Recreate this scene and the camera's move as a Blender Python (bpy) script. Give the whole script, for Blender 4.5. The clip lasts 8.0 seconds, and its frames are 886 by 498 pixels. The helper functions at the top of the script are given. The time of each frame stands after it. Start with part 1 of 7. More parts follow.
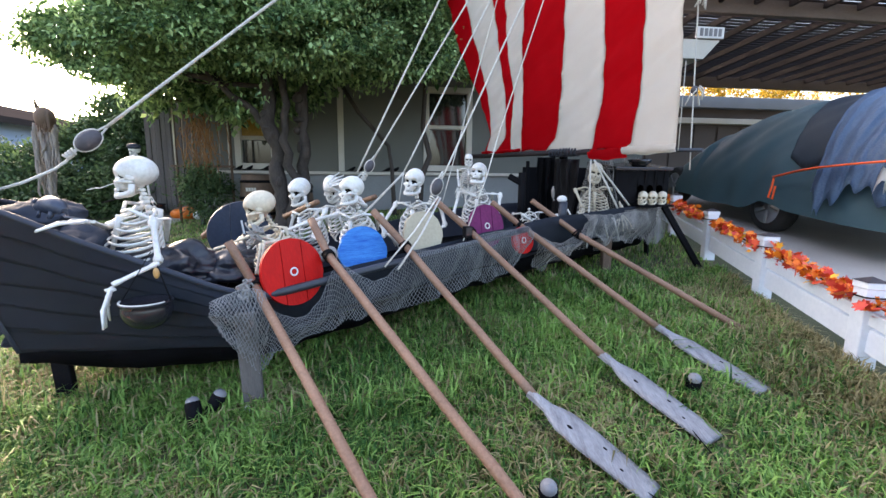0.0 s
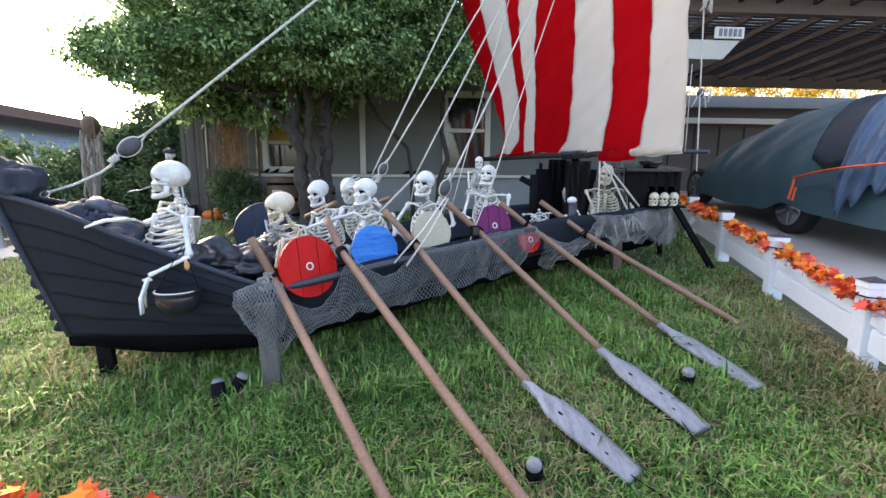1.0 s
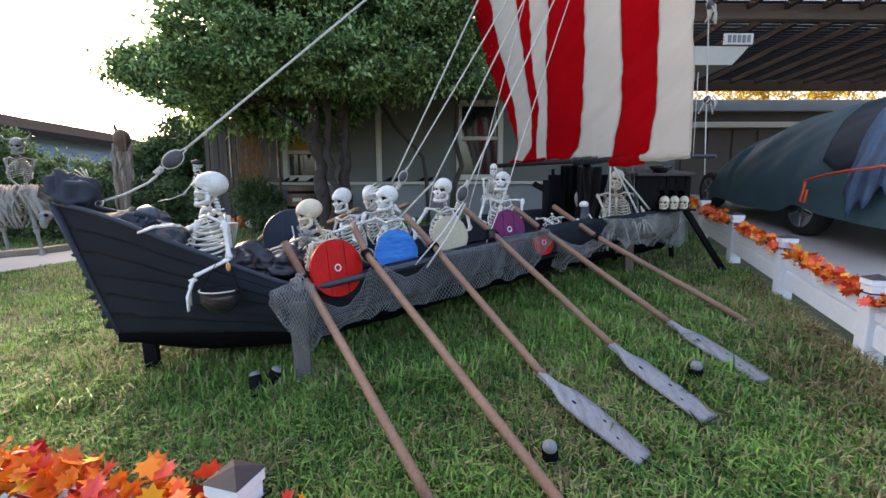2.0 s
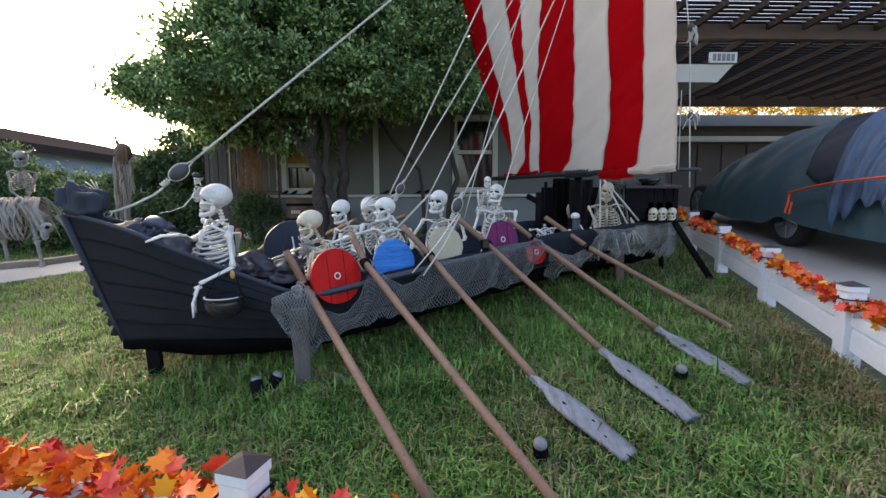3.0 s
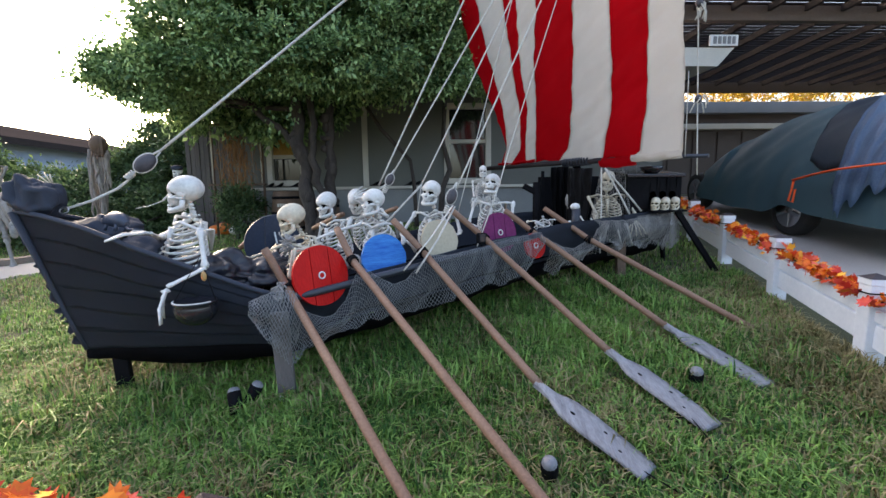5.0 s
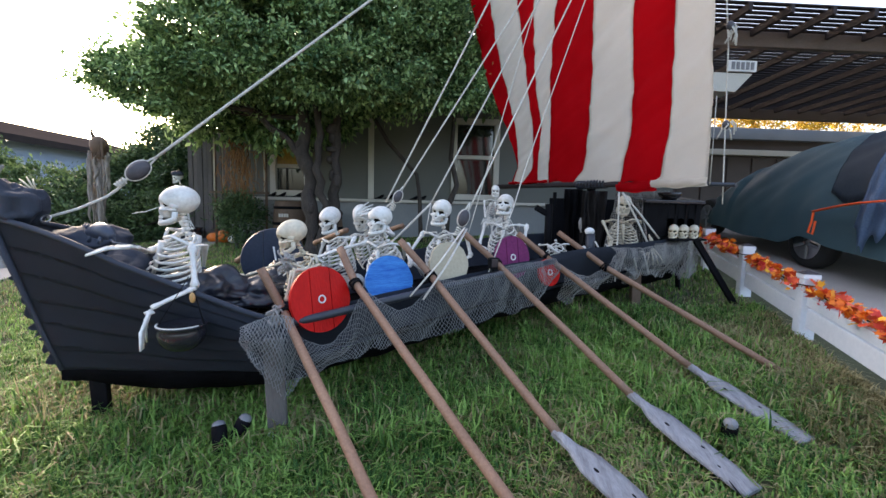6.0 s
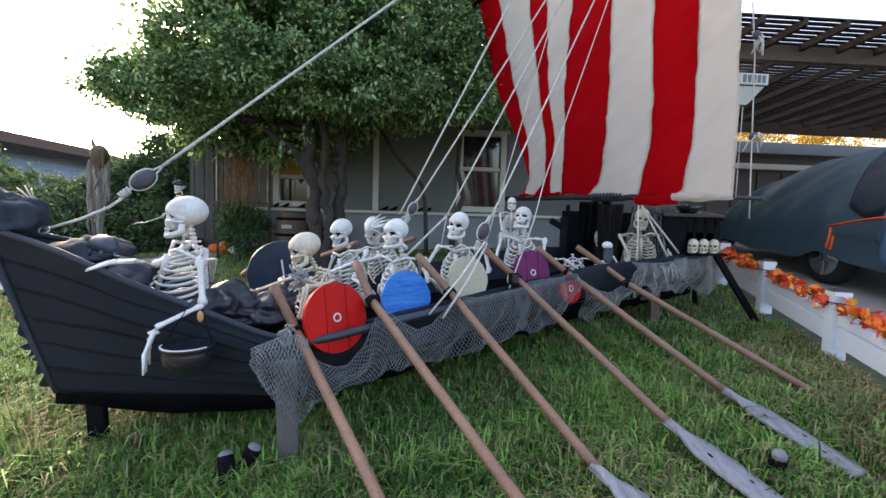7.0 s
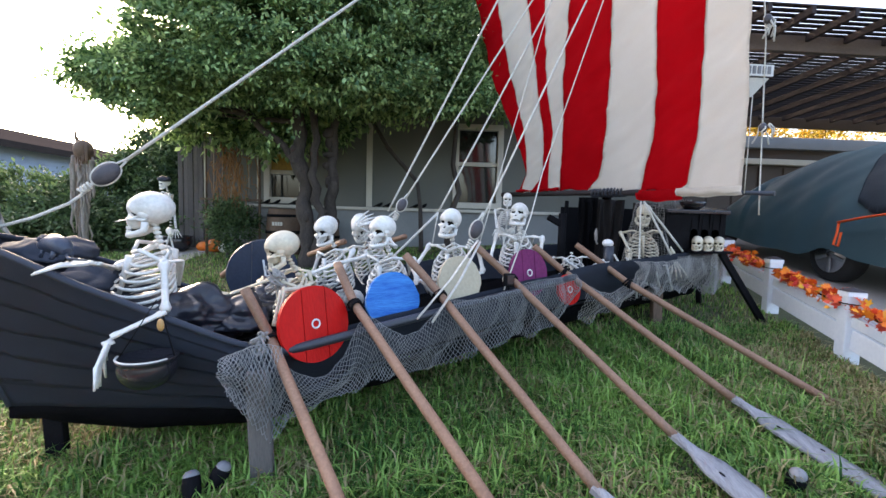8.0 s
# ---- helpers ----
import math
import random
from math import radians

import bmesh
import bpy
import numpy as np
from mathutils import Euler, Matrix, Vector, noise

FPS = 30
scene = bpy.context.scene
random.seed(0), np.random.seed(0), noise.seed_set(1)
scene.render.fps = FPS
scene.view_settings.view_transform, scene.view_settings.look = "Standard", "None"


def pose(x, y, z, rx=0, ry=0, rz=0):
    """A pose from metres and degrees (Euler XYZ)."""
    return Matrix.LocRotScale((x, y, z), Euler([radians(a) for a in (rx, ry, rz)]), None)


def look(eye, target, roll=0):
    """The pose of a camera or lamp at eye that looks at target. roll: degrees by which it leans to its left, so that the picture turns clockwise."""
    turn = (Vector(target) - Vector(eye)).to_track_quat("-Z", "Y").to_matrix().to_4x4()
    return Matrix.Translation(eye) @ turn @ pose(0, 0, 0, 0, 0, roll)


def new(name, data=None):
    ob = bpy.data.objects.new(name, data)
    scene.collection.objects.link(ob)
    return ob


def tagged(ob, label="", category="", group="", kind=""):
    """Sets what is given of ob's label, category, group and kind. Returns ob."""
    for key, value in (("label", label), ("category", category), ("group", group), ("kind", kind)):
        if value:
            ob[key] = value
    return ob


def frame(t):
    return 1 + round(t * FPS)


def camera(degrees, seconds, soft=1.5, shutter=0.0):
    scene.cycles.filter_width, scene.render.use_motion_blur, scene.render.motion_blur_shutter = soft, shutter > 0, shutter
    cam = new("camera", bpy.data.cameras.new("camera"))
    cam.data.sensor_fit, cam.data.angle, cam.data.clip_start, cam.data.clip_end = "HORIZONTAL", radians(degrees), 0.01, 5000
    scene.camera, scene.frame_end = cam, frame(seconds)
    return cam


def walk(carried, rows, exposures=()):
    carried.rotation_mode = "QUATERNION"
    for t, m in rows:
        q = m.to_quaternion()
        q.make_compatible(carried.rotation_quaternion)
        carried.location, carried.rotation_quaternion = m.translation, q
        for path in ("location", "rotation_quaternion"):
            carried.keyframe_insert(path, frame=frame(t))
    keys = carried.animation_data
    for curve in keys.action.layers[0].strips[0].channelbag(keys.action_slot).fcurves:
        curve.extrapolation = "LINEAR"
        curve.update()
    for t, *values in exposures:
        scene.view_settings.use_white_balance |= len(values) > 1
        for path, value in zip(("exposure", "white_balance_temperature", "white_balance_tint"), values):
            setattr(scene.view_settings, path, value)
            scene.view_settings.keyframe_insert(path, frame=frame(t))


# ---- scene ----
cam = camera(92.1, 8.0)
METRES, EYE, TILT, LEAN, TURN = 1.25, 1.24, 0.0, 0.6, -6.6
ROWS = [
    (0.0, 0.0, 0.0, 0.0, 0.17, -9.02, -1.09),
    (0.5, 0.0706, -0.063, -0.0048, 1.73, -8.78, -1.09),
    (1.0, 0.085, -0.1089, -0.0022, 3.46, -8.77, -0.95),
    (1.5, 0.0697, -0.1673, -0.0031, 4.57, -8.64, -0.59),
    (2.0, 0.0645, -0.2348, -0.0055, 5.05, -7.89, -0.3),
    (3.5, 0.0776, -0.3276, -0.0261, 3.98, -5.83, 0.1),
    (4.0, 0.074, -0.318, -0.0383, 3.47, -7.23, 0.6),
    (5.5, 0.0444, -0.0621, 0.0047, 3.42, -7.26, -0.41),
    (6.0, -0.0018, -0.0112, 0.0206, 3.7, -5.56, -1.93),
    (6.5, -0.0729, 0.0356, 0.0235, 3.72, -4.26, -2.16),
    (7.0, -0.1048, 0.0809, 0.0232, 3.42, -4.02, -2.27),
    (7.5, -0.0994, 0.149, 0.0246, 3.25, -4.21, -2.2),
    (8.0, -0.0762, 0.2135, 0.0276, 3.22, -4.5, -2.16),
]
walk(cam, [(t, pose(0, 0, EYE, TILT, LEAN, TURN) @ pose(METRES * x, METRES * y, METRES * z, 90 + pitch, roll, yaw)) for t, x, y, z, yaw, pitch, roll in ROWS],
     exposures=[(0.0, 2.95, 6800, 15), (1.5, 2.87, 6800, 14), (2.0, 2.45, 6800, 14), (3.5, 2.22, 6800, 14), (4.0, 2.28, 6800, 14), (5.5, 2.5, 6800, 14), (7.0, 2.5, 6800, 15), (8.0, 2.85, 6800, 15)])

# ---- world and light ----
world = bpy.data.worlds.new("sky")
scene.world = world
world.use_nodes = True
wn = world.node_tree
sky = wn.nodes.new("ShaderNodeTexSky")
sky.sky_type = "NISHITA"
sky.sun_disc = False
sky.sun_elevation = radians(24)
sky.sun_rotation = radians(-32)
sky.air_density, sky.dust_density, sky.ozone_density = 1.0, 6.0, 1.0
wn.links.new(sky.outputs[0], wn.nodes["Background"].inputs[0])
wn.nodes["Background"].inputs[1].default_value = 0.15
sun_data = bpy.data.lights.new("sun", "SUN")
sun_data.energy, sun_data.angle, sun_data.color = 0.4, radians(14), (1.0, 0.9, 0.78)
sun = new("sun", sun_data)
sun.matrix_world = look((-5.0, 8.0, 4.0), (0, 0, 1.7))


# ---- materials ----
def surface(name, c1, c2=None, scale=6.0, rough=0.7, bump=0.3, fine=60.0, metal=0.0, stretch=(1, 1, 1), per="", blotch=0.5, spec=0.5):
    """A mottled surface: two colours mixed by a broad and a fine noise, with relief of the fine one."""
    m = bpy.data.materials.new(name)
    m.use_nodes = True
    t = m.node_tree
    b = t.nodes["Principled BSDF"]
    c2 = c2 or tuple(v * 0.7 for v in c1)
    co = t.nodes.new("ShaderNodeTexCoord")
    mp = t.nodes.new("ShaderNodeMapping")
    mp.inputs["Scale"].default_value = stretch
    t.links.new(co.outputs["Object"], mp.inputs[0])
    big = t.nodes.new("ShaderNodeTexNoise")
    big.inputs["Scale"].default_value = scale
    big.inputs["Detail"].default_value = 4
    small = t.nodes.new("ShaderNodeTexNoise")
    small.inputs["Scale"].default_value = fine
    small.inputs["Detail"].default_value = 3
    for n in (big, small):
        t.links.new(mp.outputs[0], n.inputs["Vector"])
    add = t.nodes.new("ShaderNodeMath")
    add.operation = "MULTIPLY_ADD"
    t.links.new(big.outputs[0], add.inputs[0])
    add.inputs[1].default_value = blotch
    sm = t.nodes.new("ShaderNodeMath")
    sm.operation = "MULTIPLY"
    t.links.new(small.outputs[0], sm.inputs[0])
    sm.inputs[1].default_value = 1 - blotch
    t.links.new(sm.outputs[0], add.inputs[2])
    last = add.outputs[0]
    if per:
        node = t.nodes.new("ShaderNodeObjectInfo") if per == "object" else t.nodes.new("ShaderNodeNewGeometry")
        out = node.outputs["Random"] if per == "object" else node.outputs["Random Per Island"]
        mixv = t.nodes.new("ShaderNodeMath")
        mixv.operation = "MULTIPLY_ADD"
        t.links.new(out, mixv.inputs[0])
        mixv.inputs[1].default_value = 0.5
        h = t.nodes.new("ShaderNodeMath")
        h.operation = "MULTIPLY_ADD"
        t.links.new(last, h.inputs[0])
        h.inputs[1].default_value = 1.0
        h.inputs[2].default_value = -0.25
        t.links.new(h.outputs[0], mixv.inputs[2])
        last = mixv.outputs[0]
    ramp = t.nodes.new("ShaderNodeValToRGB")
    ramp.color_ramp.elements[0].position, ramp.color_ramp.elements[1].position = 0.3, 0.7
    ramp.color_ramp.elements[0].color = (*c2, 1)
    ramp.color_ramp.elements[1].color = (*c1, 1)
    t.links.new(last, ramp.inputs[0])
    t.links.new(ramp.outputs[0], b.inputs["Base Color"])
    b.inputs["Roughness"].default_value = rough
    b.inputs["Metallic"].default_value = metal
    b.inputs["Specular IOR Level"].default_value = spec
    if bump:
        bp = t.nodes.new("ShaderNodeBump")
        bp.inputs["Strength"].default_value = bump
        bp.inputs["Distance"].default_value = 0.01
        t.links.new(small.outputs[0], bp.inputs["Height"])
        t.links.new(bp.outputs[0], b.inputs["Normal"])
    return m


M_SOIL = surface("soil", (0.10, 0.10, 0.045), (0.03, 0.035, 0.014), 3, 0.95, 0.6, 90)
M_GRASS = surface("grass", (0.27, 0.45, 0.105), (0.028, 0.10, 0.018), 1.3, 0.6, 0.0, 6, per="island", blotch=0.7, spec=0.3)
M_STRAW = surface("dry_grass", (0.42, 0.36, 0.195), (0.14, 0.125, 0.05), 1.3, 0.7, 0.0, 6, per="island", blotch=0.7, spec=0.3)
M_CONCRETE = surface("concrete", (0.36, 0.34, 0.32), (0.27, 0.255, 0.24), 1.5, 0.85, 0.25, 80)
M_KERB = surface("kerb", (0.26, 0.21, 0.17), (0.17, 0.13, 0.1), 5, 0.9, 0.4, 70)
M_CLOTH = surface("black_cloth", (0.046, 0.054, 0.074), (0.027, 0.033, 0.047), 2.5, 0.75, 0.25, 220, stretch=(1, 1, 2), spec=0.25)
M_CURTAIN = surface("brown_curtain", (0.030, 0.024, 0.024), (0.012, 0.010, 0.010), 7, 0.6, 0.4, 60, stretch=(2, 2, 0.5), spec=0.3)
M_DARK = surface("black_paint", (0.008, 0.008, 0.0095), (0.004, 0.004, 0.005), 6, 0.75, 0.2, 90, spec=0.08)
M_PLASTIC = surface("black_bag", (0.02, 0.022, 0.03), (0.012, 0.013, 0.02), 8, 0.3, 0.3, 40)
M_PIPE = surface("pipe", (0.035, 0.04, 0.055), (0.02, 0.023, 0.033), 9, 0.42, 0.1, 120)
M_BONE = surface("bone", (0.76, 0.75, 0.71), (0.47, 0.46, 0.43), 14, 0.5, 0.2, 70, blotch=0.6)
M_OLDBONE = surface("old_bone", (0.67, 0.60, 0.46), (0.42, 0.37, 0.28), 9, 0.55, 0.25, 70, blotch=0.6)
M_GREYBONE = surface("weathered_bone", (0.34, 0.33, 0.31), (0.14, 0.135, 0.13), 7, 0.7, 0.4, 50, blotch=0.6)
M_SOCKET = surface("socket", (0.010, 0.009, 0.009), (0.006, 0.005, 0.005), 20, 0.9, 0.0, spec=0.1)
M_RED = surface("red_paint", (0.58, 0.007, 0.005), (0.40, 0.004, 0.003), 7, 0.5, 0.25, 60, stretch=(2, 2, 0.5), spec=0.2)
M_BLUE = surface("blue_paint", (0.05, 0.27, 0.66), (0.004, 0.075, 0.40), 5, 0.5, 0.5, 26, stretch=(0.8, 0.8, 9), spec=0.25)
M_CREAM = surface("cream_paint", (0.50, 0.44, 0.32), (0.38, 0.33, 0.24), 5, 0.6, 0.2)
M_PURPLE = surface("purple_paint", (0.17, 0.018, 0.10), (0.10, 0.01, 0.06), 6, 0.55, 0.25, spec=0.2)
M_NAVY = surface("navy_paint", (0.045, 0.06, 0.095), (0.026, 0.036, 0.06), 6, 0.45, 0.2)
M_POLE = surface("oar_pole", (0.29, 0.165, 0.105), (0.16, 0.085, 0.052), 5, 0.6, 0.3, 90, stretch=(1, 1, 1))
M_BLADE = surface("weathered_wood", (0.32, 0.32, 0.335), (0.14, 0.135, 0.145), 7, 0.75, 0.6, 45, stretch=(4, 0.9, 1), blotch=0.6)
M_POST = surface("grey_post", (0.15, 0.135, 0.125), (0.075, 0.068, 0.065), 7, 0.8, 0.5, 80, stretch=(3, 3, 0.4))
M_WOOD = surface("brown_wood", (0.16, 0.10, 0.065), (0.08, 0.05, 0.033), 5, 0.75, 0.4, 70, stretch=(2, 2, 0.5))
M_SAILRED = surface("red_sailcloth", (0.62, 0.006, 0.014), (0.48, 0.004, 0.009), 3, 0.75, 0.2, 260, spec=0.08)
M_SAILWHITE = surface("white_sailcloth", (0.82, 0.76, 0.69), (0.73, 0.67, 0.60), 3, 0.8, 0.2, 260, spec=0.1)
M_ROPE = surface("white_rope", (0.66, 0.64, 0.58), (0.42, 0.40, 0.36), 40, 0.8, 0.6, 200)
M_NET = surface("net_twine", (0.27, 0.28, 0.285), (0.17, 0.175, 0.18), 12, 0.85, 0.2, 120)
M_GAUZE = surface("grey_gauze", (0.36, 0.35, 0.33), (0.22, 0.21, 0.20), 12, 0.9, 0.2, 120)
M_VINYL = surface("white_vinyl", (0.76, 0.79, 0.84), (0.64, 0.68, 0.74), 3, 0.35, 0.05, 40)
M_CAP = surface("solar_cap", (0.045, 0.036, 0.040), (0.028, 0.022, 0.026), 8, 0.55, 0.05, spec=0.2)
M_LEAFO = surface("orange_leaf", (0.85, 0.24, 0.02), (0.62, 0.09, 0.01), 9, 0.5, 0.2, 40, per="island", spec=0.3)
M_LEAFR = surface("red_leaf", (0.72, 0.10, 0.04), (0.50, 0.03, 0.025), 9, 0.5, 0.2, 40, per="island", spec=0.3)
M_LEAFY = surface("yellow_leaf", (0.86, 0.50, 0.04), (0.80, 0.33, 0.02), 9, 0.5, 0.2, 40, per="island", spec=0.3)
M_TREE = surface("tree_leaf", (0.40, 0.57, 0.24), (0.042, 0.105, 0.036), 2.2, 0.5, 0.0, 5, per="island", blotch=0.6, spec=0.4)
M_HEDGE = surface("hedge_leaf", (0.12, 0.19, 0.075), (0.028, 0.06, 0.024), 1.0, 0.55, 0.0, 5, per="island", blotch=0.6, spec=0.3)
M_GOLD = surface("golden_leaf", (0.75, 0.50, 0.06), (0.35, 0.24, 0.03), 1.5, 0.6, 0.0, 5, per="island", spec=0.3)
M_BARK = surface("bark", (0.075, 0.06, 0.052), (0.026, 0.021, 0.018), 8, 0.9, 0.7, 45, stretch=(2, 2, 0.5))
# Grey stucco, its colour lowered to carry the shade below the tree.
M_STUCCO = surface("shaded_stucco", (0.145, 0.15, 0.135), (0.12, 0.123, 0.112), 1.5, 0.9, 0.35, 150)
M_BASEWALL = surface("painted_block", (0.24, 0.25, 0.25), (0.19, 0.195, 0.2), 3, 0.85, 0.3, 90)
M_TRIM = surface("beige_trim", (0.56, 0.53, 0.46), (0.45, 0.425, 0.37), 4, 0.55, 0.1)
M_ROOF = surface("roof_shingle", (0.042, 0.036, 0.035), (0.028, 0.024, 0.024), 6, 1.0, 0.3, 60, spec=0.0)
M_BEAM = surface("stained_beam", (0.17, 0.125, 0.10), (0.10, 0.073, 0.06), 4, 0.75, 0.35, 70, stretch=(0.4, 2, 2))
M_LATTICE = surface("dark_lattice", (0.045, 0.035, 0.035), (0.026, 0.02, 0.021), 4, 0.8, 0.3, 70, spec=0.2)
M_FENCE = surface("fence_board", (0.13, 0.115, 0.11), (0.06, 0.054, 0.052), 5, 0.9, 0.5, 60, stretch=(3, 3, 0.3))
M_GARAGE = surface("brown_door", (0.065, 0.042, 0.035), (0.04, 0.027, 0.023), 3, 0.6, 0.15)
M_COVER = surface("teal_cover", (0.055, 0.110, 0.130), (0.032, 0.072, 0.088), 1.6, 0.6, 0.3, 180, spec=0.4)
M_TARP = surface("blue_tarp", (0.16, 0.26, 0.41), (0.085, 0.15, 0.27), 2.5, 0.42, 0.3, 70, spec=0.5)
M_GREYTARP = surface("grey_tarp", (0.062, 0.088, 0.115), (0.036, 0.054, 0.078), 2.5, 0.5, 0.3, 90)
M_STRAP = surface("orange_strap", (0.95, 0.13, 0.02), (0.8, 0.09, 0.015), 9, 0.6, 0.2)
M_TYRE = surface("tyre", (0.02, 0.02, 0.02), (0.012, 0.012, 0.012), 9, 0.8, 0.3)
M_RIM = surface("rim", (0.5, 0.5, 0.52), (0.35, 0.35, 0.37), 9, 0.3, 0.0, metal=0.9)
M_PUMPKIN = surface("pumpkin", (0.75, 0.20, 0.02), (0.55, 0.12, 0.01), 5, 0.5, 0.2)
M_BLUEWALL = surface("blue_siding", (0.30, 0.40, 0.58), (0.25, 0.34, 0.50), 2, 0.8, 0.1)
M_DRYVINE = surface("dry_vine", (0.34, 0.17, 0.06), (0.18, 0.09, 0.04), 9, 0.9, 0.3)
M_RAG = surface("rag", (0.38, 0.34, 0.30), (0.18, 0.155, 0.14), 6, 0.95, 0.6, 40, stretch=(2, 2, 0.5))
M_SHINY = surface("black_shell", (0.02, 0.02, 0.025), (0.012, 0.012, 0.016), 9, 0.15, 0.0)
M_GOLDPAINT = surface("gold_trinket", (0.55, 0.33, 0.12), (0.35, 0.2, 0.07), 9, 0.4, 0.1)
M_WHITE = surface("white_paint", (0.75, 0.75, 0.74), (0.62, 0.62, 0.61), 5, 0.5, 0.1)
M_GREYINK = surface("grey_ink", (0.22, 0.22, 0.23), (0.15, 0.15, 0.16), 9, 0.6, 0.0)
M_DEADEYE = surface("deadeye", (0.065, 0.06, 0.07), (0.04, 0.037, 0.043), 14, 0.6, 0.3)


def glass_material():
    m = bpy.data.materials.new("window_glass")
    m.use_nodes = True
    b = m.node_tree.nodes["Principled BSDF"]
    b.inputs["Base Color"].default_value = (0.02, 0.024, 0.022, 1)
    b.inputs["Roughness"].default_value = 0.06
    b.inputs["Specular IOR Level"].default_value = 0.9
    return m




def thin_leaf(m, share):
    """Lets some light through a leaf."""
    t = m.node_tree
    b = t.nodes["Principled BSDF"]
    tr = t.nodes.new("ShaderNodeBsdfTranslucent")
    mix = t.nodes.new("ShaderNodeMixShader")
    mix.inputs[0].default_value = share
    t.links.new(b.inputs["Base Color"].links[0].from_socket, tr.inputs[0])
    t.links.new(b.outputs[0], mix.inputs[1])
    t.links.new(tr.outputs[0], mix.inputs[2])
    t.links.new(mix.outputs[0], t.nodes["Material Output"].inputs[0])


for m in (M_TREE, M_HEDGE, M_GRASS, M_STRAW, M_GOLD, M_SAILRED, M_SAILWHITE):
    thin_leaf(m, 0.3)
M_GLASS = glass_material()
# Golden foliage mirrored in a pane, put into the pane's own colour.
M_AMBER = surface("amber_reflection", (0.55, 0.33, 0.05), (0.3, 0.17, 0.03), 14, 0.3, 0.0, 40)


# ---- mesh helpers ----
def part(name, bm, material, parent=None, label="", smooth=False):
    """Links a bmesh, in world places, as one mesh object under a thing or a part."""
    me = bpy.data.meshes.new(name)
    bm.to_mesh(me)
    bm.free()
    for m in (material if isinstance(material, (list, tuple)) else (material,)):
        me.materials.append(m)
    if smooth:
        me.polygons.foreach_set("use_smooth", [True] * len(me.polygons))
    ob = new(name, me)
    if parent is not None:
        ob.parent = parent
        ob.matrix_parent_inverse = Matrix.Translation(-parent.location)
    if label:
        tagged(ob, label)
    return ob


def thing(name, base, label, category, group="", kind=""):
    ob = new(name)
    ob.empty_display_size = 0.1
    ob.location = base
    return tagged(ob, label, category, group, kind)


def box(bm, size, m=None, bevel=0.0, mat=0):
    got = bmesh.ops.create_cube(bm, size=1, matrix=(m or Matrix()) @ Matrix.Diagonal((*size, 1)))
    vs = got["verts"]
    fs = {f for v in vs for f in v.link_faces}
    for f in fs:
        f.material_index = mat
    if bevel:
        es = {e for v in vs for e in v.link_edges}
        out = bmesh.ops.bevel(bm, geom=list(es), offset=bevel, segments=2, affect="EDGES", profile=0.5)
        for f in out["faces"]:
            f.material_index = mat


def ball(bm, centre, radii, turn=None, sub=2, mat=0):
    m = Matrix.Translation(centre) @ (turn.to_4x4() if turn else Matrix()) @ Matrix.Diagonal((*radii, 1))
    got = bmesh.ops.create_icosphere(bm, subdivisions=sub, radius=1, matrix=m)
    for f in {f for v in got["verts"] for f in v.link_faces}:
        f.material_index = mat
        f.smooth = True
    return got["verts"]


def tube(bm, pts, radii, seg=8, caps=True, mat=0, flat=None):
    """A round bar along points. radii: one, or one a point. flat: squeeze across (thickness share)."""
    pts = [Vector(p) for p in pts]
    if not isinstance(radii, (list, tuple)):
        radii = [radii] * len(pts)
    ref = None
    rings = []
    for i, p in enumerate(pts):
        d = (pts[min(i + 1, len(pts) - 1)] - pts[max(i - 1, 0)]).normalized()
        if ref is None:
            ref = d.orthogonal().normalized() if abs(d.z) > 0.9 else d.cross(Vector((0, 0, 1))).normalized()
        a = (ref - d * ref.dot(d)).normalized()
        b = d.cross(a)
        ref = a
        k = flat or 1.0
        rings.append([bm.verts.new(p + radii[i] * (a * math.cos(q) + b * math.sin(q) * k)) for q in (2 * math.pi * j / seg for j in range(seg))])
    for r0, r1 in zip(rings, rings[1:]):
        for j in range(seg):
            f = bm.faces.new((r0[j], r0[(j + 1) % seg], r1[(j + 1) % seg], r1[j]))
            f.smooth = True
            f.material_index = mat
    if caps:
        for r, flip in ((rings[0], True), (rings[-1], False)):
            f = bm.faces.new(r[::-1] if flip else r)
            f.material_index = mat


def lathe(bm, centre, profile, seg=16, turn=None, mat=0):
    """Turns (radius, height) pairs round the upright axis."""
    t = turn.to_4x4() if turn else Matrix()
    rings = []
    for r, h in profile:
        rings.append([bm.verts.new(Vector(centre) + (t @ Vector((r * math.cos(a), r * math.sin(a), h)))) for a in (2 * math.pi * j / seg for j in range(seg))])
    for r0, r1 in zip(rings, rings[1:]):
        for j in range(seg):
            f = bm.faces.new((r0[j], r0[(j + 1) % seg], r1[(j + 1) % seg], r1[j]))
            f.smooth = True
            f.material_index = mat


def sheet(bm, fn, nu, nv, mat=0, smooth=True):
    """A grid of faces through fn(s, t), with s and t from 0 to 1."""
    g = [[bm.verts.new(fn(i / nu, j / nv)) for j in range(nv + 1)] for i in range(nu + 1)]
    for i in range(nu):
        for j in range(nv):
            f = bm.faces.new((g[i][j], g[i + 1][j], g[i + 1][j + 1], g[i][j + 1]))
            f.smooth = smooth
            f.material_index = mat


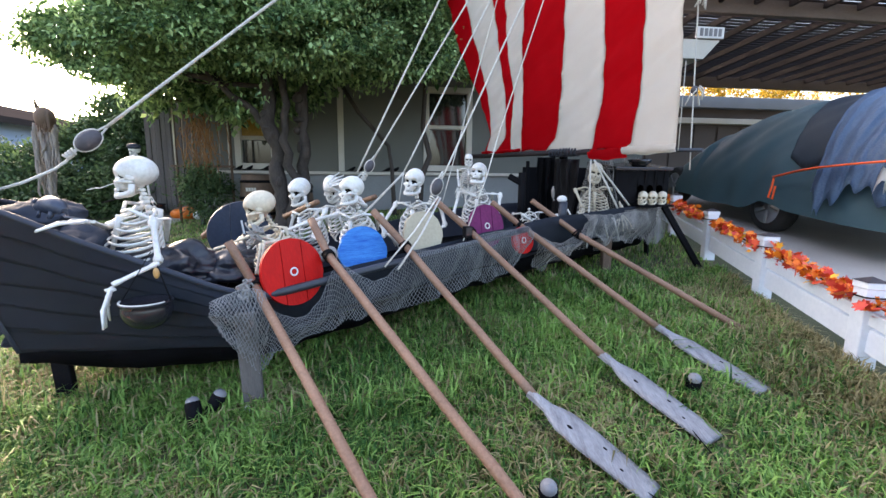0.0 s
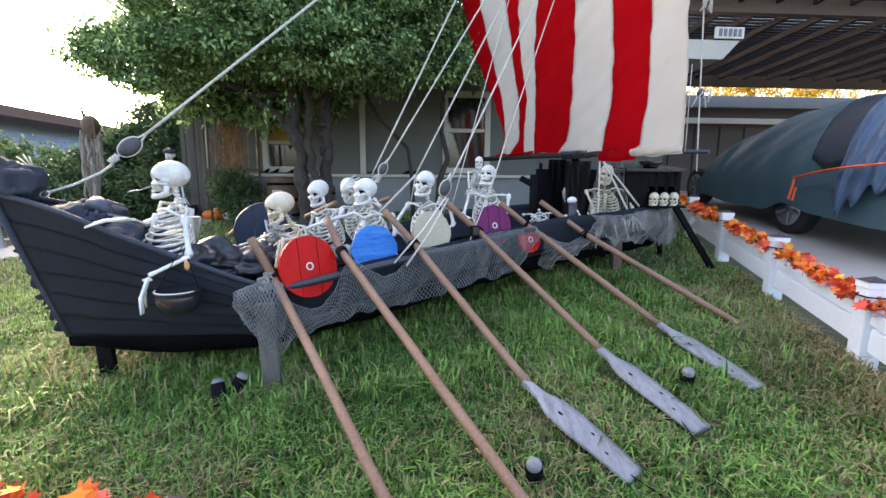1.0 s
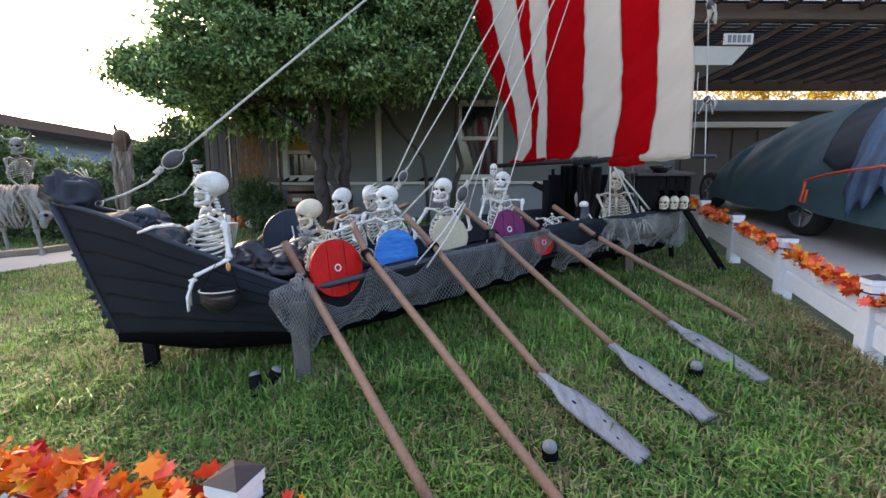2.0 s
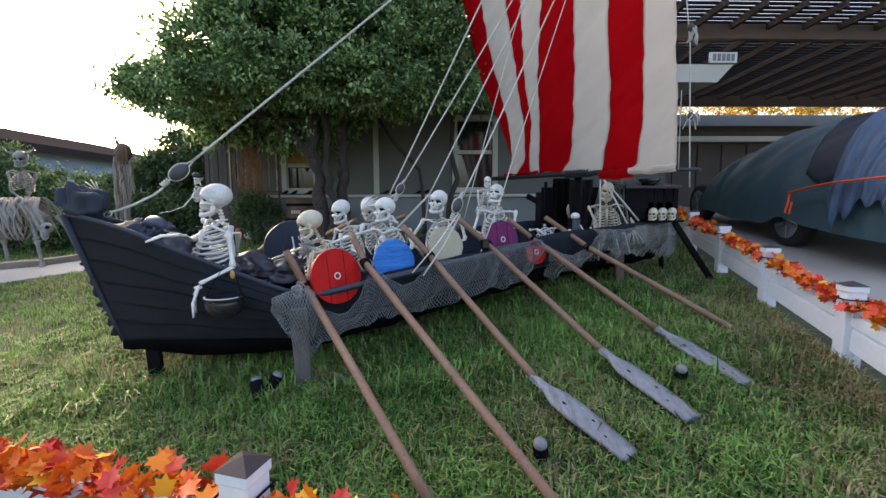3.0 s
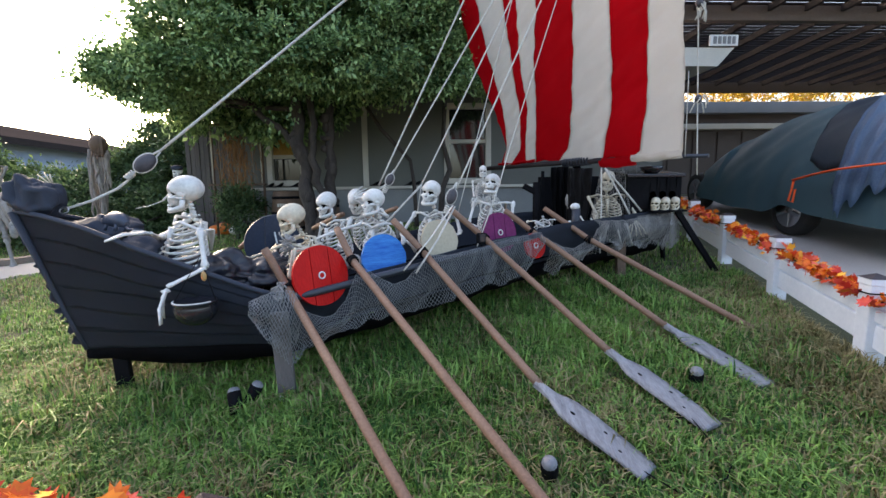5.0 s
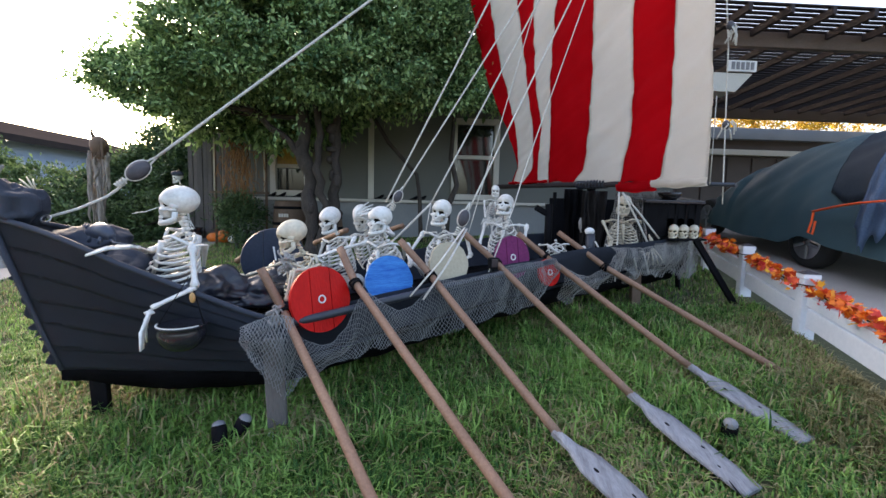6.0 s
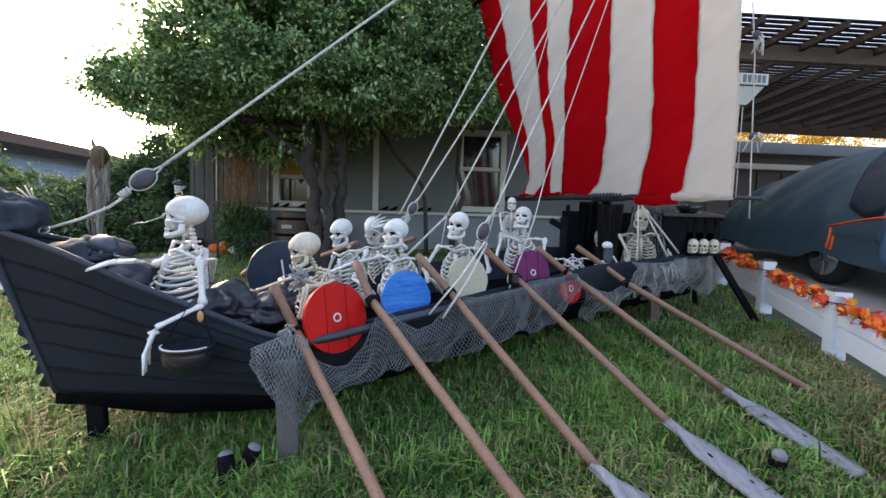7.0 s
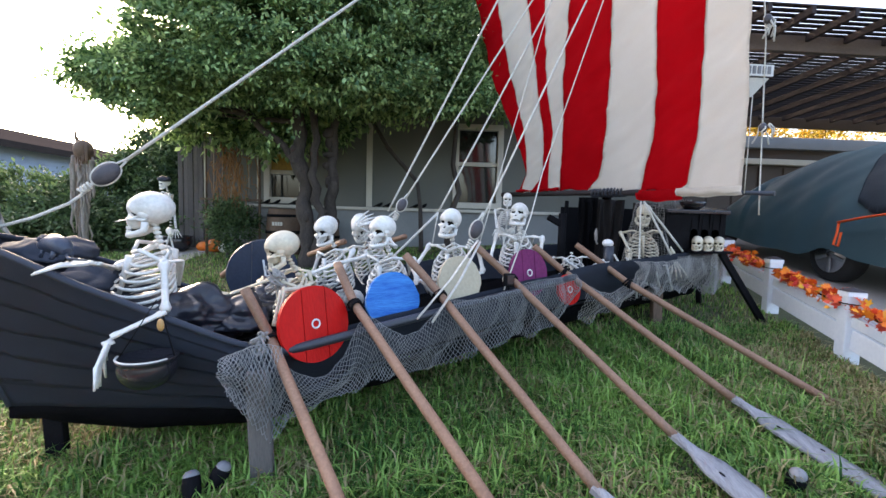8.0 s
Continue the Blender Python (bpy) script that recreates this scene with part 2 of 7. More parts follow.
def raw(name, verts, faces_per, count, material, label, category, kind="stuff", mats=None):
    """One mesh from numpy: verts (count, k, 3), the same faces for each of count pieces."""
    k = verts.shape[1]
    me = bpy.data.meshes.new(name)
    loops, starts, totals = [], [], []
    base = (np.arange(count) * k)[:, None]
    cols = [base + np.array(f)[None, :] for f in faces_per]
    flat = np.concatenate(cols, axis=1).reshape(-1)
    sizes = np.tile(np.array([len(f) for f in faces_per]), count)
    me.vertices.add(count * k)
    me.vertices.foreach_set("co", verts.astype(np.float32).reshape(-1))
    me.loops.add(len(flat))
    me.loops.foreach_set("vertex_index", flat.astype(np.int32))
    me.polygons.add(len(sizes))
    me.polygons.foreach_set("loop_start", np.concatenate(([0], np.cumsum(sizes)[:-1])).astype(np.int32))
    me.polygons.foreach_set("loop_total", sizes.astype(np.int32))
    for m in (material if isinstance(material, (list, tuple)) else (material,)):
        me.materials.append(m)
    if mats is not None:
        me.polygons.foreach_set("material_index", np.repeat(mats, len(faces_per)).astype(np.int32))
    me.update(calc_edges=True)
    ob = new(name, me)
    return tagged(ob, label, category, "", kind) if kind else ob


def lerp_table(x, xs, ys):
    return float(np.interp(x, xs, ys))


def ground_z(x, y):
    """The lawn rises gently to the house and to the drive."""
    return -0.02 + 0.041 * min(max(x, -7), 9) + 0.115 * min(max(y, -1.5), 8)


def on_ground(x, y, h=0.0):
    return Vector((x, y, ground_z(x, y) + h))


# ---- ground, drive, walk ----
def grid_axis(lo, a, b, hi, step):
    return [lo, lo / 3] + list(np.arange(a, b + 1e-6, step)) + [hi / 3, hi]


bm = bmesh.new()
gx, gy = grid_axis(-600, -14, 14, 600, 0.5), grid_axis(-600, -8, 16, 900, 0.5)
gv = [[bm.verts.new((x, y, ground_z(x, y) + 0.012 * noise.noise((x * 1.1, y * 1.1, 0)))) for y in gy] for x in gx]
for i in range(len(gx) - 1):
    for j in range(len(gy) - 1):
        bm.faces.new((gv[i][j], gv[i + 1][j], gv[i + 1][j + 1], gv[i][j + 1])).smooth = True
tagged(part("ground", bm, M_SOIL), "dark soil under a mown lawn sloping up to the house", "ground", kind="structure")

FA, FB = Vector((2.43, 1.877)), Vector((0.27, 0.92))  # a post of the drive's fence, and the step to the next


def strip(bm, line, half, h, thick):
    """A slab that follows a line on the ground."""
    rows = []
    for i, p in enumerate(line):
        d = (Vector(line[min(i + 1, len(line) - 1)]) - Vector(line[max(i - 1, 0)])).normalized()
        n = Vector((-d.y, d.x))
        rows.append([bm.verts.new(on_ground(*(Vector(p) + n * s), z)) for s, z in ((-half, -thick), (-half, h), (half, h), (half, -thick))])
    for r0, r1 in zip(rows, rows[1:]):
        for j in range(4):
            bm.faces.new((r0[j], r1[j], r1[(j + 1) % 4], r0[(j + 1) % 4]))


bm = bmesh.new()
strip(bm, [(5.02 + 0.29 * k * 0.6, -4.0 + k * 0.96 * 0.6) for k in range(24)], 3.6, 0.02, 0.05)
tagged(part("drive", bm, M_CONCRETE), "pale grey concrete driveway beside the white fence", "driveway", kind="structure")
bm = bmesh.new()
strip(bm, [(-13, 4.3), (-9, 4.45), (-6.5, 4.7), (-5, 5.05), (-4.2, 5.6), (-3.6, 6.3), (-3.4, 7.2), (-3.35, 8.6)], 0.42, 0.02, 0.05)
tagged(part("garden_walk", bm, M_CONCRETE), "pale concrete garden path curving to the house", "path", kind="structure")
bm = bmesh.new()
strip(bm, [(-13, 4.83), (-9, 4.98), (-6.6, 5.22), (-5.2, 5.55), (-4.6, 5.95)], 0.07, 0.09, 0.05)
tagged(part("kerb", bm, M_KERB), "weathered brick-brown kerb along the path", "kerb", kind="structure")


# ---- house ----
WY = 7.0


def house():
    def wall_piece(bm, x0, x1, z0, z1, y=WY, t=0.2):
        box(bm, (x1 - x0, t, z1 - z0), Matrix.Translation(((x0 + x1) / 2, y + t / 2, (z0 + z1) / 2)))

    bm = bmesh.new()
    holes = [(-2.41, -1.79, 1.40, 2.24), (0.47, 1.25, 1.40, 2.70)]
    xs = -3.0
    for x0, x1, z0, z1 in holes:
        wall_piece(bm, xs, x0, 1.36, 3.0)
        wall_piece(bm, x0, x1, 1.36, z0)
        wall_piece(bm, x0, x1, z1, 3.0)
        xs = x1
    wall_piece(bm, xs, 4.2, 1.36, 3.0)
    wall_piece(bm, -3.0, -2.8, 0.3, 3.0, 7.2, 6)
    wall_piece(bm, 4.0, 4.2, 0.3, 3.0, 7.2, 6)
    wall_piece(bm, -3.0, 4.2, 0.3, 3.0, 13.2, 0.2)
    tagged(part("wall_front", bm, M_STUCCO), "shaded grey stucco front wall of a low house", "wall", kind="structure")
    bm = bmesh.new()
    wall_piece(bm, -3.02, 4.22, 0.3, 1.33, WY - 0.05, 0.25)
    tagged(part("wall_base", bm, M_BASEWALL), "blue-grey painted lower wall under the windows", "wall", kind="structure")
    bm = bmesh.new()
    box(bm, (7.3, 0.12, 0.045), Matrix.Translation((0.6, WY - 0.04, 1.352)), 0.006)
    box(bm, (0.09, 0.03, 1.5), Matrix.Translation((-0.82, WY - 0.015, 2.13)), 0.004)
    tagged(part("trim", bm, M_TRIM), "beige ledge and batten on the house wall", "trim", kind="structure")
    for i, (x0, x1, z0, z1) in enumerate(holes):
        win = thing("window_%d" % (i + 1), ((x0 + x1) / 2, WY, z0), "sash window in a beige frame on a grey wall", "window", kind="structure")
        bm = bmesh.new()
        w = 0.09
        for cx, cz, sx, sz in (((x0 + x1) / 2, z0 + w / 2, x1 - x0, w), ((x0 + x1) / 2, z1 - w / 2, x1 - x0, w), (x0 + w / 2, (z0 + z1) / 2, w, z1 - z0 - 2 * w), (x1 - w / 2, (z0 + z1) / 2, w, z1 - z0 - 2 * w)):
            box(bm, (sx, 0.1, sz), Matrix.Translation((cx, WY + 0.02, cz)), 0.006)
        part("window_frame", bm, M_TRIM, win)
        bm = bmesh.new()
        zm = z0 + (z1 - z0) * (0.53 if i else 0.56)
        box(bm, (x1 - x0 - 2 * w, 0.06, 0.06), Matrix.Translation(((x0 + x1) / 2, WY + 0.03, zm)), 0.005)
        part("sash_rail", bm, M_TRIM, win)
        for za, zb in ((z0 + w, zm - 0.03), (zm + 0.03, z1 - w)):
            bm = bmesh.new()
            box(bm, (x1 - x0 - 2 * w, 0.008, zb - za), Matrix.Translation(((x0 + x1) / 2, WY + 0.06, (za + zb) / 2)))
            # First window's upper pane has its amber reflection painted on.
            part("pane", bm, M_AMBER if (i == 0 and za > zm) else M_GLASS, win, "upper pane coloured with an amber leaf reflection" if (i == 0 and za > zm) else "")
    bm = bmesh.new()
    z0, z1 = 3.0, 4.6
    pts = [(-3.1, WY - 0.75, z0), (4.1, WY - 0.75, z0), (4.1, 10.1, z1), (-3.1, 10.1, z1), (-3.1, 13.9, z0), (4.1, 13.9, z0)]
    lo = [bm.verts.new(p) for p in pts]
    hi = [bm.verts.new((p[0], p[1], p[2] + 0.12)) for p in pts]
    for q in ((0, 1, 2, 3), (3, 2, 5, 4)):
        bm.faces.new([hi[k] for k in q])
        bm.faces.new([lo[k] for k in q[::-1]])
    for a, b in ((0, 1), (1, 2), (2, 5), (5, 4), (4, 3), (3, 0)):
        bm.faces.new((lo[a], lo[b], hi[b], hi[a]))
    tagged(part("roof", bm, M_ROOF), "low brown shingle roof of the house", "roof", kind="structure")
    # white boxed eave end with its number plate
    eave = thing("eave_box", (3.5, 5.3, 2.75), "white boxed eave end under the pergola", "eave", kind="structure")
    bm = bmesh.new()
    prof = [(2.3, 2.75), (3.78, 2.75), (3.98, 2.97), (2.3, 2.97)]
    a = [bm.verts.new((x, 5.15, z)) for x, z in prof]
    b = [bm.verts.new((x, 6.9, z)) for x, z in prof]
    bm.faces.new(a)
    bm.faces.new(b[::-1])
    for k in range(4):
        bm.faces.new((a[k], b[k], b[(k + 1) % 4], a[(k + 1) % 4]))
    bmesh.ops.recalc_face_normals(bm, faces=bm.faces)
    part("fascia", bm, M_TRIM, eave)
    sign = thing("number_plate", (3.82, 5.12, 2.98), "white plate with grey bars on the eave", "sign")
    bm = bmesh.new()
    box(bm, (0.36, 0.03, 0.13), Matrix.Translation((3.82, 5.13, 3.045)), 0.006)
    part("plate", bm, M_WHITE, sign)
    for k in range(5):
        bm = bmesh.new()
        box(bm, (0.038, 0.012, 0.085), Matrix.Translation((3.70 + 0.06 * k, 5.111, 3.045)), 0.002)
        part("bar", bm, M_GREYINK, sign)


house()


def pergola():
    p = thing("pergola", (6.3, 5.2, 0.8), "dark stained timber pergola with slatted roof over the drive", "pergola")
    for y, z0, z1, x0, x1 in ((5.18, 3.28, 3.46, 2.4, 10.2), (8.1, 3.1, 3.28, 4.1, 10.2)):
        bm = bmesh.new()
        box(bm, (x1 - x0, 0.1, z1 - z0), Matrix.Translation(((x0 + x1) / 2, y, (z0 + z1) / 2)), 0.01)
        part("beam", bm, M_BEAM, p, "weathered brown crossbeam")
    for x, y in ((9.9, 5.3), (9.9, 8.0), (4.6, 8.1)):
        bm = bmesh.new()
        zb = ground_z(x, y)
        box(bm, (0.12, 0.12, 3.2 - zb), Matrix.Translation((x, y, (3.2 + zb) / 2)), 0.008)
        part("post", bm, M_BEAM, p)
    slope = math.atan2(3.29 - 3.46, 8.1 - 5.18)
    y0, y1 = 4.56, 8.4
    L = (y1 - y0) / math.cos(slope)
    mid = Vector((0, (y0 + y1) / 2, 3.46 + ((y0 + y1) / 2 - 5.18) * math.tan(slope)))
    for k in range(17):
        bm = bmesh.new()
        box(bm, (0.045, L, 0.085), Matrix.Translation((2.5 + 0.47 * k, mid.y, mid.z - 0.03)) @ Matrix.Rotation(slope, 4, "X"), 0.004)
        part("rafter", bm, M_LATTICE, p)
    n = 42
    for k in range(n):
        f = (k + 0.5) / n
        y = y0 + (y1 - y0) * f
        bm = bmesh.new()
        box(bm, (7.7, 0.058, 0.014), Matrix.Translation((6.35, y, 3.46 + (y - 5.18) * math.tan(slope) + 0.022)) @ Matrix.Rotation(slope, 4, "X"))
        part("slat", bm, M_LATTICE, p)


pergola()


def back_yard():
    w = thing("garage", (7, 9.2, 0.9), "dark brown garage door under a beige lintel", "garage", kind="structure")
    bm = bmesh.new()
    box(bm, (7.0, 0.2, 0.24), Matrix.Translation((7.2, 9.1, 3.0)), 0.01)
    # Beige lintel drawn in the greyer wall colour to put its shade in.
    part("lintel", bm, M_BASEWALL, w)
    bm = bmesh.new()
    box(bm, (7.0, 0.16, 0.12), Matrix.Translation((7.2, 9.08, 2.6)), 0.01)
    part("rail", bm, M_TRIM, w)
    bm = bmesh.new()
    box(bm, (7.0, 0.12, 2.2), Matrix.Translation((7.2, 9.2, 1.9)))
    part("wall", bm, M_GARAGE, w)
    for k in range(12):
        bm = bmesh.new()
        box(bm, (0.5, 0.03, 1.5), Matrix.Translation((4.1 + 0.56 * k, 9.13, 1.75)), 0.01)
        part("panel", bm, M_GARAGE, w)


back_yard()


# ---- the boat: places along (u) and across (v) it ----
BO, BU, BV = Vector((-0.65, 2.05)), Vector((0.883, 0.469)), Vector((-0.469, 0.883))
MID = 0.6


def boat(u, v, z):
    p = BO + BU * u + BV * v
    return Vector((p.x, p.y, z))


def rail_z(u):
    return 0.72 + 0.13 * min(max(u, 0), 2.0) + 0.05 * max(u - 2.0, 0)


BOWU = (0.0, 0.17, 0.38, 0.56, 0.74, 0.88, 1.0)
TOP_U = (0.05, -0.15, -0.38, -0.66, -0.86, -1.02, -1.16)
TOP_V = (0.0, 0.03, 0.10, 0.19, 0.31, 0.46, 0.6)
TOP_Z = (0.675, 0.74, 0.85, 0.985, 1.085, 1.14, 1.17)
LOW_U = (0.05, -0.1, -0.28, -0.47, -0.67, -0.82, -0.955)
LOW_V = (0.04, 0.06, 0.17, 0.29, 0.42, 0.52, 0.6)
LOW_Z = (0.462, 0.456, 0.448, 0.442, 0.438, 0.436, 0.434)


def bow_point(s, t, side=1):
    """s from the shoulder to the stem, t from the gunwale down."""
    a = [lerp_table(s, BOWU, q) for q in (TOP_U, TOP_V, TOP_Z, LOW_U, LOW_V, LOW_Z)]
    u, v, z = (a[k] + (a[k + 3] - a[k]) * t for k in range(3))
    v -= 0.05 * math.sin(math.pi * t) * (1 - s)
    return boat(u, v if side > 0 else 2 * MID - v, z)


def longship():
    ship = thing("longship", boat(1.2, MID, ground_z(0.1, 3.1)), "black cloth-covered longship yard prop on wooden legs", "boat")
    n = 6
    for side in (1, -1):
        for k in range(n):
            def fn(s, t, k=k, side=side):
                tt = (k + t * 1.18) / n
                p = bow_point(s, min(tt, 1.03), side)
                out = BV * (-side)
                w = 0.0012 * (1 - t) + 0.008 * noise.noise((s * 6 + k * 3, t * 1.4, side))
                w *= 1 - 0.5 * s
                sag = 0.02 * noise.noise((s * 4 + k * 7.1, 0.3, side * 2.0)) * t
                return p + Vector((out.x, out.y, 0)) * (w + 0.012 * noise.noise(p * 3)) + Vector((0, 0, sag))
            bm = bmesh.new()
            sheet(bm, fn, 48, 6)
            bmesh.ops.solidify(bm, geom=bm.faces[:], thickness=0.003)
            part("strake", bm, M_CLOTH, ship, smooth=True)
        # sides amidships
        bm = bmesh.new()

        def mid_fn(s, t, side=side):
            u = 0.02 + 3.45 * s
            z = rail_z(u) - 0.03 + 0.035 * min(max((u - 0.20) * 12, 0), 1) - 0.28 * t
            v = 0.015 + 0.10 * t * t
            return boat(u, v if side > 0 else 2 * MID - v, z + 0.01 * noise.noise((u * 4, t * 3, side)))
        sheet(bm, mid_fn, 40, 5)
        bmesh.ops.solidify(bm, geom=bm.faces[:], thickness=0.012)
        part("side", bm, M_CLOTH, ship, smooth=True)
        # gunwale roll along the bow
        bm = bmesh.new()
        tube(bm, [bow_point(s / 20, 0, side) + Vector((0, 0, 0.004)) for s in range(21)], 0.014, 6)
        part("gunwale", bm, M_CLOTH, ship)
    bm = bmesh.new()

    def low(s, t):
        if s < 0.28:
            q = 1 - s / 0.28
            u, v = lerp_table(q, BOWU, LOW_U), lerp_table(q, BOWU, LOW_V)
            z = lerp_table(q, BOWU, LOW_Z) + 0.0
        else:
            u = 0.05 + (s - 0.28) / 0.72 * 3.4
            v, z = 0.1, rail_z(u) - 0.29
        a = t * 2 - 1
        return boat(u, MID + (MID - v) * a * 0.97, z + 0.01 - 0.15 * (1 - abs(a) ** 7) ** 0.5 * min(1, 0.45 + s * 5) + 0.022 * noise.noise((u * 6, a * 4, 1)))
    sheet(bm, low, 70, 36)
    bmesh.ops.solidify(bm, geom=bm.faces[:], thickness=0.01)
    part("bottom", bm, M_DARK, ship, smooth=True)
    bm = bmesh.new()
    tube(bm, [boat(-0.95, MID, 0.42), boat(-0.99, MID, 0.55), boat(-1.07, MID, 0.82), boat(-1.17, MID, 1.17)], [0.012, 0.014, 0.014, 0.02], 8)
    part("stem", bm, M_CLOTH, ship)
    # tattered cloth edge down the stem
    rg = random.Random(21)
    for k in range(9):
        f = (k + 0.5) / 9
        h, L = rg.uniform(0.05, 0.09), rg.uniform(0.012, 0.035)

        def flap(a, t, f=f, h=h, L=L, k=k):
            g = f + (t - 0.5) * h / 0.72
            out = L * a * (0.35 + abs(math.sin(3.1 * t + k))) + 0.006
            return boat(-0.955 - 0.205 * g - out, MID + 0.02 * noise.noise((a * 3, t * 3, k)), 0.45 + 0.72 * g - 0.6 * out)
        bm = bmesh.new()
        sheet(bm, flap, 4, 7)
        bmesh.ops.solidify(bm, geom=bm.faces[:], thickness=0.004)
        part("tatter", bm, M_CLOTH, ship, "torn edge of black cloth", True)
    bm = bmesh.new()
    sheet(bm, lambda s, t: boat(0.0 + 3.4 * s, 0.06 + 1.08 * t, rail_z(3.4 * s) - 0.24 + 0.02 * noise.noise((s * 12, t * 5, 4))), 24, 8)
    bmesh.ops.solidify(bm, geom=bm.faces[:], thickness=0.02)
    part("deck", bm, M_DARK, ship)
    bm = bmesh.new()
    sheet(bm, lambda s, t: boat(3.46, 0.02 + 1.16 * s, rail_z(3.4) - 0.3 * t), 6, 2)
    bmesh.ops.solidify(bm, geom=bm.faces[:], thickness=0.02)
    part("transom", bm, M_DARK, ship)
    # pipes along the rails
    for v in (-0.055, 2 * MID + 0.03):
        bm = bmesh.new()
        tube(bm, [boat(u, v, rail_z(u) - 0.02) for u in np.linspace(-0.02, 1.72, 12)], 0.02, 10)
        part("rail", bm, M_PIPE, ship, "black plastic pipe rail")
    # legs
    for u, v, w, top, m in ((-0.06, -0.065, 0.088, 0.64, M_POST), (-0.8, 0.57, 0.075, 0.40, M_DARK), (2.88, 0.12, 0.085, 0.85, M_WOOD), (2.88, 1.1, 0.085, 0.85, M_WOOD), (0.1, 1.18, 0.09, 0.6, M_POST)):
        p = boat(u, v, 0)
        zb = ground_z(p.x, p.y) - 0.05
        bm = bmesh.new()
        box(bm, (w, 0.045, top - zb), Matrix.Translation((p.x, p.y, (top + zb) / 2)) @ Matrix.Rotation(radians(8), 4, "Z") @ Matrix.Rotation(radians(-2.5), 4, "Y"), 0.006)
        part("leg", bm, m, ship)
    return ship


longship()


def shield(name_label, at, r, lean, m, planks=4, boss=True, turn=0.0, swing=0):
    """A round board shield against the rail; lean tips its top inboard."""
    at = Vector(at)
    s = thing("shield", at - Vector((0, 0, r)), name_label, "shield", "shields along the rail")
    Q = Matrix.Rotation(radians(swing), 3, "Z")
    d = Q @ Vector((-BV.x, -BV.y, 0)).normalized()
    side = Q @ Vector((BU.x, BU.y, 0)).normalized()
    up = (Vector((0, 0, 1)) * math.cos(lean) - d * math.sin(lean)).normalized()
    out = side.cross(up).normalized()
    M = Matrix.Translation(at) @ Matrix((side, out, up)).transposed().to_4x4() @ Matrix.Rotation(turn, 4, "Y")
    w = 2 * r / planks
    for k in range(planks):
        x0, x1 = -r + k * w + 0.0015, -r + (k + 1) * w - 0.0015
        bm = bmesh.new()
        n = 10
        xs = [x0 + (x1 - x0) * j / n for j in range(n + 1)]
        topv = [(x, math.sqrt(max(r * r - x * x, 1e-6))) for x in xs]
        ring = topv + [(x, -h) for x, h in topv[::-1]]
        th = 0.011 + 0.002 * ((k * 7) % 3)
        a = [bm.verts.new(M @ Vector((x, -0.011, h))) for x, h in ring]
        b = [bm.verts.new(M @ Vector((x, th, h))) for x, h in ring]
        bm.faces.new(a)
        bm.faces.new(b[::-1])
        for j in range(len(ring)):
            bm.faces.new((a[j], b[j], b[(j + 1) % len(ring)], a[(j + 1) % len(ring)]))
        bmesh.ops.recalc_face_normals(bm, faces=bm.faces)
        part("plank", bm, m, s)
    if boss:
        bm = bmesh.new()
        tube(bm, [M @ Vector((0.018 * math.cos(a), 0.016, 0.018 * math.sin(a))) for a in np.linspace(0, 2 * math.pi, 15)], 0.004, 6, caps=False)
        part("ring", bm, M_WHITE, s, "small white painted ring")
    return s


SHIELD_T = radians(10)
shield("round red plank shield with a small white ring", (-0.498, 2.114, 0.797), 0.163, SHIELD_T, M_RED, 3, swing=15)
shield("round bright blue brushed shield on the rail", (-0.177, 2.386, 0.845), 0.145, SHIELD_T, M_BLUE, 1, False)
shield("round cream board shield behind the net", (0.169, 2.542, 0.926), 0.136, SHIELD_T, M_CREAM, 1, False)
shield("round purple shield with a small white ring", (0.601, 2.771, 0.949), 0.142, SHIELD_T, M_PURPLE, 3)
shield("small red shield hanging behind the net", (0.862, 2.80, 0.848), 0.092, SHIELD_T, M_RED, 3)
shield("dark navy shield with a white corner mark", (-1.055, 3.094, 0.875), 0.22, -SHIELD_T, M_NAVY, 3, False)
bm = bmesh.new()
mk = Vector((-1.031, 3.072, 0.915))
box(bm, (0.012, 0.006, 0.10), Matrix.Translation(mk + Vector((0, -0.03, 0))) @ Matrix.Rotation(-0.15, 4, "Y"), 0.002)
box(bm, (0.09, 0.006, 0.012), Matrix.Translation(mk + Vector((0.045, -0.03, -0.055))), 0.002)
tagged(part("white_bracket", bm, M_WHITE), "white corner bracket on the navy shield", "bracket")


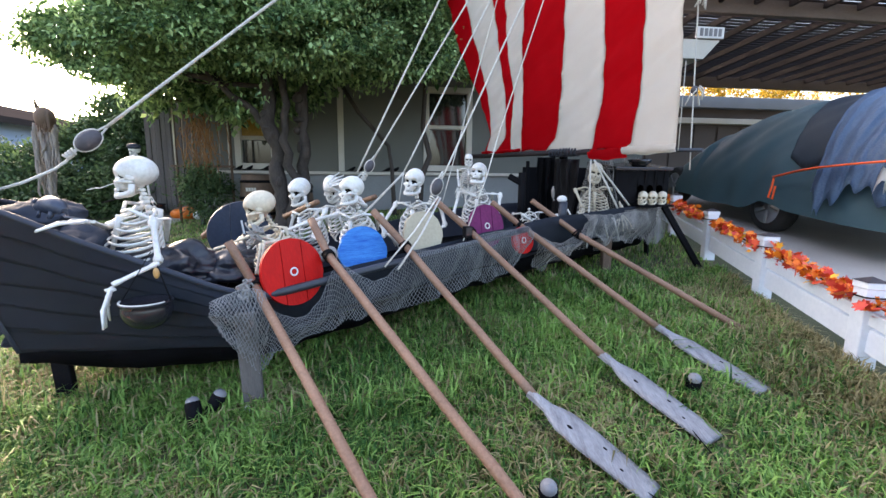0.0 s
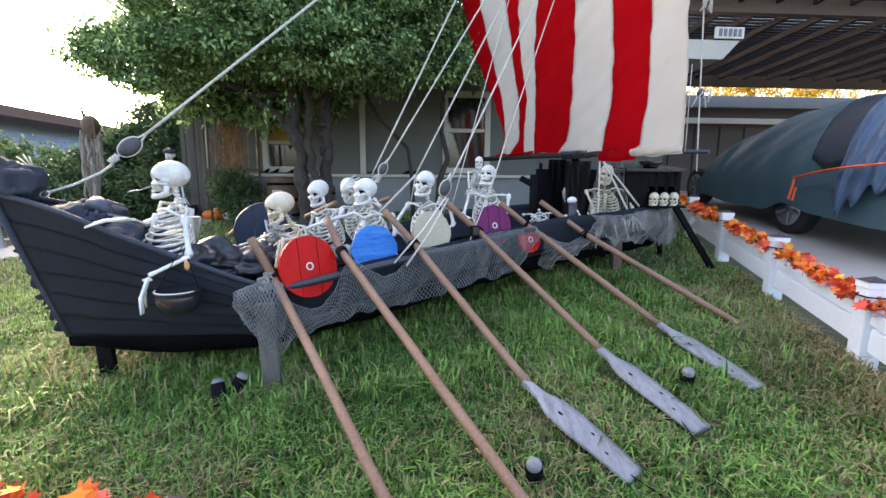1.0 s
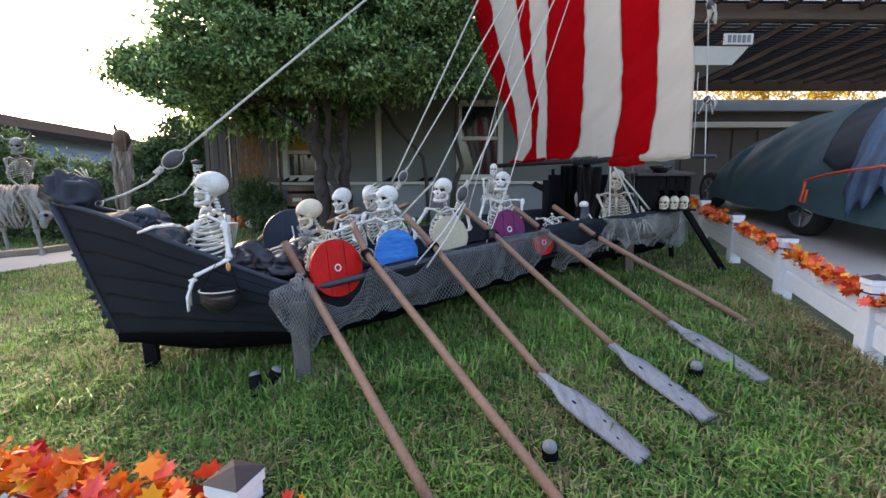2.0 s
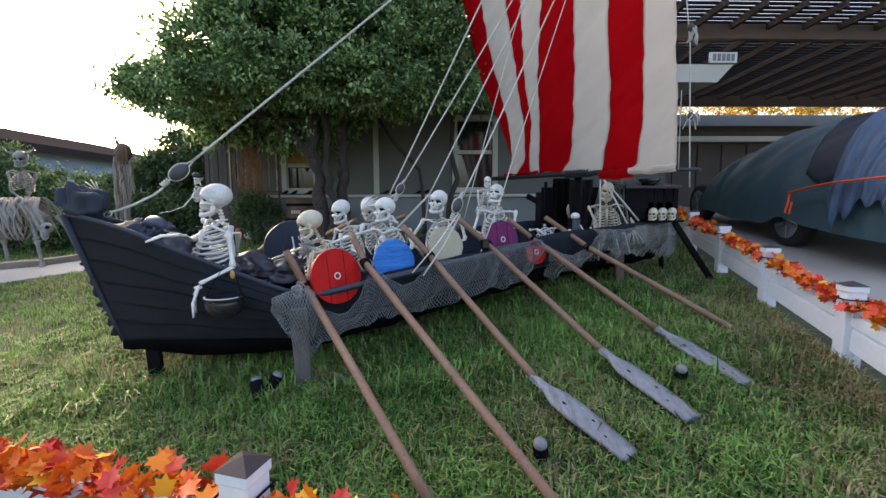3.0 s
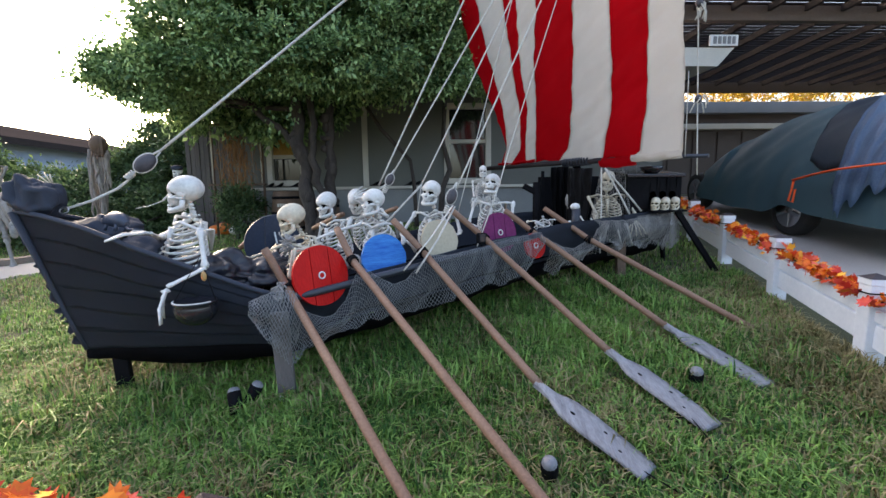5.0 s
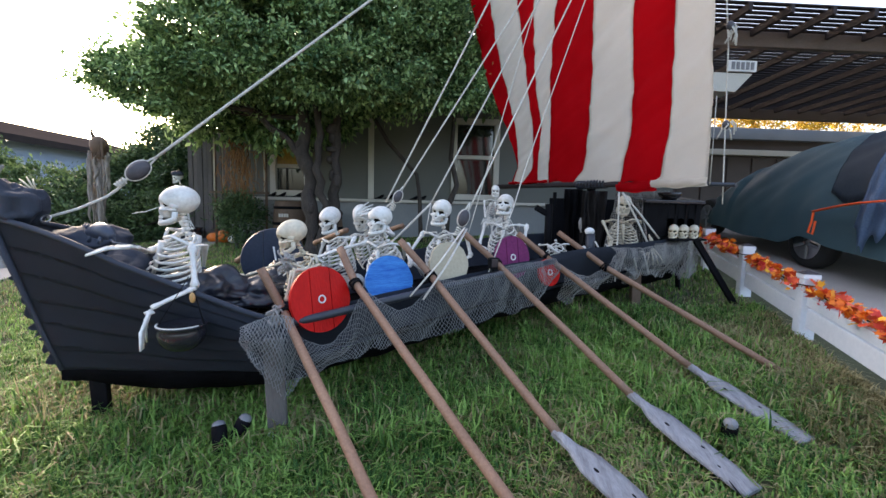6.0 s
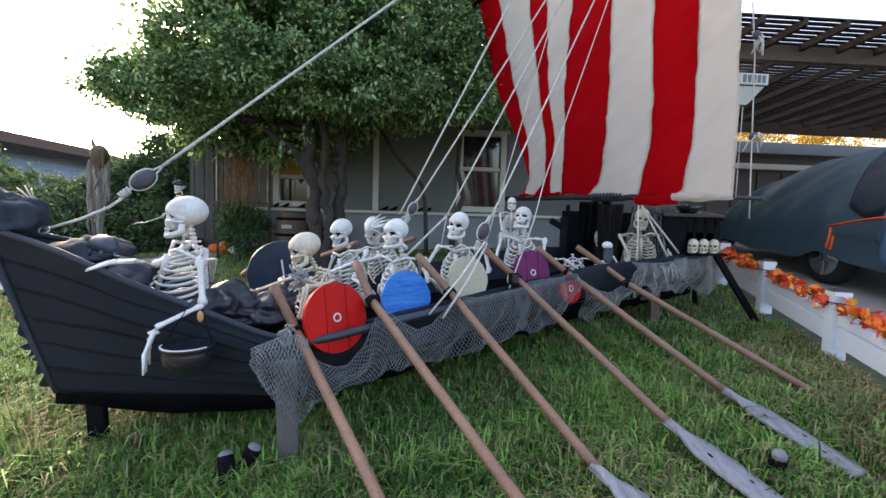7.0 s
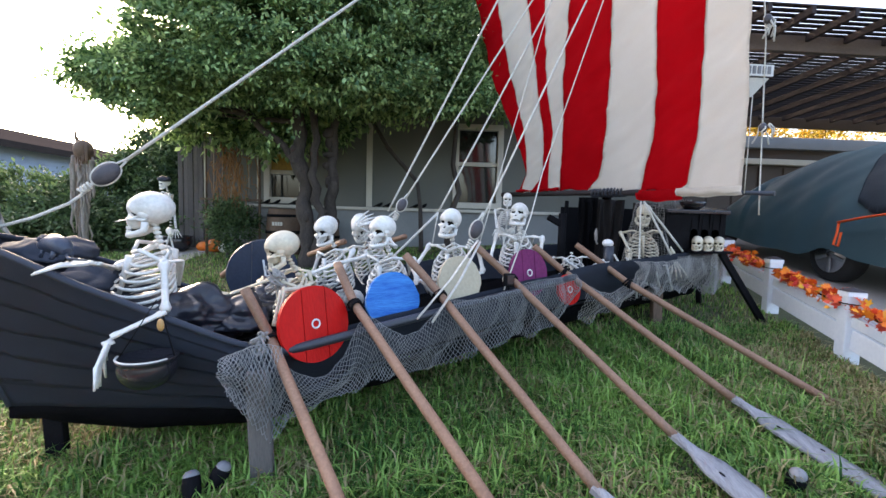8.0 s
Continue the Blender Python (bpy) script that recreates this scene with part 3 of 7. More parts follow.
def oar(label, inner, rail, neck, tip, blade=True):
    o = thing("oar", tip if tip is not None else neck, label, "oar", "oars of the longship")
    bm = bmesh.new()
    a, b = Vector(inner), Vector(neck)
    pts = [a + (b - a) * k / 14 for k in range(15)]
    if rail is not None:
        r = Vector(rail)
        pts = [a + (r - a) * k / 4 for k in range(4)] + [r + (b - r) * k / 12 for k in range(13)]
    pts = [p + 0.004 * Vector((noise.noise(p * 2.5), noise.noise(p * 2.5 + Vector((5, 0, 0))), 0)) for p in pts]
    tube(bm, pts, 0.0205, 10)
    part("pole", bm, M_POLE, o, "reddish brown round pole", smooth=True)
    if blade:
        t = Vector(tip)
        d = (t - b).normalized()
        L = (t - b).length
        side = d.cross(Vector((0, 0, 1))).normalized()
        up = side.cross(d)
        bm = bmesh.new()
        prof = [(-0.02, 0.021), (0.04, 0.023), (0.14, 0.032), (0.22, 0.055), (0.30, 0.070), (0.5, 0.073), (0.8, 0.066), (0.97, 0.061), (1.0, 0.055)]
        top, bot = [], []
        for f, w in prof:
            row_t, row_b = [], []
            for k in range(5):
                e = k / 2 - 1
                th = (0.020 if f < 0.05 else 0.010) * (1 - 0.55 * e * e)
                c = b + d * (L * f if f > 0 else f) + side * (w * e)
                ragged = 0.006 * noise.noise((f * 9, e * 5, t.x * 3))
                row_t.append(bm.verts.new(c + up * th + side * ragged))
                row_b.append(bm.verts.new(c - up * th + side * ragged))
            top.append(row_t)
            bot.append(row_b)
        for r0, r1, q0, q1 in zip(top, top[1:], bot, bot[1:]):
            for k in range(4):
                bm.faces.new((r0[k], r0[k + 1], r1[k + 1], r1[k])).smooth = True
                bm.faces.new((q0[k], q1[k], q1[k + 1], q0[k + 1])).smooth = True
            bm.faces.new((r0[0], r1[0], q1[0], q0[0]))
            bm.faces.new((r0[4], q0[4], q1[4], r1[4]))
        for r, q in ((top[0], bot[0]), (top[-1], bot[-1])):
            for k in range(4):
                bm.faces.new((r[k], q[k], q[k + 1], r[k + 1]))
        bmesh.ops.recalc_face_normals(bm, faces=bm.faces)
        blade_part = part("blade", bm, M_BLADE, o, "weathered grey wooden blade")
        # dark knots and a split in the grey wood
        for f, e, rr in ((0.36, 0.3, 0.008), (0.62, -0.25, 0.006), (0.78, 0.35, 0.005)):
            bm = bmesh.new()
            c = b + d * (L * f) + side * (0.06 * e) + up * (0.0102 * (1 - 0.55 * e * e))
            ball(bm, c, (rr, rr * 1.6, 0.0016), d.to_track_quat("Y", "Z").to_matrix(), 2)
            part("knot", bm, M_DARK, blade_part, "dark knot hole")
    if rail is not None:
        bm = bmesh.new()
        r = Vector(rail)
        d = (b - r).normalized()
        for k in range(4):
            c = r + d * (k * 0.012 - 0.02)
            s1 = d.cross(Vector((0, 0, 1))).normalized()
            s2 = s1.cross(d)
            tube(bm, [c + (s1 * math.cos(q) + s2 * math.sin(q)) * 0.027 + d * 0.008 * math.sin(q + k) for q in np.linspace(0, 2 * math.pi, 13)], 0.006, 5, caps=False)
        part("lashing", bm, M_DARK, o, "black cord lashing")
    return o


OARS = [
    (boat(-0.1, 0.06, 0.955), (-0.655, 2.05, 0.745), (0.053, 0.98, 0.172), (0.25, 0.69, 0.085), True),
    (boat(0.31, 0.13, 1.035), (-0.335, 2.20, 0.86), (0.53, 0.905, 0.140), (0.72, 0.62, 0.085), True),
    (boat(0.66, 0.12, 1.07), (0.06, 2.40, 0.875), (0.578, 1.640, 0.342), (0.885, 1.235, 0.175), True),
    (boat(1.10, 0.14, 1.12), (0.48, 2.65, 0.925), (1.046, 1.953, 0.371), (1.275, 1.445, 0.218), True),
    (boat(1.55, 0.12, 1.10), (0.86, 2.88, 0.945), (1.527, 2.243, 0.406), (1.745, 1.715, 0.262), True),
    (boat(2.02, 0.2, 1.10), (1.35, 3.02, 0.86), (2.130, 2.262, 0.345), None, False),
]
for a, r, nk, tp, bl in OARS:
    oar("long oar with reddish pole resting on the lawn", a, r, nk, tp, bl)
oar("brown oar handle lying over the far rail", (-1.117, 3.050, 0.990), None, (-1.341, 3.150, 0.842), None, False)
for u, v, z, du, dz in ((0.62, 1.22, 1.04, 0.0, 0.1), (1.1, 1.25, 1.08, 0.0, 0.08)):
    oar("brown oar handle lying over the far rail", boat(u + 0.02, v - 0.2, z + dz * 0.4), None, boat(u - 0.08, v + 0.35, z - 0.10), None, False)


# ---- nets draped from the near rail ----
def net(label, us, tops, lows, cell, rows, r, material, seed, stand=0.09, wave=0.03):
    """A knotted diamond net: its upper and lower edges are heights along the boat; it bunches where they come close."""
    u0, u1 = us[0], us[-1]
    n = int((u1 - u0) / cell)

    def point(i, j):
        u = u0 + (u1 - u0) * min(max(i / n, 0), 1)
        t = j / rows
        hi, lo = lerp_table(u, us, tops), lerp_table(u, us, lows)
        hi += 0.010 * noise.noise((u * 9, seed, 0))
        lo += 0.030 * noise.noise((u * 11, seed, 4))
        fold = wave * noise.noise((u * 10 + 1.5 * t + seed, t * 1.6, 0)) * (0.4 + t)
        v = -stand - 0.035 * math.sin(math.pi * min(t * 1.3, 1)) + fold
        drag = 0.05 * noise.noise((u * 6, seed + 7, t)) * t
        p = boat(u + drag, v, hi + (lo - hi) * t)
        return p + Vector((noise.noise((i * 0.4, j * 0.4, seed)) * 0.007, 0, noise.noise((i * 0.35, j * 0.35, seed + 9)) * 0.007))
    segs = []
    for i in range(n + 1):
        for j in range(rows + 1):
            a = point(i + (0.5 if j % 2 else 0), j)
            if j < rows:
                for di in (0, 1):
                    k = i + (di if j % 2 else di - 1)
                    if 0 <= k <= n:
                        segs.append((a, point(k + (0 if j % 2 else 0.5), j + 1)))
            if j == 0 and i < n:
                segs.append((a, point(i + 1, j)))
    verts = np.zeros((len(segs), 6, 3))
    for q, (a, b) in enumerate(segs):
        d = (b - a).normalized()
        x = d.orthogonal().normalized() * r
        y = d.cross(x)
        for k in range(3):
            w = x * math.cos(2.094 * k) + y * math.sin(2.094 * k)
            verts[q, k] = a + w
            verts[q, 3 + k] = b + w
    ob = raw("fishing_net", verts, ((0, 1, 4, 3), (1, 2, 5, 4), (2, 0, 3, 5)), len(segs), material, label, "net", kind="")
    return tagged(ob, label, "net")


net("grey fishing net draped over the longship rail and its leg",
    (-0.21, -0.17, -0.13, -0.08, -0.03, 0.02, 0.08, 0.15, 0.22, 0.28, 0.33, 0.38, 0.46, 0.55, 0.63, 0.72, 0.80, 0.95, 1.12, 1.30),
    (0.715, 0.735, 0.745, 0.755, 0.74, 0.66, 0.61, 0.585, 0.595, 0.66, 0.78, 0.83, 0.77, 0.715, 0.72, 0.79, 0.865, 0.845, 0.87, 0.885),
    (0.63, 0.57, 0.50, 0.42, 0.36, 0.39, 0.43, 0.465, 0.485, 0.50, 0.505, 0.515, 0.52, 0.525, 0.53, 0.535, 0.545, 0.565, 0.60, 0.635), 0.0165, 20, 0.0014, M_NET, 1.0, 0.085, 0.035)
net("grey fishing net bunched at the first leg of the boat", (-0.20, -0.15, -0.10, -0.04, 0.01), (0.725, 0.745, 0.76, 0.765, 0.74), (0.61, 0.53, 0.47, 0.44, 0.50), 0.015, 14, 0.0014, M_NET, 3.0, 0.115, 0.05)
net("grey fishing net hanging in a point from the rail", (1.27, 1.34, 1.42, 1.52, 1.62, 1.72), (0.90, 0.92, 0.925, 0.925, 0.935, 0.945), (0.63, 0.60, 0.62, 0.64, 0.68, 0.80), 0.016, 18, 0.0014, M_NET, 5.0, 0.07, 0.05)
net("pale net hanging in a swag before the stern", (1.78, 1.86, 1.95, 2.06, 2.18, 2.30, 2.42), (0.90, 0.86, 0.82, 0.80, 0.83, 0.90, 0.99), (0.66, 0.62, 0.66, 0.68, 0.70, 0.75, 0.86), 0.016, 15, 0.0014, M_GAUZE, 8.0, 0.07, 0.045)
net("pale torn netting strung along the stern", (2.34, 2.5, 2.65, 2.8, 2.95, 3.1, 3.25, 3.42), (1.0, 0.99, 0.985, 0.99, 1.0, 0.995, 1.01, 1.03), (0.88, 0.80, 0.74, 0.78, 0.72, 0.75, 0.70, 0.80), 0.018, 14, 0.0016, M_GAUZE, 11.0, 0.04, 0.05)


# ---- sail ----
def sail_u(z):
    """The sail stands across the boat and rakes a little forward."""
    return 2.55 - 0.15 * (z - 2.5)


def sail_at(v, z, off=0.0):
    return boat(sail_u(z) + off, v, z)


def sail():
    s = thing("sail", sail_at(0.6, 1.5), "red and white striped square sail on a dark yard", "sail")
    # for each seam: heights, and its place across the boat at them
    seams = (
    ((1.552, 1.707, 2.143, 2.673, 3.677), (1.616, 1.429, 1.547, 1.805, 2.080)),
    ((1.554, 1.706, 2.115, 2.599, 3.537), (1.551, 1.419, 1.376, 1.500, 1.716)),
    ((1.563, 1.688, 2.077, 2.519, 3.362), (1.394, 1.216, 1.142, 1.170, 1.263)),
    ((1.565, 1.678, 2.057, 2.488, 3.273), (1.150, 1.114, 1.020, 1.039, 1.032)),
    ((1.567, 1.667, 2.040, 2.444, 3.162), (1.015, 0.991, 0.919, 0.858, 0.744)),
    ((1.560, 1.626, 1.966, 2.332, 3.005), (0.685, 0.555, 0.464, 0.394, 0.337)),
    ((1.537, 1.590, 1.900, 2.242, 2.875), (0.195, 0.165, 0.063, 0.021, -0.001)),
    ((1.517, 1.558, 1.849, 2.166, 2.749), (-0.100, -0.174, -0.247, -0.294, -0.327)),
    ((1.499, 1.528, 1.802, 2.104, 2.657), (-0.479, -0.499, -0.534, -0.549, -0.568)),
    )
    head = 3.66

    def edge(k, t):
        zs, vs = seams[k]
        z = zs[0] + (head - zs[0]) * t
        v = lerp_table(z, zs, vs)
        if z > zs[-1]:
            v = vs[-1] + (vs[-1] - vs[-2]) / (zs[-1] - zs[-2]) * (z - zs[-1])
        return v, z

    for k in range(8):
        bm = bmesh.new()

        def fn(a, t, k=k):
            v0, z0 = edge(k, t)
            v1, z1 = edge(k + 1, t)
            lap = 0.006 / max(abs(v1 - v0), 0.02) if k % 2 else 0.0
            a = a * (1 + 2 * lap) - lap
            v, z = v0 + (v1 - v0) * a, z0 + (z1 - z0) * a
            w = 0.017 * noise.noise((v * 2.2 + z * 1.3, z * 8.0 + v * 4.0, 0.5)) + 0.008 * noise.noise((v * 9, z * 19 + v * 9, 2))
            w += 0.020 * noise.noise((v * 6, z * 1.1, 7)) * (1.2 - t)
            if t < 0.05:
                z += (0.035 * noise.noise((v * 6, 0, 3)) - 0.03) * (1 - t / 0.05)
            return sail_at(v, z, w - 0.05 * math.sin(math.pi * min(t * 1.1, 1)) - (0.004 if k % 2 else 0.0))
        sheet(bm, fn, 12, 110)
        bmesh.ops.solidify(bm, geom=bm.faces[:], thickness=0.003)
        for f in bm.faces:
            f.smooth = min(e.calc_length() for e in f.edges) > 0.0035
        part("stripe", bm, M_SAILWHITE if k % 2 else M_SAILRED, s)
    # spilled folds of the foot over the yard
    for v0, v1, z0, drop, m, nm in ((-0.10, -0.52, 1.512, 0.062, M_SAILWHITE, "gathered cream hem of the sail"), (0.22, -0.14, 1.51, 0.085, M_SAILRED, "slack red foot of the sail"), (1.6, 1.0, 1.565, 0.03, M_SAILRED, "slack red foot of the sail")):
        bm = bmesh.new()
        sheet(bm, lambda a, t: sail_at(v0 + (v1 - v0) * a, z0 - drop * t * (0.85 + 0.2 * math.sin(math.pi * a)) + 0.008 * noise.noise((a * 6, t * 4, z0)), (-0.035 if m is M_SAILWHITE else -0.02) - 0.012 * math.sin(math.pi * t) + 0.008 * noise.noise((a * 14, t * 2, drop))), 24, 8)
        bmesh.ops.solidify(bm, geom=bm.faces[:], thickness=0.004)
        part("hem", bm, m, s, nm, True)
    bm = bmesh.new()
    tube(bm, [sail_at(1.85, 1.522), sail_at(0.9, 1.512), sail_at(0.12, 1.494)], 0.026, 10)
    part("yard", bm, M_LATTICE, s, "dark wooden yard")
    bm = bmesh.new()
    tube(bm, [sail_at(0.14, 1.51), sail_at(-0.68, 1.46)], 0.014, 10)
    part("yard_arm", bm, M_PIPE, s, "grey pipe end of the yard")
    bm = bmesh.new()
    for k in range(9):
        c = sail_at(0.62 - 0.035 * k, 1.504)
        tube(bm, [c + Vector((math.cos(q) * 0.031, 0.006 * math.sin(q * 2), math.sin(q) * 0.031)) for q in np.linspace(0, 6.283, 13)], 0.012, 5, caps=False)
    part("lashing", bm, M_PIPE, s, "grey rope wrapped round the yard")
    bm = bmesh.new()
    tube(bm, [sail_at(2.2, 3.68), sail_at(-0.8, 3.68)], 0.025, 8)
    part("yard", bm, M_DARK, s)
    return s


sail()


def mast():
    m = thing("mast", boat(2.75, MID, 0.8), "black mast pole standing in the longship", "mast")
    bm = bmesh.new()
    tube(bm, [boat(2.90, MID, 0.72), boat(2.56, MID, 4.3)], [0.04, 0.03], 10)
    part("pole", bm, M_DARK, m)
    bm = bmesh.new()
    q = Vector((1.132, 3.750, 1.302))
    tube(bm, [(q.x, q.y, 0.8), (q.x, q.y, q.z + 0.02)], 0.034, 8)
    box(bm, (0.16, 0.05, 0.05), Matrix.Translation((q.x - 0.05, q.y, q.z - 0.05)) @ Matrix.Rotation(0.5, 4, "Y"), 0.008)
    part("prop", bm, M_DARK, m, "short black post under the yard")


mast()


# ---- fence ----
def fence():
    f = thing("fence", (2.43, 1.877, ground_z(2.43, 1.877)), "low white vinyl fence with dark solar caps", "fence")
    P0, FD = Vector((-0.472, 0.735)), Vector((0.952, -0.305)) * 0.92
    runs = [[FA + FB * k for k in range(-2, 5)], [P0 + FD * k for k in (-5.4, -4.05, -2.7, -1.35, 0, 1.0, 2)] + [FA + FB * -2]]
    for run in runs:
        d = (run[1] - run[0]).normalized()
        ang = math.atan2(d.y, d.x)
        for p in run[:-1] if run is runs[1] else run:
            z = ground_z(p.x, p.y)
            bm = bmesh.new()
            box(bm, (0.095, 0.095, 0.56), Matrix.Translation((p.x, p.y, z + 0.17)) @ Matrix.Rotation(ang, 4, "Z"), 0.006)
            post = part("post", bm, M_VINYL, f)
            bm = bmesh.new()
            h = z + 0.45
            R = Matrix.Translation((p.x, p.y, h)) @ Matrix.Rotation(ang, 4, "Z")
            box(bm, (0.104, 0.104, 0.035), R @ Matrix.Translation((0, 0, -0.012)), 0.004)
            part("collar", bm, M_VINYL, post)
            bm = bmesh.new()
            q = [bm.verts.new(R @ Vector(c)) for c in ((-0.055, -0.055, 0.006), (0.055, -0.055, 0.006), (0.055, 0.055, 0.006), (-0.055, 0.055, 0.006))]
            tp = bm.verts.new(R @ Vector((0, 0, 0.032)))
            bm.faces.new(q[::-1])
            for k in range(4):
                bm.faces.new((q[k], q[(k + 1) % 4], tp))
            part("cap", bm, M_CAP, post, "dark solar cap")
            bm = bmesh.new()
            ring = [R @ Vector((cx * 0.056, cy * 0.056, -0.07 + 0.008 * noise.noise((p.x * 9 + cx, cy, 0)))) for cx, cy in ((-1, -1), (0, -1.05), (1, -1), (1.05, 0), (1, 1), (0, 1.05), (-1, 1), (-1.05, 0), (-1, -1))]
            tube(bm, ring, 0.004, 5)
            part("light_string", bm, M_DARK, post, "thin dark light string")
        for a, b in zip(run, run[1:]):
            pa, pb = on_ground(a.x, a.y), on_ground(b.x, b.y)
            for h0, hh, th in ((0.275, 0.07, 0.04), (0.16, 0.13, 0.03)):
                bm = bmesh.new()
                c = (pa + pb) / 2 + Vector((0, 0, h0))
                dd = pb - pa
                L = dd.length - 0.09
                M = Matrix.Translation(c) @ dd.to_track_quat("X", "Z").to_matrix().to_4x4()
                box(bm, (L, th, hh), M, 0.006)
                part("rail", bm, M_VINYL, f)
    return runs


RUNS = fence()


def maple():
    """Outline of one maple-like leaf, unit size, with a middle point."""
    ang = [0, 18, 40, 58, 80, 100, 125, 150, 172]
    rad = [1.0, 0.62, 0.82, 0.48, 0.78, 0.42, 0.55, 0.30, 0.22]
    pts = [(0, 0)] + [(r * math.sin(radians(a)), r * math.cos(radians(a))) for a, r in zip(ang, rad)] + [(-r * math.sin(radians(a)), r * math.cos(radians(a))) for a, r in list(zip(ang, rad))[:0:-1]]
    return np.array([(x, y, 0.18 * abs(x) - 0.12 * y * y) for x, y in pts])


LEAF = maple()
LEAF_FACES = [(0, k, k + 1) for k in range(1, len(LEAF) - 1)] + [(0, len(LEAF) - 1, 1)]


def leaf_turns(rng, n, up):
    """Random turns, mostly facing up by the share given."""
    out = []
    for k in range(n):
        nrm = Vector((rng.normal(), rng.normal(), rng.normal())).normalized() * (1 - up) + Vector((0, 0, up))
        q = nrm.to_track_quat("Z", "Y").to_matrix() @ Matrix.Rotation(rng.uniform(0, 6.283), 3, "Z")
        out.append(np.array(q))
    return np.array(out)


def garland(a, b, h, n, seed, big=1.0):
    rng = np.random.default_rng(seed)
    pa, pb = on_ground(a.x, a.y, h), on_ground(b.x, b.y, h)
    f = rng.uniform(0.03, 0.97, n)
    c = np.array(pa)[None] + (np.array(pb) - np.array(pa))[None] * f[:, None] + rng.normal(0, 1, (n, 3)) * np.array((0.036, 0.036, 0.022)) * big
    c[:, 2] += 0.02
    sz = rng.uniform(0.032, 0.055, n) * big
    v = np.einsum("nij,kj->nki", leaf_turns(rng, n, 0.45), LEAF) * sz[:, None, None] + c[:, None]
    g = thing("leaf_garland", (pa + pb) / 2, "garland of orange, red and yellow cloth maple leaves", "garland", "garlands along the fence")
    kinds = rng.choice(3, n, p=(0.54, 0.36, 0.10))
    ob = raw("leaves", v, LEAF_FACES, n, (M_LEAFO, M_LEAFR, M_LEAFY), "", "", "", kinds)
    ob.parent = g
    ob.matrix_parent_inverse = Matrix.Translation(-g.location)
    bm = bmesh.new()
    pts = [pa.lerp(pb, k / 12) + Vector((0.02 * noise.noise((k, seed, 0)), 0.02 * noise.noise((k, seed, 4)), 0.01 * noise.noise((k, seed, 8)))) for k in range(13)]
    tube(bm, pts, 0.006, 5)
    part("wire", bm, M_DARK, g, "dark wire with small lights")


for k, (a, b) in enumerate(zip(RUNS[0], RUNS[0][1:])):
    garland(a, b, 0.345, 190, 20 + k)
for k, (a, b) in enumerate(zip(RUNS[1][:6], RUNS[1][1:7])):
    garland(a, b, 0.285, 320, 40 + k, 1.25)


# ---- covered car on the drive ----
CAR = Matrix.Translation((5.21, 4.735, 0)) @ Matrix.Rotation(radians(-6), 4, "Z")


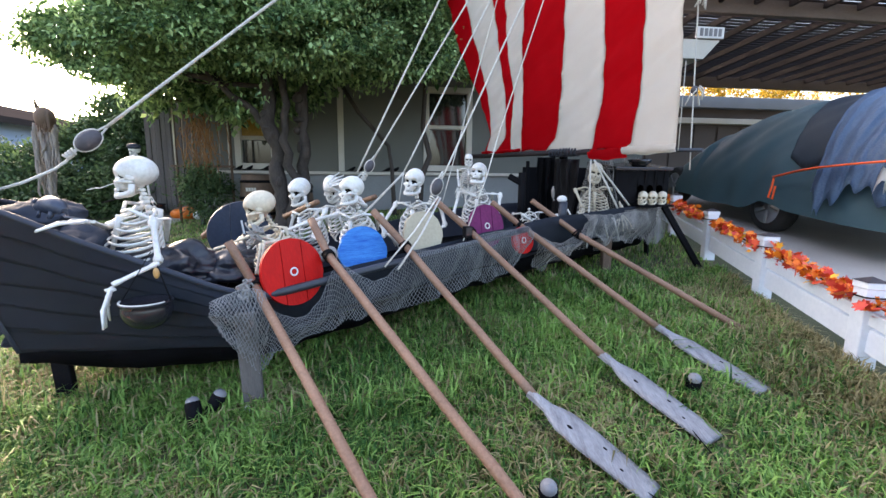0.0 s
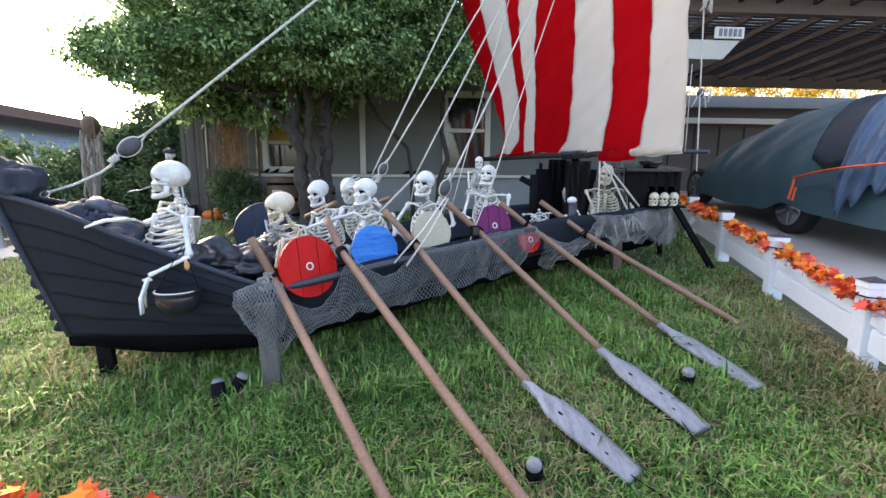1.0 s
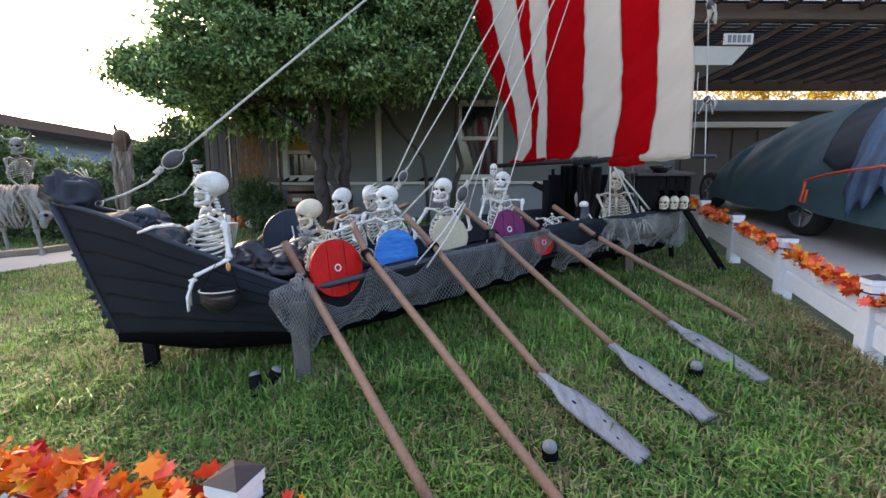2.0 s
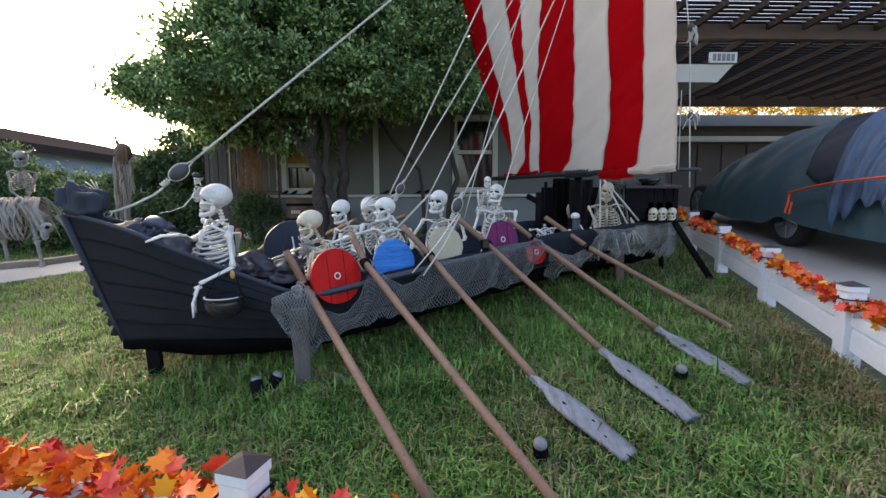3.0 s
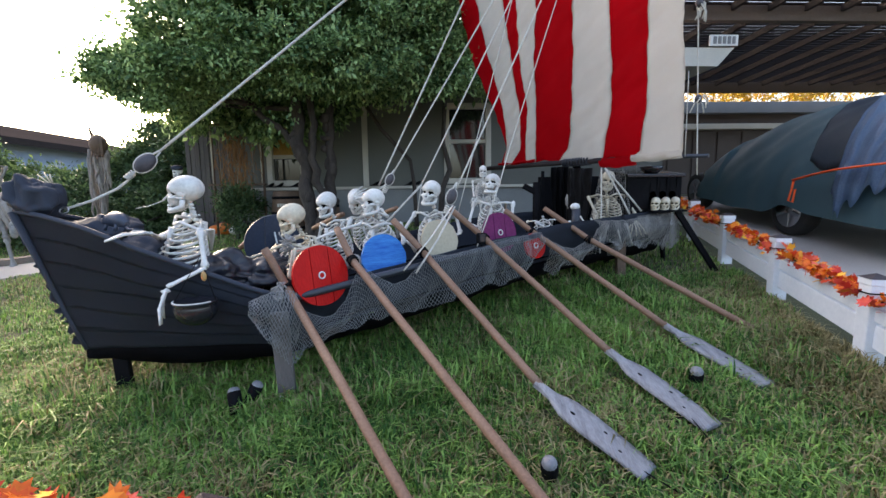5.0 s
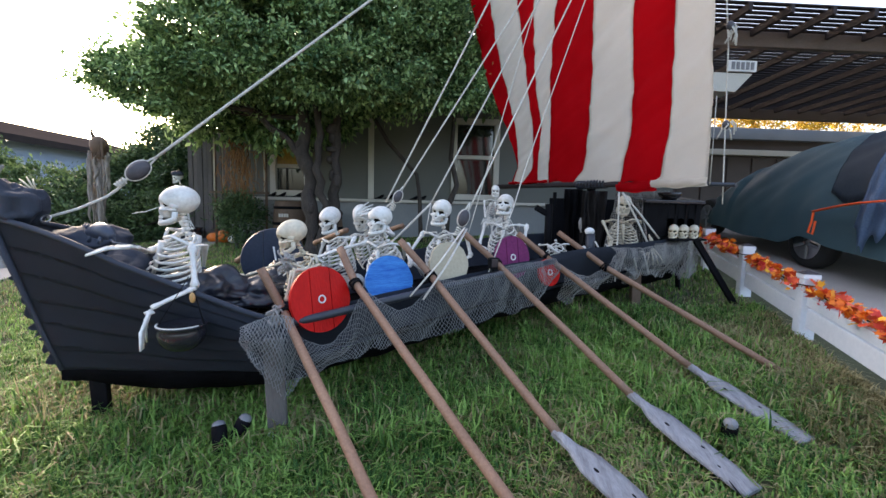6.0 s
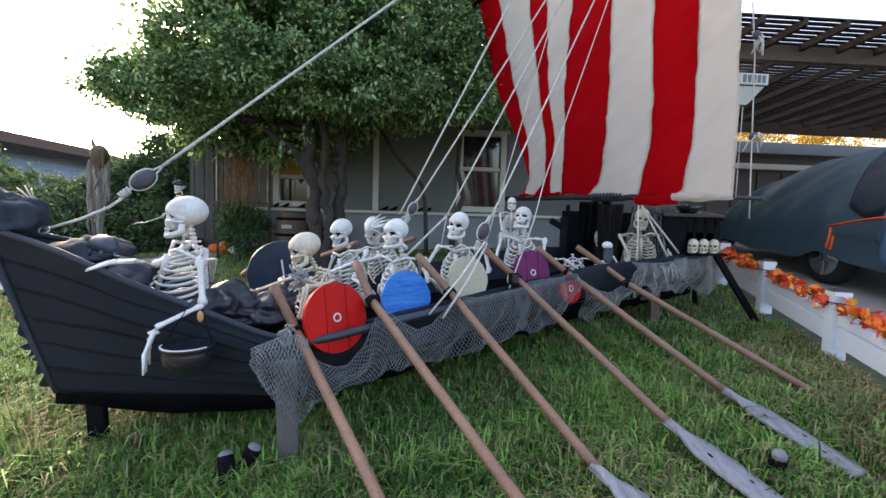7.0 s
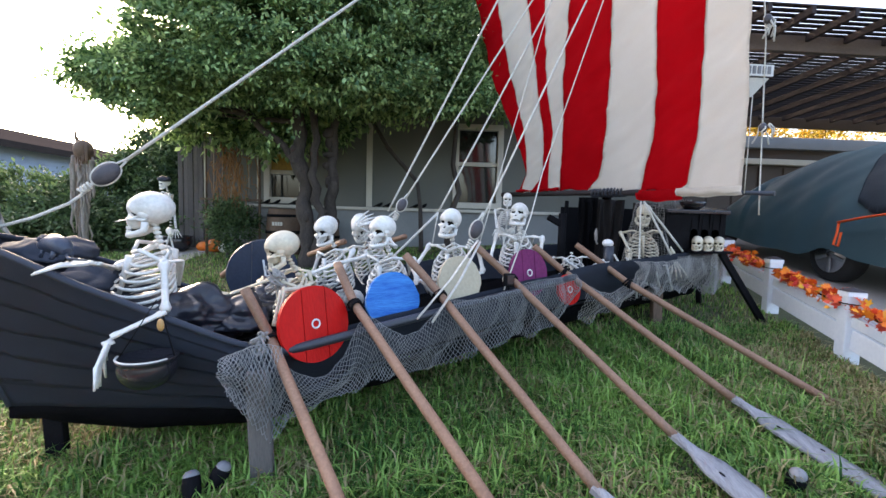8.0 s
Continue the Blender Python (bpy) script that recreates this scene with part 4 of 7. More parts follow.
def covered_car():
    car = thing("car", (5.21, 4.735, ground_z(5.21, 4.735)), "parked car under a dark teal cover and blue tarp", "car")
    ys = (-2.0, -1.97, -1.85, -1.55, -1.1, -0.5, 0.1, 0.6, 1.0, 1.5, 1.95, 2.1)
    hs = (0.3, 0.85, 1.12, 1.38, 1.50, 1.51, 1.44, 1.33, 1.18, 0.90, 0.66, 0.45)
    ws = (0.3, 0.70, 0.84, 0.93, 0.97, 0.98, 0.98, 0.97, 0.95, 0.92, 0.80, 0.55)

    def body(a, t, off=0.0, y0=-2.0, y1=2.1, low=0.22):
        y = y0 + (y1 - y0) * a
        h, w = lerp_table(y, ys, hs), lerp_table(y, ys, ws) + off
        ang = math.pi * t
        c, s = math.cos(ang), math.sin(ang)
        x = w * math.copysign(abs(c) ** 0.55, c)
        lowz = low + 0.04 * noise.noise((y * 2, c, 3)) + 0.10 * min(max((-0.2 - y) * 3, 0), 1) + 0.13 * math.exp(-((y + 0.28) / 0.22) ** 2)
        top_in = 1 - 0.26 * (max(s, 0) ** 1.0) * (1 if h > 1.1 else 0.4)
        z = lowz + (h - lowz + off) * abs(s) ** 0.62
        x *= top_in
        fold = 0.018 * noise.noise((y * 1.5 + 3 * s, y * 4 + s * 6, 2)) + 0.012 * math.sin(y * 9 + 4 * s + 2 * noise.noise((y, s, 0)))
        n = Vector((c, 0, s))
        p = CAR @ (Vector((x, y, z)) + n * fold)
        p.z += ground_z(p.x, p.y)
        return p
    bm = bmesh.new()
    sheet(bm, body, 90, 48)
    part("cover", bm, M_COVER, car, "dark teal fabric car cover", True)
    bm = bmesh.new()
    sheet(bm, lambda a, t: body(a, 0.12 + 0.80 * t + 0.01 * math.sin(a * 17), 0.022, -1.75, -0.62 + 0.45 * (1 - t) + 0.04 * math.sin(t * 9)), 60, 40)
    bmesh.ops.solidify(bm, geom=bm.faces[:], thickness=0.004)
    part("tarp", bm, M_GREYTARP, car, "faded grey tarp", True)
    bm = bmesh.new()

    def blue(a, t):
        low = 0.975 + 0.02 * math.sin(a * 9) + 0.010 * math.sin(a * 37)
        p = body(a, 0.15 + (low - 0.15) * t, 0.06, -1.99, -1.0 + 0.30 * (1 - t) ** 1.2)
        f = max(0.0, t - 0.25)
        fold = 0.026 * f * (1 + math.sin(a * 36 + 5 * noise.noise((a * 4, t * 2, 0)))) + 0.035 * f * (0.6 + noise.noise((a * 12, t * 2.2, 8))) + 0.012 * (1 + noise.noise((a * 30, t * 20, 2)))
        return p + Vector((-fold * 0.8, -fold * 0.6, 0.35 * fold))
    sheet(bm, blue, 130, 60)
    bmesh.ops.solidify(bm, geom=bm.faces[:], thickness=0.004)
    part("tarp", bm, M_TARP, car, "wrinkled sky-blue tarp", True)
    bm = bmesh.new()
    sheet(bm, lambda a, t: body(0.045 + 0.05 * a, 0.90 + 0.055 * t * (0.8 + 0.3 * math.sin(a * 30)), 0.15) + Vector((-0.02 * math.sin(a * 25), -0.02 * math.sin(a * 19), 0)), 30, 8)
    bmesh.ops.solidify(bm, geom=bm.faces[:], thickness=0.003)
    part("plastic_scrap", bm, M_WHITE, car, "torn white plastic scrap", True)
    bm = bmesh.new()
    pts = []
    for k in range(15):
        y = -1.85 + 1.27 * k / 14
        p = CAR @ Vector((-lerp_table(y, ys, ws) - 0.13 + 0.05 * k / 14, y, lerp_table(y, (-1.85, -1.42, -1.09, -0.85, -0.58), (0.95, 0.88, 0.82, 0.76, 0.68))))
        pts.append(p + Vector((0, 0, ground_z(p.x, p.y))))
    tube(bm, pts, 0.026, 6, flat=0.4)
    part("strap", bm, M_STRAP, car, "bright orange tie-down strap")
    bm = bmesh.new()
    e = pts[-1]
    tube(bm, [e, e + Vector((-0.03, -0.02, -0.1)), e + Vector((-0.07, -0.03, -0.22)), e + Vector((-0.02, -0.03, -0.24)), e + Vector((0.0, -0.03, -0.1))], 0.012, 6)
    part("strap", bm, M_STRAP, car, "hanging loop of the orange strap")
    for x in (-0.8, 0.8):
        for y in (-0.31, 1.72):
            c = CAR @ Vector((x, y, 0))
            c.z = ground_z(c.x, c.y) + 0.30
            turn = (CAR.to_3x3() @ Matrix.Rotation(radians(90), 3, "Y"))
            bm = bmesh.new()
            lathe(bm, c, ((0.19, -0.09), (0.265, -0.09), (0.285, -0.06), (0.29, 0.0), (0.285, 0.06), (0.265, 0.09), (0.19, 0.09)), 28, turn)
            wheel = part("wheel", bm, M_TYRE, car, "black tyre")
            bm = bmesh.new()
            lathe(bm, c, ((0.0, -0.06), (0.05, -0.08), (0.06, -0.05), (0.19, -0.095), (0.2, -0.06), (0.2, 0.06), (0.19, 0.095), (0.06, 0.05), (0.0, 0.08)), 20, turn)
            for k in range(5):
                a = 2 * math.pi * k / 5
                for sg in (-1, 1):
                    box(bm, (0.15, 0.035, 0.02), Matrix.Translation(c) @ turn.to_4x4() @ Matrix.Rotation(a, 4, "Z") @ Matrix.Translation((0.11, 0, sg * 0.09)), 0.004)
            part("rim", bm, M_RIM, wheel, "silver spoked rim")


covered_car()


# ---- skeleton props: one plain mesh each ----
def skull(bm, T, s, gape=0.0):
    """A skull; T is its turn and place (x right, y ahead, z up)."""
    def P(x, y, z):
        return T @ Vector((x * s, y * s, z * s * 1.02))
    R = T.to_3x3()

    def b(c, r, sub=2, mat=0):
        ball(bm, P(*c), [q * s for q in r], R, sub, mat)
    # cranium and face as one shell, with hollow sockets and nose
    forms = (((0, -0.016, 0.03), (0.072, 0.094, 0.076)), ((0, 0.045, 0.022), (0.058, 0.042, 0.050)), ((0, 0.050, -0.036), (0.044, 0.038, 0.040)), ((0.03, 0.05, -0.024), (0.034, 0.032, 0.016)), ((-0.03, 0.05, -0.024), (0.034, 0.032, 0.016)))
    hollows = ((0.030, -0.001, 0.0245, 0.0215), (-0.030, -0.001, 0.0245, 0.0215), (0, -0.036, 0.0125, 0.016))
    start = Vector((0, 0.015, 0.0))
    vs = ball(bm, (0, 0, 0), (1, 1, 1), None, 4 if s > 0.4 else 3)
    dark = set()
    for v in vs:
        n = v.co.normalized()
        reach = 0.0
        for c, r in forms:
            o = Vector([(start[k] - c[k]) / r[k] for k in range(3)])
            d = Vector([n[k] / r[k] for k in range(3)])
            h = o.dot(d) ** 2 - d.dot(d) * (o.dot(o) - 1)
            if h > 0:
                reach += max((-o.dot(d) + math.sqrt(h)) / d.dot(d), 0) ** 14
        p = start + n * reach ** (1 / 14)
        if p.y > 0.03:
            for x, z, rx, rz in hollows:
                e = math.hypot((p.x - x) / rx, (p.z - z) / rz)
                if e < 1:
                    p.y -= (0.030 if rx > 0.015 else 0.016) * min(1, (1 - e) * 2.6)
                    if e < 0.93:
                        dark.add(v)
        v.co = P(*p)
    for f in {f for v in dark for f in v.link_faces}:
        if all(v in dark for v in f.verts):
            f.material_index = 1
    for q in (-1, 1):
        b((q * 0.050, 0.048, -0.026), (0.015, 0.028, 0.009))
        ball(bm, P(q * 0.057, 0.005, -0.004), [0.012 * s, 0.026 * s, 0.02 * s], R, 2, 0)
        b((q * 0.060, 0.015, -0.026), (0.007, 0.030, 0.008), 1)
    b((0, 0.052, -0.078 - gape * 0.5), (0.031, 0.024, 0.006 + gape * 0.5), 2, 1)
    d = gape
    tube(bm, [P(0.055, 0.0, -0.035), P(0.055, 0.004, -0.072 - d * 0.3), P(0.047, 0.036, -0.088 - d * 0.7), P(0.026, 0.070, -0.095 - d), P(0, 0.079, -0.097 - d), P(-0.026, 0.070, -0.095 - d), P(-0.047, 0.036, -0.088 - d * 0.7), P(-0.055, 0.004, -0.072 - d * 0.3), P(-0.055, 0.0, -0.035)], 0.0155 * s, 7)
    b((0, 0.070, -0.098 - d), (0.020, 0.014, 0.013))
    for k in range(7):
        a = radians(-66 + 22 * k)
        x, y = 0.034 * math.sin(a), 0.052 + 0.034 * math.cos(a)
        for z in (-0.068, -0.081 - d):
            m = T @ Matrix.Translation((x * s, y * s, z * s)) @ Matrix.Rotation(-a, 4, "Z")
            box(bm, (0.0085 * s, 0.006 * s, 0.013 * s), m)


def bone(bm, a, b, r, ends=1.7):
    a, b = Vector(a), Vector(b)
    tube(bm, [a, a.lerp(b, 0.08), a.lerp(b, 0.2), a.lerp(b, 0.8), a.lerp(b, 0.92), b], [r * ends * 0.8, r * ends, r, r * 0.95, r * ends * 0.9, r * ends * 0.7], 6)


def hand_bones(bm, w, d, nrm, s):
    w, d = Vector(w), Vector(d).normalized()
    nrm = Vector(nrm)
    side = d.cross(nrm).normalized()
    nrm = side.cross(d)
    ball(bm, w + d * 0.02 * s, (0.022 * s, 0.022 * s, 0.010 * s), None, 1)
    for k in range(5):
        e = (k - 2) * 0.016 * s
        tip = w + d * (0.165 - 0.012 * abs(k - 2)) * s + side * e * 3.1 - nrm * 0.03 * s
        if k == 4:
            tip = w + d * 0.10 * s + side * 0.065 * s - nrm * 0.01 * s
        root = w + d * 0.015 * s + side * e * 0.7
        mid = root.lerp(tip, 0.55) + nrm * 0.012 * s
        tube(bm, [root, root.lerp(mid, 0.9), mid, mid.lerp(tip, 0.5), tip], [0.008 * s, 0.006 * s, 0.008 * s, 0.0055 * s, 0.004 * s], 5)


def torso(bm, neck, hip, fwd, s, ribs=9, length=0.25):
    """Spine, ribs, breastbone, collar bones and pelvis; gives the two shoulders."""
    neck, hip, fwd = Vector(neck), Vector(hip), Vector(fwd).normalized()
    up = (neck - hip).normalized()
    side = fwd.cross(up).normalized()
    fwd = up.cross(side)
    n = 13
    for k in range(n + 1):
        p = neck.lerp(hip, k / n) - fwd * (0.025 * math.sin(math.pi * k / n)) * s
        ball(bm, p, (0.017 * s, 0.017 * s, 0.013 * s), None, 1)
        ball(bm, p - fwd * 0.022 * s, (0.006 * s, 0.012 * s, 0.006 * s), None, 1)
    L = length * s
    for i in range(ribs):
        f = i / (ribs - 1)
        c = neck - up * (0.035 * s + (L - 0.05 * s) * f)
        w = lerp_table(f, (0, 0.25, 0.6, 1), (0.072, 0.112, 0.13, 0.115)) * s
        d = lerp_table(f, (0, 0.4, 0.8, 1), (0.066, 0.105, 0.115, 0.10)) * s
        for q in (-1, 1):
            reach = 0.95 if f < 0.75 else 0.75
            pts = []
            for k in range(11):
                a = math.pi * reach * k / 10
                drop = (0.05 + 0.01 * f) * math.sin(a * 0.62) * s
                pts.append(c - fwd * (math.cos(a) * d - d * 0.55) + side * (q * math.sin(a) * w) - up * drop)
            tube(bm, pts, [0.0068 * s] * 9 + [0.006 * s, 0.005 * s], 5)
    st0, st1 = neck + fwd * 0.10 * s - up * 0.055 * s, neck + fwd * 0.15 * s - up * 0.24 * s
    tube(bm, [st0, st0.lerp(st1, 0.3), st1], [0.016 * s, 0.013 * s, 0.007 * s], 6)
    out = []
    for q in (-1, 1):
        sh = neck + side * (q * 0.165 * s) - up * 0.045 * s
        tube(bm, [neck + fwd * 0.09 * s - up * 0.04 * s, neck + side * q * 0.08 * s + fwd * 0.07 * s - up * 0.015 * s, sh], 0.0085 * s, 6)
        tube(bm, [sh, neck + side * q * 0.09 * s - fwd * 0.06 * s - up * 0.06 * s, neck + side * q * 0.075 * s - fwd * 0.055 * s - up * 0.17 * s], [0.011 * s, 0.019 * s, 0.006 * s], 6, flat=0.35)
        ball(bm, sh, (0.019 * s,) * 3, None, 1)
        ball(bm, hip + side * q * 0.075 * s, (0.055 * s, 0.04 * s, 0.065 * s), None, 2)
        out.append(sh)
    ball(bm, hip, (0.04 * s, 0.035 * s, 0.05 * s), None, 1)
    return out, side


def turn_to(yaw, pitch=0.0, roll=0.0):
    """A turn whose y axis looks along the yaw (0: along x) and pitch."""
    return Matrix.Rotation(radians(yaw - 90), 4, "Z") @ Matrix.Rotation(radians(pitch), 4, "X") @ Matrix.Rotation(radians(roll), 4, "Y")


def skeleton(label, head, yaw, pitch, hip, s=1.0, arms=((), ()), legs=(), roll=0.0, aged=False, gape=0.0, body_yaw=None, hat=False, chest=0.25):
    head, hip = Vector(head), Vector(hip)
    bm = bmesh.new()
    T = Matrix.Translation(head) @ turn_to(yaw, pitch, roll)
    hs = s * 0.84
    skull(bm, T, hs, gape)
    neck_top = T @ Vector((0, -0.025 * hs, -0.045 * hs))
    by = yaw if body_yaw is None else body_yaw
    fwd = Vector((math.cos(radians(by)), math.sin(radians(by)), 0))
    neck = neck_top.lerp(hip, 0.0) + (hip - neck_top).normalized() * 0.072 * s - fwd * 0.012 * s
    for k in range(5):
        ball(bm, neck_top.lerp(neck, k / 4), (0.017 * s, 0.017 * s, 0.011 * s), None, 1)
    shoulders, side = torso(bm, neck, hip, fwd, s, 10 if chest > 0.26 else 9, chest)
    for sh, arm in zip(shoulders[::-1], arms):
        if not arm:
            continue
        el, wr = Vector(arm[0]), Vector(arm[1])
        bone(bm, sh, el, 0.0125 * s)
        o = (wr - el).cross(Vector((0, 0, 1))).normalized() * 0.008 * s
        bone(bm, el + o, wr + o, 0.0075 * s, 1.5)
        bone(bm, el - o, wr - o, 0.0065 * s, 1.5)
        if len(arm) > 2:
            hand_bones(bm, wr, arm[2], Vector((0, 0, 1)) if len(arm) < 4 else arm[3], s)
    for q, (kn, an) in zip((-1, 1), legs):
        st = hip + side * q * 0.08 * s
        bone(bm, st, kn, 0.015 * s)
        bone(bm, kn, an, 0.012 * s)
        bone(bm, an, Vector(an) + fwd * 0.14 * s - Vector((0, 0, 0.02 * s)), 0.010 * s, 1.3)
    if hat:
        ball(bm, head + Vector((0, 0, 0.07 * s)), (0.10 * s, 0.10 * s, 0.055 * s), None, 2, 2)
        ball(bm, head + Vector((0, 0, 0.06 * s)) - fwd * 0.02 * s, (0.15 * s, 0.07 * s, 0.03 * s), Matrix.Rotation(radians(by - 90), 3, "Z"), 2, 2)
    bmesh.ops.remove_doubles(bm, verts=bm.verts[:], dist=1e-6)
    ob = part("skeleton", bm, (M_OLDBONE if aged else M_BONE, M_SOCKET, M_CLOTH), None, "", False)
    return tagged(ob, label, "skeleton", "skeleton crew")


def down(p, dx, dy, dz):
    return (p[0] + dx, p[1] + dy, p[2] + dz)


skeleton("white plastic skeleton sitting on the bow, arm over the side", (-1.205, 2.17, 1.248), 196, 2, (-1.20, 2.24, 0.80), 1.07,
         arms=(((-1.37, 2.20, 1.01), (-1.30, 1.99, 1.055), (-1, -0.36, 0.04)), ((-1.023, 1.955, 0.878), (-1.145, 1.835, 0.811), (-0.38, -0.13, -1), (-1, -0.4, 0))), gape=0.004, chest=0.285, body_yaw=214)
skeleton("yellowed plastic skeleton rowing at the first oar", (-0.70, 2.32, 1.095), 200, -12, (-0.56, 2.44, 0.66), 0.97,
         arms=(((-0.80, 2.50, 0.93), (-0.98, 2.42, 0.86), (-0.9, -0.3, 0)), ((-0.645, 2.16, 0.93), (-0.655, 2.09, 0.79))), aged=True)
skeleton("white plastic skeleton seated at the far side", (-0.63, 2.96, 1.165), 232, -12, (-0.50, 3.02, 0.72), 0.97,
         arms=(((-0.74, 3.1, 0.88), (-0.6, 3.0, 0.80)), ((-0.52, 2.80, 0.88), (-0.44, 2.70, 0.86))))
skeleton("white plastic skeleton bowing its head over a far oar", (-0.44, 3.12, 1.185), 262, -38, (-0.30, 3.25, 0.76), 0.93,
         arms=(((-0.60, 3.15, 0.95), (-0.50, 3.0, 0.88)), ((-0.20, 3.08, 1.06), (-0.45, 3.02, 1.20), (0.75, 0.25, 0.45), (0.3, -0.4, 0.8))))
skeleton("white plastic skeleton rowing behind the blue shield", (-0.255, 2.60, 1.180), 226, 2, (-0.16, 2.72, 0.74), 0.97, roll=4,
         arms=(((-0.52, 2.66, 0.99), (-0.68, 2.50, 0.93), (-0.7, -0.5, -0.2)), ((-0.06, 2.50, 0.92), (-0.14, 2.46, 0.90))), body_yaw=236)
skeleton("white plastic skeleton rowing behind the cream shield", (0.125, 2.77, 1.235), 240, 4, (0.20, 2.92, 0.78), 0.95, roll=-6,
         arms=(((-0.08, 2.74, 0.96), (-0.06, 2.60, 0.93), (0.4, 0.1, -0.3)), ((0.32, 2.70, 0.96), (0.24, 2.66, 0.93))), gape=0.003, body_yaw=243)
skeleton("white plastic skeleton laughing with its head thrown back", (0.60, 3.06, 1.295), 240, 22, (0.66, 3.22, 0.84), 0.93,
         arms=(((0.42, 3.06, 1.0), (0.47, 2.98, 0.98)), ((0.72, 2.95, 0.97), (0.52, 2.88, 0.93))), gape=0.016, body_yaw=246)
skeleton("small white skeleton perched beside a larger one", (0.555, 3.22, 1.40), 262, -4, (0.56, 3.25, 1.175), 0.50,
         arms=(((0.47, 3.18, 1.27), (0.47, 3.12, 1.20), (0, -0.2, -1), (0, -1, 0)), ((0.64, 3.18, 1.27), (0.64, 3.12, 1.20), (0, -0.2, -1), (0, -1, 0))),
         legs=(((0.52, 3.12, 1.14), (0.52, 3.12, 1.03)), ((0.60, 3.12, 1.14), (0.60, 3.12, 1.03))))
skeleton("grey skeleton shrouded in torn gauze at the stern", (1.74, 3.60, 1.325), 250, -6, (1.78, 3.68, 0.88), 0.95, roll=-10,
         arms=(((1.63, 3.56, 1.02), (1.58, 3.48, 0.95), (0, -0.5, -0.5)), ((1.98, 3.55, 1.02), (1.92, 3.46, 0.98), (0, -0.4, -0.6))), aged=True)
bm = bmesh.new()
torso(bm, (1.10, 3.42, 1.02), (1.16, 3.5, 0.70), (-0.4, -1, 0), 0.8, 6)
bone(bm, (1.02, 3.36, 0.98), (1.14, 3.30, 0.90), 0.011)
bone(bm, (1.14, 3.30, 0.90), (1.30, 3.30, 0.985), 0.008)
hand_bones(bm, (1.30, 3.29, 0.985), (0.1, -0.25, -1), (-0.3, -1, 0), 0.95)
tagged(part("skeleton", bm, M_BONE), "slumped headless skeleton with one hand on an oar", "skeleton", "skeleton crew")

# little pirate skeleton on the lawn
skeleton("small pirate skeleton in a black hat on the lawn", (-3.0, 5.45, 1.555), 215, -4, (-2.98, 5.5, 1.0), 0.72,
         arms=(((-3.18, 5.4, 1.2), (-3.32, 5.3, 1.13), (-1, -0.2, 0)), ((-2.84, 5.35, 1.2), (-2.8, 5.3, 1.05), (0, -0.3, -1), (0, -1, 0))),
         legs=(((-3.04, 5.48, 0.74), (-3.06, 5.5, 0.49)), ((-2.92, 5.48, 0.74), (-2.88, 5.5, 0.49))), hat=True)


def ragged_ghoul():
    """A tall hanging figure of torn cloth strips."""
    bm = bmesh.new()
    x, y = -4.66, 6.5
    g = ground_z(x, y)
    tube(bm, [(x, y, g - 0.05), (x, y, 1.9)], 0.03, 6)
    ball(bm, (x + 0.02, y - 0.02, 2.03), (0.12, 0.12, 0.15), None, 2, 1)
    tube(bm, [(x - 0.05, y, 2.12), (x - 0.09, y, 2.22), (x - 0.10, y, 2.34)], [0.035, 0.018, 0.004], 6, mat=1)
    rng = random.Random(3)
    # strips along two legs, the trunk and two arms
    for ox, z1, L1, wide, n in ((-0.11, 1.98, 1.25, 0.016, 9), (0.0, 1.72, 1.10, 0.018, 9), (0.12, 1.95, 0.62, 0.03, 9), (0.01, 1.95, 0.50, 0.06, 10)):
        for k in range(n):
            px, py = x + ox + rng.uniform(-wide, wide), y + rng.uniform(-0.07, 0.05)
            z0, L = z1 - rng.uniform(0, 0.15), L1 * rng.uniform(0.55, 1.0)
            w = rng.uniform(0.010, 0.026)
            sd = rng.uniform(0, 99)
            pts = [(px + 0.05 * noise.noise((sd, q * 0.7, 0)), py + 0.04 * noise.noise((sd, q * 0.7, 5)), z0 - L * q / 6) for q in range(7)]
            tube(bm, pts, [w * 0.7, w, w * 0.8, w * 1.1, w * 0.7, w * 0.8, w * 0.2], 5, flat=0.35)
    for k in range(14):
        px = x + rng.uniform(-0.02, 0.14)
        pts = [(px + 0.03 * noise.noise((k, q, 2)), y - 0.1 + 0.03 * noise.noise((k, q, 6)), 2.12 - 0.07 * q) for q in range(5)]
        tube(bm, pts, [0.012, 0.016, 0.014, 0.010, 0.004], 5, mat=1, flat=0.5)
    tagged(part("ghoul_figure", bm, (M_RAG, M_WOOD)), "tall ragged grey cloth ghoul standing by the hedge", "figure")


ragged_ghoul()


